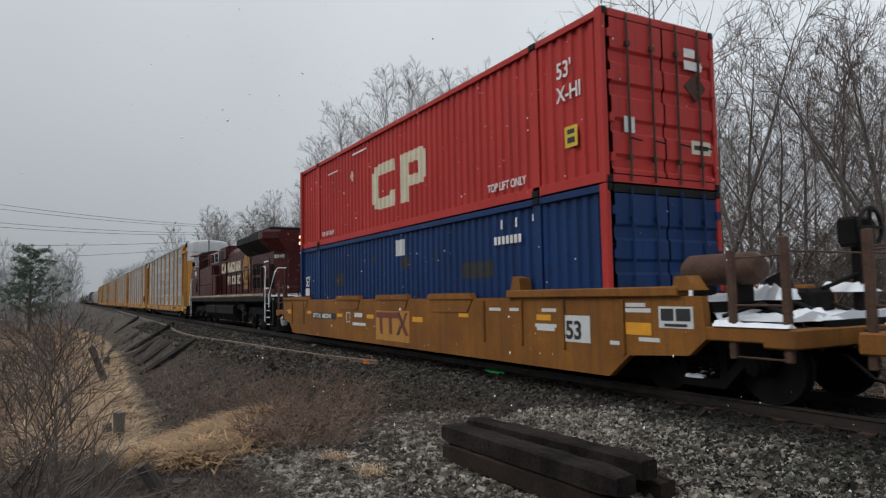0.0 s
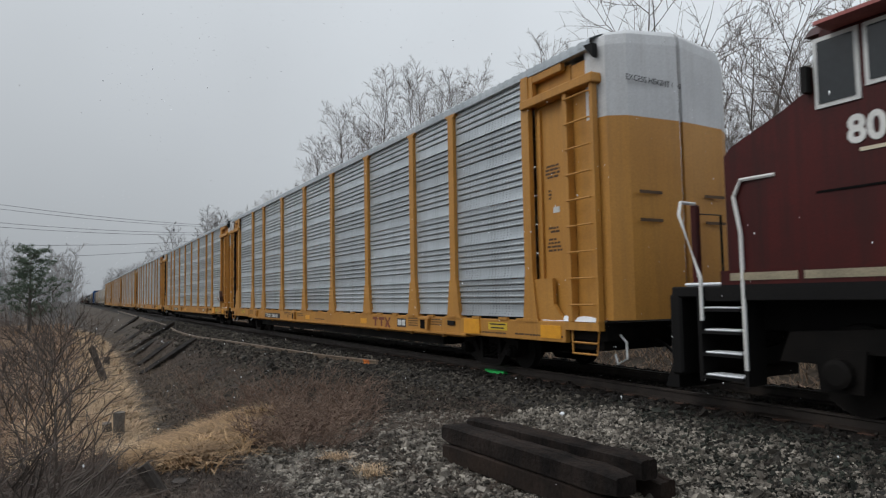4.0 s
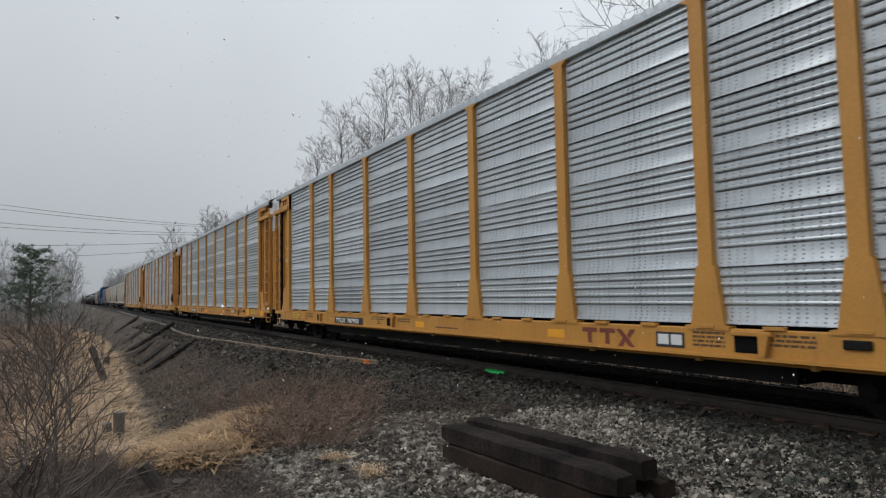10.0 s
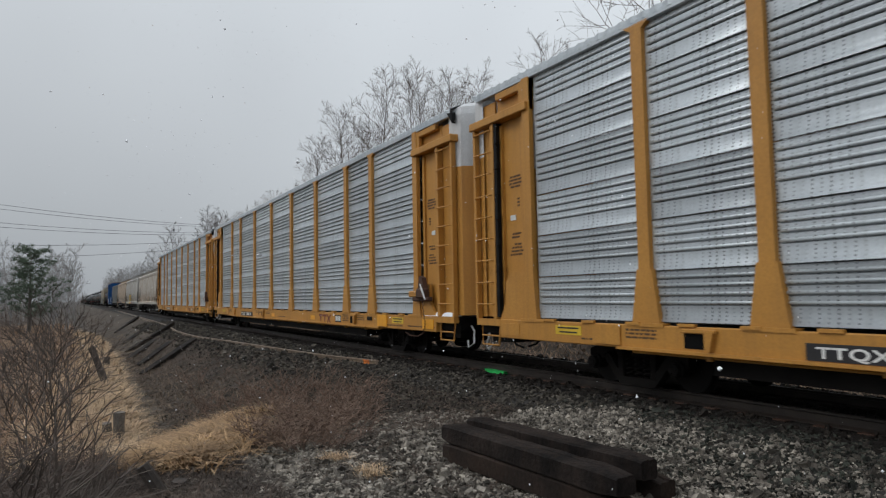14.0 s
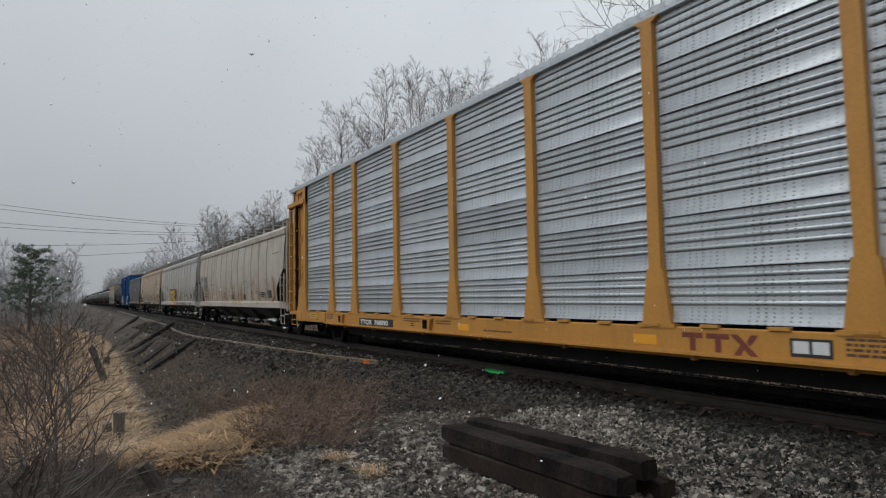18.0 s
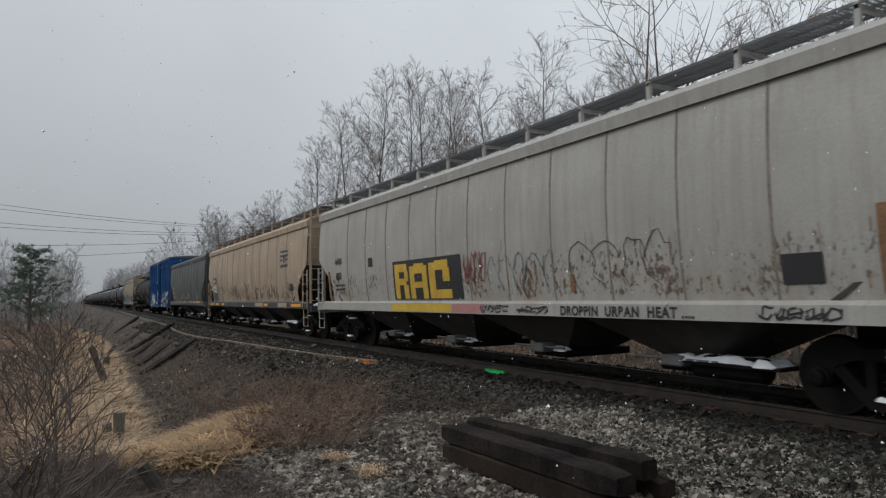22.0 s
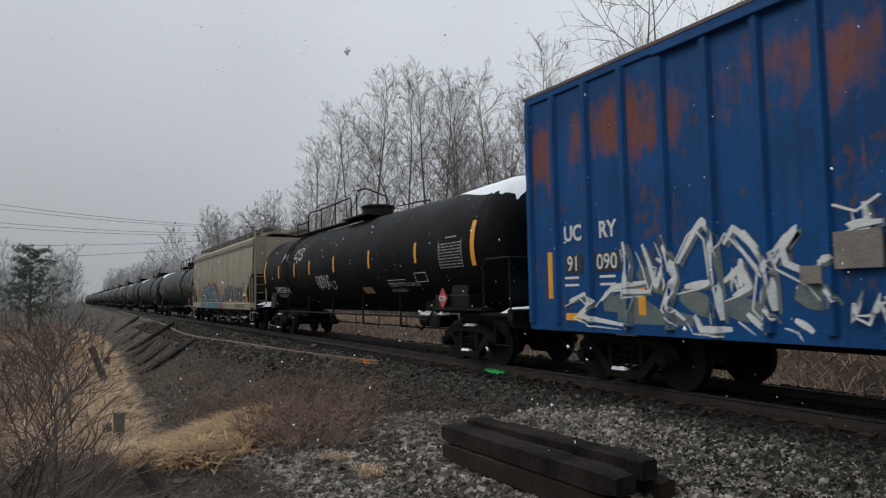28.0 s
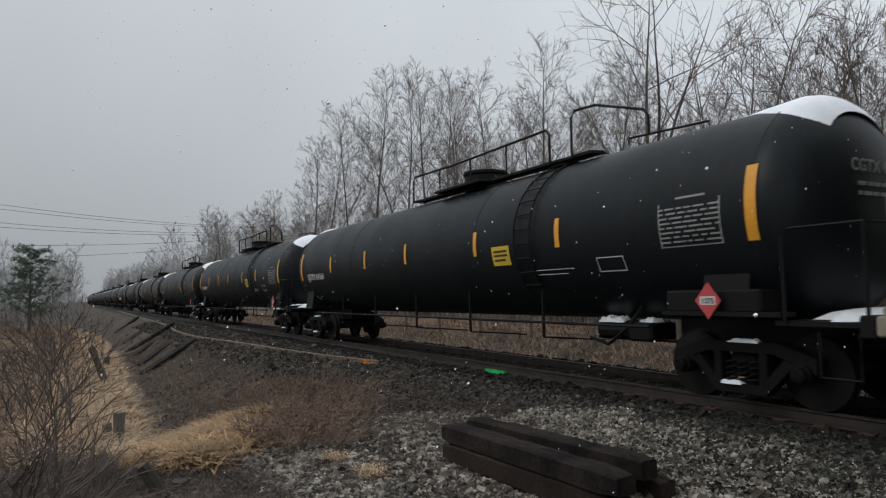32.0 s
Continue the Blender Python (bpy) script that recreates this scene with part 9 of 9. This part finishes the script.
# the woods below are coloured pale to look hazed by distance
stuff("far_woods", quick_mesh("far_woods", *wood(1, 120, (-460, -125), (20, 50), (12, 21)), HAZE_TWIG), "far leafless woods along the line", "woods")
stuff("near_end_woods", quick_mesh("near_end_woods", *wood(3, 80, (-520, -190), (17, 34), (9, 15)), HAZE_TWIG), "far leafless woods beside the track", "woods")
stuff("left_woods", quick_mesh("left_woods", *joined(wood(2, 40, (-150, -68), (-16, -1.3), (5, 9.0)), wood(5, 12, (-72, -56), (-1.7, 0.5), (4.2, 6.6))), HAZE_TWIG), "far leafless scrub and trees beside the ditch", "woods")


# ---- shrubs ----
def shrub(seed, h, stems, twigs, spread=0.5, r=0.008):
    g = random.Random(seed)
    a, b = [], []
    for i in range(stems):
        c = g.uniform(0, 6.28)
        d = g.uniform(0, 0.35)
        pts, _ = limb(g, (d * math.cos(c), d * math.sin(c), -0.1), (spread * math.cos(c) * g.random() * 1.6, spread * math.sin(c) * g.random() * 1.6, 1), h * g.uniform(0.55, 1.05), r * g.uniform(0.6, 1.2), 5, 0.16, 0.15, a)
        for k in range(twigs):
            u = g.uniform(0.25, 1) * (len(pts) - 1)
            q = pts[int(u)].lerp(pts[min(int(u) + 1, len(pts) - 1)], u % 1)
            e = g.uniform(0, 6.28)
            tp, _ = limb(g, q, (math.cos(e), math.sin(e), g.uniform(0.2, 1.3)), h * g.uniform(0.12, 0.34), r * 0.42, 3, 0.22, 0.2, b)
            for w in range(2):
                e = g.uniform(0, 6.28)
                limb(g, tp[g.randrange(1, 4)], (math.cos(e), math.sin(e), g.uniform(0, 1.2)), h * g.uniform(0.06, 0.15), r * 0.3, 2, 0.25, 0.2, b)
    return joined(sticks(a, 4), sticks(b, 3))


def tangle(seed, h, stems):
    """A low thicket of arching, crossing stems."""
    g = random.Random(seed)
    a, b = [], []
    for i in range(stems):
        c, d = g.uniform(0, 6.28), 0.55 * g.random()
        e = c + g.uniform(-1.2, 1.2)
        pts, _ = limb(g, (d * math.cos(c), d * math.sin(c), -0.1), (1.1 * math.cos(e) * g.random(), 1.1 * math.sin(e) * g.random(), 1), h * g.uniform(0.4, 1.2), 0.0075 * g.uniform(0.4, 1.2), 8, 0.36, -0.05, a)
        for k in range(8):
            q = pts[g.randrange(1, 9)]
            e = g.uniform(0, 6.28)
            tp, _ = limb(g, q, (math.cos(e), math.sin(e), g.uniform(-0.3, 1.0)), h * g.uniform(0.15, 0.45), 0.0026, 4, 0.42, 0.05, b)
            for w in range(3):
                e = g.uniform(0, 6.28)
                limb(g, tp[g.randrange(1, 5)], (math.cos(e), math.sin(e), g.uniform(-0.4, 1.0)), h * g.uniform(0.06, 0.18), 0.0016, 2, 0.4, 0.1, b)
    return joined(sticks(a, 4), sticks(b, 3))


thickets = [quick_mesh("bush", *tangle(400 + i, 1.5, 20), GREY_TWIG if i % 4 else RED_TWIG) for i in range(4)]


def put_bush(i, x, y, h):
    ob = new("bush", thickets[i % 4])
    k = h / 1.5
    ob.matrix_basis = pose(x, y, land(x, y) - 0.03, 0, 0, rng.uniform(0, 360)) @ Matrix.Diagonal((k * rng.uniform(0.9, 1.3), k * rng.uniform(0.9, 1.3), k * rng.uniform(0.8, 1.1), 1))
    return tagged(ob, "leafless grey-brown tangled bush by the ditch", "bush", "bushes by the ditch")


brush = [quick_mesh("shrub", *shrub(200 + i, 2.2, 14, 9), RED_TWIG if i % 2 else TWIG) for i in range(5)]


def put_shrub(i, x, y, h, label, group):
    ob = new("shrub", brush[i % 5])
    k = h / 2.2
    ob.matrix_basis = pose(x, y, land(x, y) - 0.03, 0, 0, rng.uniform(0, 360)) @ Matrix.Diagonal((k * rng.uniform(0.8, 1.25), k * rng.uniform(0.8, 1.25), k, 1))
    return tagged(ob, label, "shrub", group)


for i in range(95):
    x = 8 - 75 * rng.random() ** 1.1
    put_shrub(i, x, rng.uniform(15.5, 26), rng.uniform(1.5, 4.2), "leafless brown brush at the edge of the wood", "brush beyond the track")
for i in range(46):
    put_shrub(i, 9 - 34 * rng.random(), rng.uniform(15.5, 30), rng.uniform(3.0, 5.5), "tall leafless brown brush in the wood", "brush beyond the track")
for i in range(20):
    x = -5.0 - 8.5 * rng.random()
    edge = -0.3
    put_bush(i, x, edge - 3.2 * rng.random() ** 1.3, rng.uniform(0.45, 0.85) * max(0.4, 1.2 - 0.1 * (-x - 6)))
for i in range(26):
    put_bush(i + 1, rng.uniform(-34, -14), rng.uniform(-5, -0.8), rng.uniform(0.3, 0.6))
for i in range(12):
    put_bush(i, -4.7 - 2.6 * rng.random(), -0.75 + 0.95 * rng.random(), rng.uniform(0.25, 0.42))
for i in range(9):
    put_bush(i + 1, -6.6 - 0.55 * i, 0.05 + 0.35 * rng.random(), rng.uniform(0.3, 0.5))
corner = random.Random(61)
for i in range(28):
    x = -6.4 - 2.6 * corner.random()
    put_bush(i, x, corner.uniform(-0.75, 0.1) - 0.02 * x, corner.uniform(0.5, 0.75))
for i in range(10):
    put_shrub(i, rng.uniform(-75, -34), rng.uniform(-9, -2.4), rng.uniform(1.0, 2.0), "leafless grey-brown bush by the ditch", "bushes by the ditch")
DRY_WEED = material("dry_weed_stalks", (0.19, 0.125, 0.09), (0.11, 0.072, 0.054), 1.5, 0.9, 0, 20, 0.2, 0.3)
weed_kinds = [quick_mesh("weed", *shrub(500 + i, 0.85, 13, 6, 0.6, 0.0055), DRY_WEED) for i in range(3)]
weeds = ((-13.2, 3.5, 0.75), (-12.4, 3.9, 0.8), (-11.6, 3.6, 0.65), (-12.9, 4.3, 0.7), (-11.0, 4.0, 0.55), (-13.9, 3.1, 0.7), (-10.6, 3.5, 0.45), (-12.0, 3.2, 0.6), (-11.9, 4.4, 0.6), (-15.6, 3.0, 0.6), (-19.5, 3.2, 0.6), (-13.5, 2.6, 0.6), (-10.1, 3.2, 0.35), (-12.6, 4.9, 0.45))
slope = random.Random(62)
weeds += tuple((-8.5 - 2.4 * a, 2.5 + 1.5 * a + slope.uniform(-0.35, 0.35), slope.uniform(0.35, 0.6)) for a in [k / 21 for k in range(22)])
for i, (x, y, h) in enumerate(weeds):
    ob = new("weed", weed_kinds[i % 3])
    ob.matrix_basis = pose(x, y, land(x, y) - 0.03, 0, 0, 77 * i) @ Matrix.Diagonal((1.15, 1.15, h / 0.85, 1))
    tagged(ob, "dry brown weed stalks on the slope", "weed", "weeds on the slope")
# saplings close to the camera by the ditch
for seed, x, y, h, r in ((301, -4.75, -0.16, 1.1, 0.035), (304, -9.5, -0.1, 1.9, 0.016), (305, -5.6, -1.0, 1.1, 0.02), (306, -12, -0.15, 2.3, 0.016), (308, -10.6, -0.45, 1.9, 0.014), (309, -13.5, 0.1, 2.3, 0.014)):
    g = bare_tree(seed, h, r, 0.2, 11, 4, 2, 0.75, 0.03, 1, 0.4, 0.0018, 0.003)
    tree_thing("sapling", "thin leafless grey sapling by the ditch", "sapling", "saplings by the ditch", g, pose(x, y, land(x, y)), GREYWOOD, GREY_TWIG)


# ---- pine ----
def pine(m, h):
    t = thing("pine_tree", "dark green bushy pine beside the ditch", "tree", "", m)
    g = random.Random(8)
    trunk, b = [], []
    stem, _ = limb(g, (0, 0, -0.3), (0.03, 0.02, 1), h, 0.16, 10, 0.04, 0, trunk)
    tufts = []
    for i in range(34):
        u = 0.2 + 0.8 * (i + g.random()) / 34
        k = u * (len(stem) - 1) * 0.999
        p = stem[int(k)].lerp(stem[int(k) + 1], k % 1)
        a = i * 2.4
        l = h * (0.46 * (1.02 - u) ** 0.55 + 0.05) * g.uniform(0.45, 1.15)
        pts, _ = limb(g, p, (math.cos(a), math.sin(a), 0.3), l, 0.035, 5, 0.16, 0.22, b)
        for q in pts[2:]:
            for _ in range(5):
                tufts.append((q + Vector((g.gauss(0, 0.2), g.gauss(0, 0.2), g.gauss(0.06, 0.08))), g.uniform(0.14, 0.3)))
    part("trunk", quick_mesh("trunk", *joined(sticks(trunk, 7), sticks(b, 4)), BARK), BARK, t)
    needles = []
    for q, s in tufts:
        for _ in range(15):
            d = Vector((g.gauss(0, 1), g.gauss(0, 1), g.gauss(0.5, 0.8))).normalized() * s
            needles.append((*q, *(q + d), 0.012, 0.004))
    mat = material("pine_needles", (0.1, 0.135, 0.09), (0.06, 0.085, 0.058), 1.5, 0.8, 0, 20, 0.2, 0.3)
    part("crown", quick_mesh("crown", *sticks(needles, 3), mat), mat, t, "dark green needles")
    return t


pine(pose(-54, -2.45, -0.6), 5.9)
p2 = pine(pose(-66, -6.4, -0.6), 5.2)
tagged(p2, "smaller dark green pine beside the ditch")


# ---- dead grass, pressed flat and in tufts ----
def blades(seed, n, place, length, width, flat):
    g = np.random.default_rng(seed)
    x, y = place(g, n)
    n = len(x)
    z = LAND(x, y)
    a = g.uniform(0, 6.28, n)
    l = length * g.uniform(0.5, 1.4, n)
    up = g.uniform(0.1, 1.0, n) * (1 - flat) + 0.12
    dx, dy = np.cos(a), np.sin(a)
    w = width * g.uniform(0.6, 1.3, n)
    p0 = np.stack([x, y, z], 1)
    p1 = p0 + np.stack([dx * l * 0.4, dy * l * 0.4, l * 0.55 * up + 0.02], 1)
    p2 = p0 + np.stack([dx * l * 0.95, dy * l * 0.95, l * (0.75 * up - 0.12 * flat) + 0.015], 1)
    s = np.stack([-dy * w, dx * w, np.zeros(n)], 1)
    v = np.stack([p0 - s, p0 + s, p1 - s * 0.8, p1 + s * 0.8, p2 - s * 0.2, p2 + s * 0.2], 1).reshape(-1, 3)
    f = (np.arange(n)[:, None, None] * 6 + np.array([(0, 1, 3, 2), (2, 3, 5, 4)])[None]).reshape(-1, 4)
    return v, f


STRAW = material("dead_straw", (0.56, 0.41, 0.26), (0.34, 0.235, 0.145), 1.2, 0.9, 0, 12, 0.2, 0.2, island=0.5)
GOLD_STRAW = material("golden_straw", (0.42, 0.27, 0.14), (0.2, 0.125, 0.066), 1.2, 0.9, 0, 12, 0.2, 0.2, island=0.5)
FIELD = material("tan_field_grass", (0.34, 0.225, 0.145), (0.2, 0.13, 0.088), 0.7, 0.9, 0, 12, 0.2, 0.2, island=0.4)
DULL_STRAW = material("dull_straw", (0.2, 0.145, 0.095), (0.1, 0.072, 0.048), 0.8, 0.9, 0, 12, 0.2, 0.2, island=0.5)


def clumped(g, n, x, y, size=0.09):
    """Blades gathered in clumps: x and y are the clumps' centres."""
    pick = g.integers(0, len(x), n)
    return x[pick] + g.normal(0, size, n), y[pick] + g.normal(0, size * 0.8, n)


def ditch(g, n):
    m = n // 55
    x = -9.6 - 52 * g.uniform(0, 1, m) ** 1.7
    gully = np.interp(x, [-34, -12], [2.05, 1.2])
    return clumped(g, n, x, gully - 0.12 - 1.7 * g.uniform(0, 1, m) ** 1.2)


def mound(g, n):
    m = n // 60
    a, b = g.uniform(0, 1, m), g.normal(0, 0.42, m)
    return clumped(g, n, -8.6 - 4.2 * a + 0.7 * b, 0.85 + 1.5 * a + b * (0.5 + 0.5 * a))


stuff("dead_grass", quick_mesh("dead_grass", *blades(1, 52000, ditch, 0.46, 0.009, 0.42), STRAW), "flattened straw-coloured dead grass in the ditch", "grass")
stuff("golden_grass", quick_mesh("golden_grass", *blades(12, 26000, mound, 0.42, 0.009, 0.45), GOLD_STRAW), "golden brown matted dead grass below the gravel", "grass")
stuff("dull_grass", quick_mesh("dull_grass", *blades(2, 22000, lambda g, n: (lambda x: (x, g.uniform(-5, 3.4, n)))(-9.0 - 50 * g.uniform(0, 1, n) ** 1.6), 0.36, 0.006, 0.5), DULL_STRAW), "dull brown dead grass and weeds", "grass")
stuff("field_grass", quick_mesh("field_grass", *blades(11, 36000, lambda g, n: (-11 - 60 * g.uniform(0, 1, n) ** 1.5, 0.2 - 9 * g.uniform(0, 1, n) ** 1.3), 0.55, 0.007, 0.25), FIELD), "pale tan dead grass in the field beyond the ditch", "grass")
# colour of the dead leaves; on the corner grass it stands for shade
LITTER_SHADE = material("dark_litter_and_shade", (0.09, 0.063, 0.046), (0.04, 0.029, 0.023), 1.0, 0.95, 0, 12, 0.2, 0.2, island=0.6)
stuff("leaf_litter", quick_mesh("leaf_litter", *blades(6, 46000, lambda g, n: (lambda x: (x, g.uniform(2.0, 6.2, n)))(-8.8 - 30 * g.uniform(0, 1, n) ** 1.7), 0.16, 0.009, 0.85), LITTER_SHADE), "dark dead leaves and stalks on the slope", "leaf litter")
stuff("edge_litter", quick_mesh("edge_litter", *blades(7, 9000, lambda g, n: (lambda a: (-9.3 + 3.4 * a + g.normal(0, 0.45, n), 3.2 + 0.6 * np.sin(9 * a) + g.normal(0, 0.45, n)))(g.uniform(0, 1, n)), 0.1, 0.006, 0.85), LITTER_SHADE), "dark dead leaves among the gravel", "leaf litter")
# the thicket's shade is painted into this grass by the dark leaf colour
stuff("corner_grass", quick_mesh("corner_grass", *blades(8, 20000, lambda g, n: (g.uniform(-11, -5.6, n), -1.2 + 3.0 * g.uniform(0, 1, n)), 0.26, 0.005, 0.6), LITTER_SHADE), "dead grass at the gravel's edge, coloured dark for thicket shade", "grass")
stuff("bank_grass", quick_mesh("bank_grass", *blades(3, 40000, lambda g, n: (5 - 70 * g.uniform(0, 1, n) ** 1.4, 11.3 + 9 * g.uniform(0, 1, n) ** 1.4), 0.45, 0.011, 0.4), FIELD), "pale dead grass on the bank beyond the track", "grass")
stuff("grass_tufts", quick_mesh("grass_tufts", *blades(4, 900, lambda g, n: (np.repeat([-7.6, -6.9, -5.1], n // 3) + g.normal(0, 0.09, n), np.repeat([2.75, 2.9, 3.0], n // 3) + g.normal(0, 0.07, n)), 0.14, 0.004, 0.3), STRAW), "small dry grass tufts in the gravel", "grass")
stuff("fallen_twigs", quick_mesh("fallen_twigs", *sticks([(x, y, land(x, y) + 0.02, x + 0.5 * math.cos(a), y + 0.5 * math.sin(a), land(x + 0.5 * math.cos(a), y + 0.5 * math.sin(a)) + 0.05, 0.009, 0.004)
      for x, y, a in [(rng.uniform(-22, -9), rng.uniform(0.5, 4.6), rng.uniform(0, 6.28)) for _ in range(260)]], 4), GREYWOOD), "grey fallen twigs on the slope", "twigs")

# ---- wire fence beyond the track ----
fence = thing("wire_fence", "grey post-and-wire fence along the wood", "fence")
post = Solid().lathe([(-0.4, 0.07), (1.25, 0.065), (1.3, 0.03)], (0, 0, 0), "z", 8).mesh("fence_post", GREYWOOD)
for i in range(22):
    x = 4 - 3.4 * i
    part("fence_post", post, GREYWOOD, fence, at=pose(x, 14.6, land(x, 14.6), rng.uniform(-3, 3), rng.uniform(-3, 3)))
for z in (0.35, 0.7, 1.05):
    part("fence_wire", Solid().tube([(4 - 3.4 * i, 14.55, land(4 - 3.4 * i, 14.6) + z - 0.0) for i in range(22)], 0.006, 4), RUST, fence)

# ---- power line far across ----
line = thing("power_line", "thin sagging power line wires across the sky", "power line")
WIRE = material("dark_wire", (0.05, 0.05, 0.055), None, 3, 0.6)
for i, (za, zb, off) in enumerate(((26.2, 25.4, 0.0), (25.2, 24.9, 1.0), (21.6, 22.6, 0.0), (20.6, 22.0, 1.0), (16.0, 19.8, 0.0), (12.8, 17.6, 1.0))):
    pts = []
    for k in range(13):
        t = -0.6 + 2.4 * k / 12
        pts.append((-200 - 30 * t - off, -15.8 + 50.4 * t, za + (zb - za) * t + 2.2 * (t - 0.35) ** 2 - 0.3))
    part("wire", Solid().tube(pts, 0.05, 4), WIRE, line)
part("wire_marker", Solid().lathe([(-0.4, 0.1), (-0.35, 0.3), (0.35, 0.3), (0.4, 0.1)], (-226.5, 28.5, 23.6), "z", 8), WIRE, line)


# ---- falling snow: flakes drift past as the train goes by ----
FLAKE = material("snowflake", (0.85, 0.87, 0.9), None, 4, 0.7, 0, 40, 0.05, 0.03)
OCTA = np.array([(1, 0, 0), (-1, 0, 0), (0, 1, 0), (0, -1, 0), (0, 0, 1), (0, 0, -1)], float)
OCTA_F = np.array([(0, 2, 4), (2, 1, 4), (1, 3, 4), (3, 0, 4), (2, 0, 5), (1, 2, 5), (3, 1, 5), (0, 3, 5)])


def flakes(seed, n, drift):
    """Flakes in a tall block of air that sinks through the view; drift is the way it goes in 32 s. None comes close to the camera."""
    g = np.random.default_rng(seed)
    p = np.stack([g.uniform(-34, 5, n) - drift[0] * g.uniform(0, 1, n), g.uniform(0.3, 13, n) - drift[1] * g.uniform(0, 1, n), g.uniform(-1, 12 - drift[2], n)], 1)
    d = np.array(drift)
    t = np.clip(((np.array(EYE) - p) @ d) / (d @ d), 0, 1)
    p = p[np.linalg.norm(p + t[:, None] * d - np.array(EYE), axis=1) > 2.2]
    n = len(p)
    r = 0.0058 * g.lognormal(0, 0.4, n)
    v = OCTA[None] * (r[:, None] * g.uniform(0.7, 1.3, (n, 3)))[:, None, :] + g.uniform(-0.35, 0.35, (n, 6, 3)) * r[:, None, None] + p[:, None, :]
    return v.reshape(-1, 3), (np.arange(n)[:, None, None] * 6 + OCTA_F[None]).reshape(-1, 3)


SNOWFALL = []
for seed, n, drift in ((1, 9000, (9.0, -3.0, -38.0)), (2, 9000, (16.0, 2.0, -46.0)), (3, 7000, (4.0, -6.0, -31.0))):
    SNOWFALL.append((stuff("falling_snow", quick_mesh("falling_snow", *flakes(seed, n, drift), FLAKE), "scattered white snowflakes falling through the air", "snow"), drift))


# ---- what moves ----
def way(t):
    """How far the train has come at t seconds."""
    for (a, s0), (b, s1) in zip(TRAVEL, TRAVEL[1:]):
        if t <= b:
            return s0 + (s1 - s0) * (t - a) / (b - a)
    return TRAVEL[-1][1]


def motions():
    for car in CARS:
        m = car.matrix_basis.copy()
        walk(car, [(t, Matrix.Translation((s, 0, 0)) @ m) for t, s in TRAVEL])
    for ob, drift in SNOWFALL:
        walk(ob, [(0, pose(0, 0, 0)), (32, pose(*drift))])
    # wheels roll while their wagon is near enough for it to be seen
    for w, car, r in WHEELS:
        base = w.matrix_basis.copy()
        u = car.location.x - way(32.0)
        x0 = u + w.parent.matrix_basis.translation.x + base.translation.x
        near = [i for i in range(0, 961) if -30 < x0 + way(i / 30) < 6]
        rows = [(0.0, base)]
        for i in near:
            if i:
                rows.append((i / 30, base @ Matrix.Rotation((way(i / 30) - way(near[0] / 30)) / r, 4, "Y")))
        if rows[-1][0] < 32:
            rows.append((32.0, rows[-1][1]))
        if len(near) > 2:
            walk(w, rows)


motions()
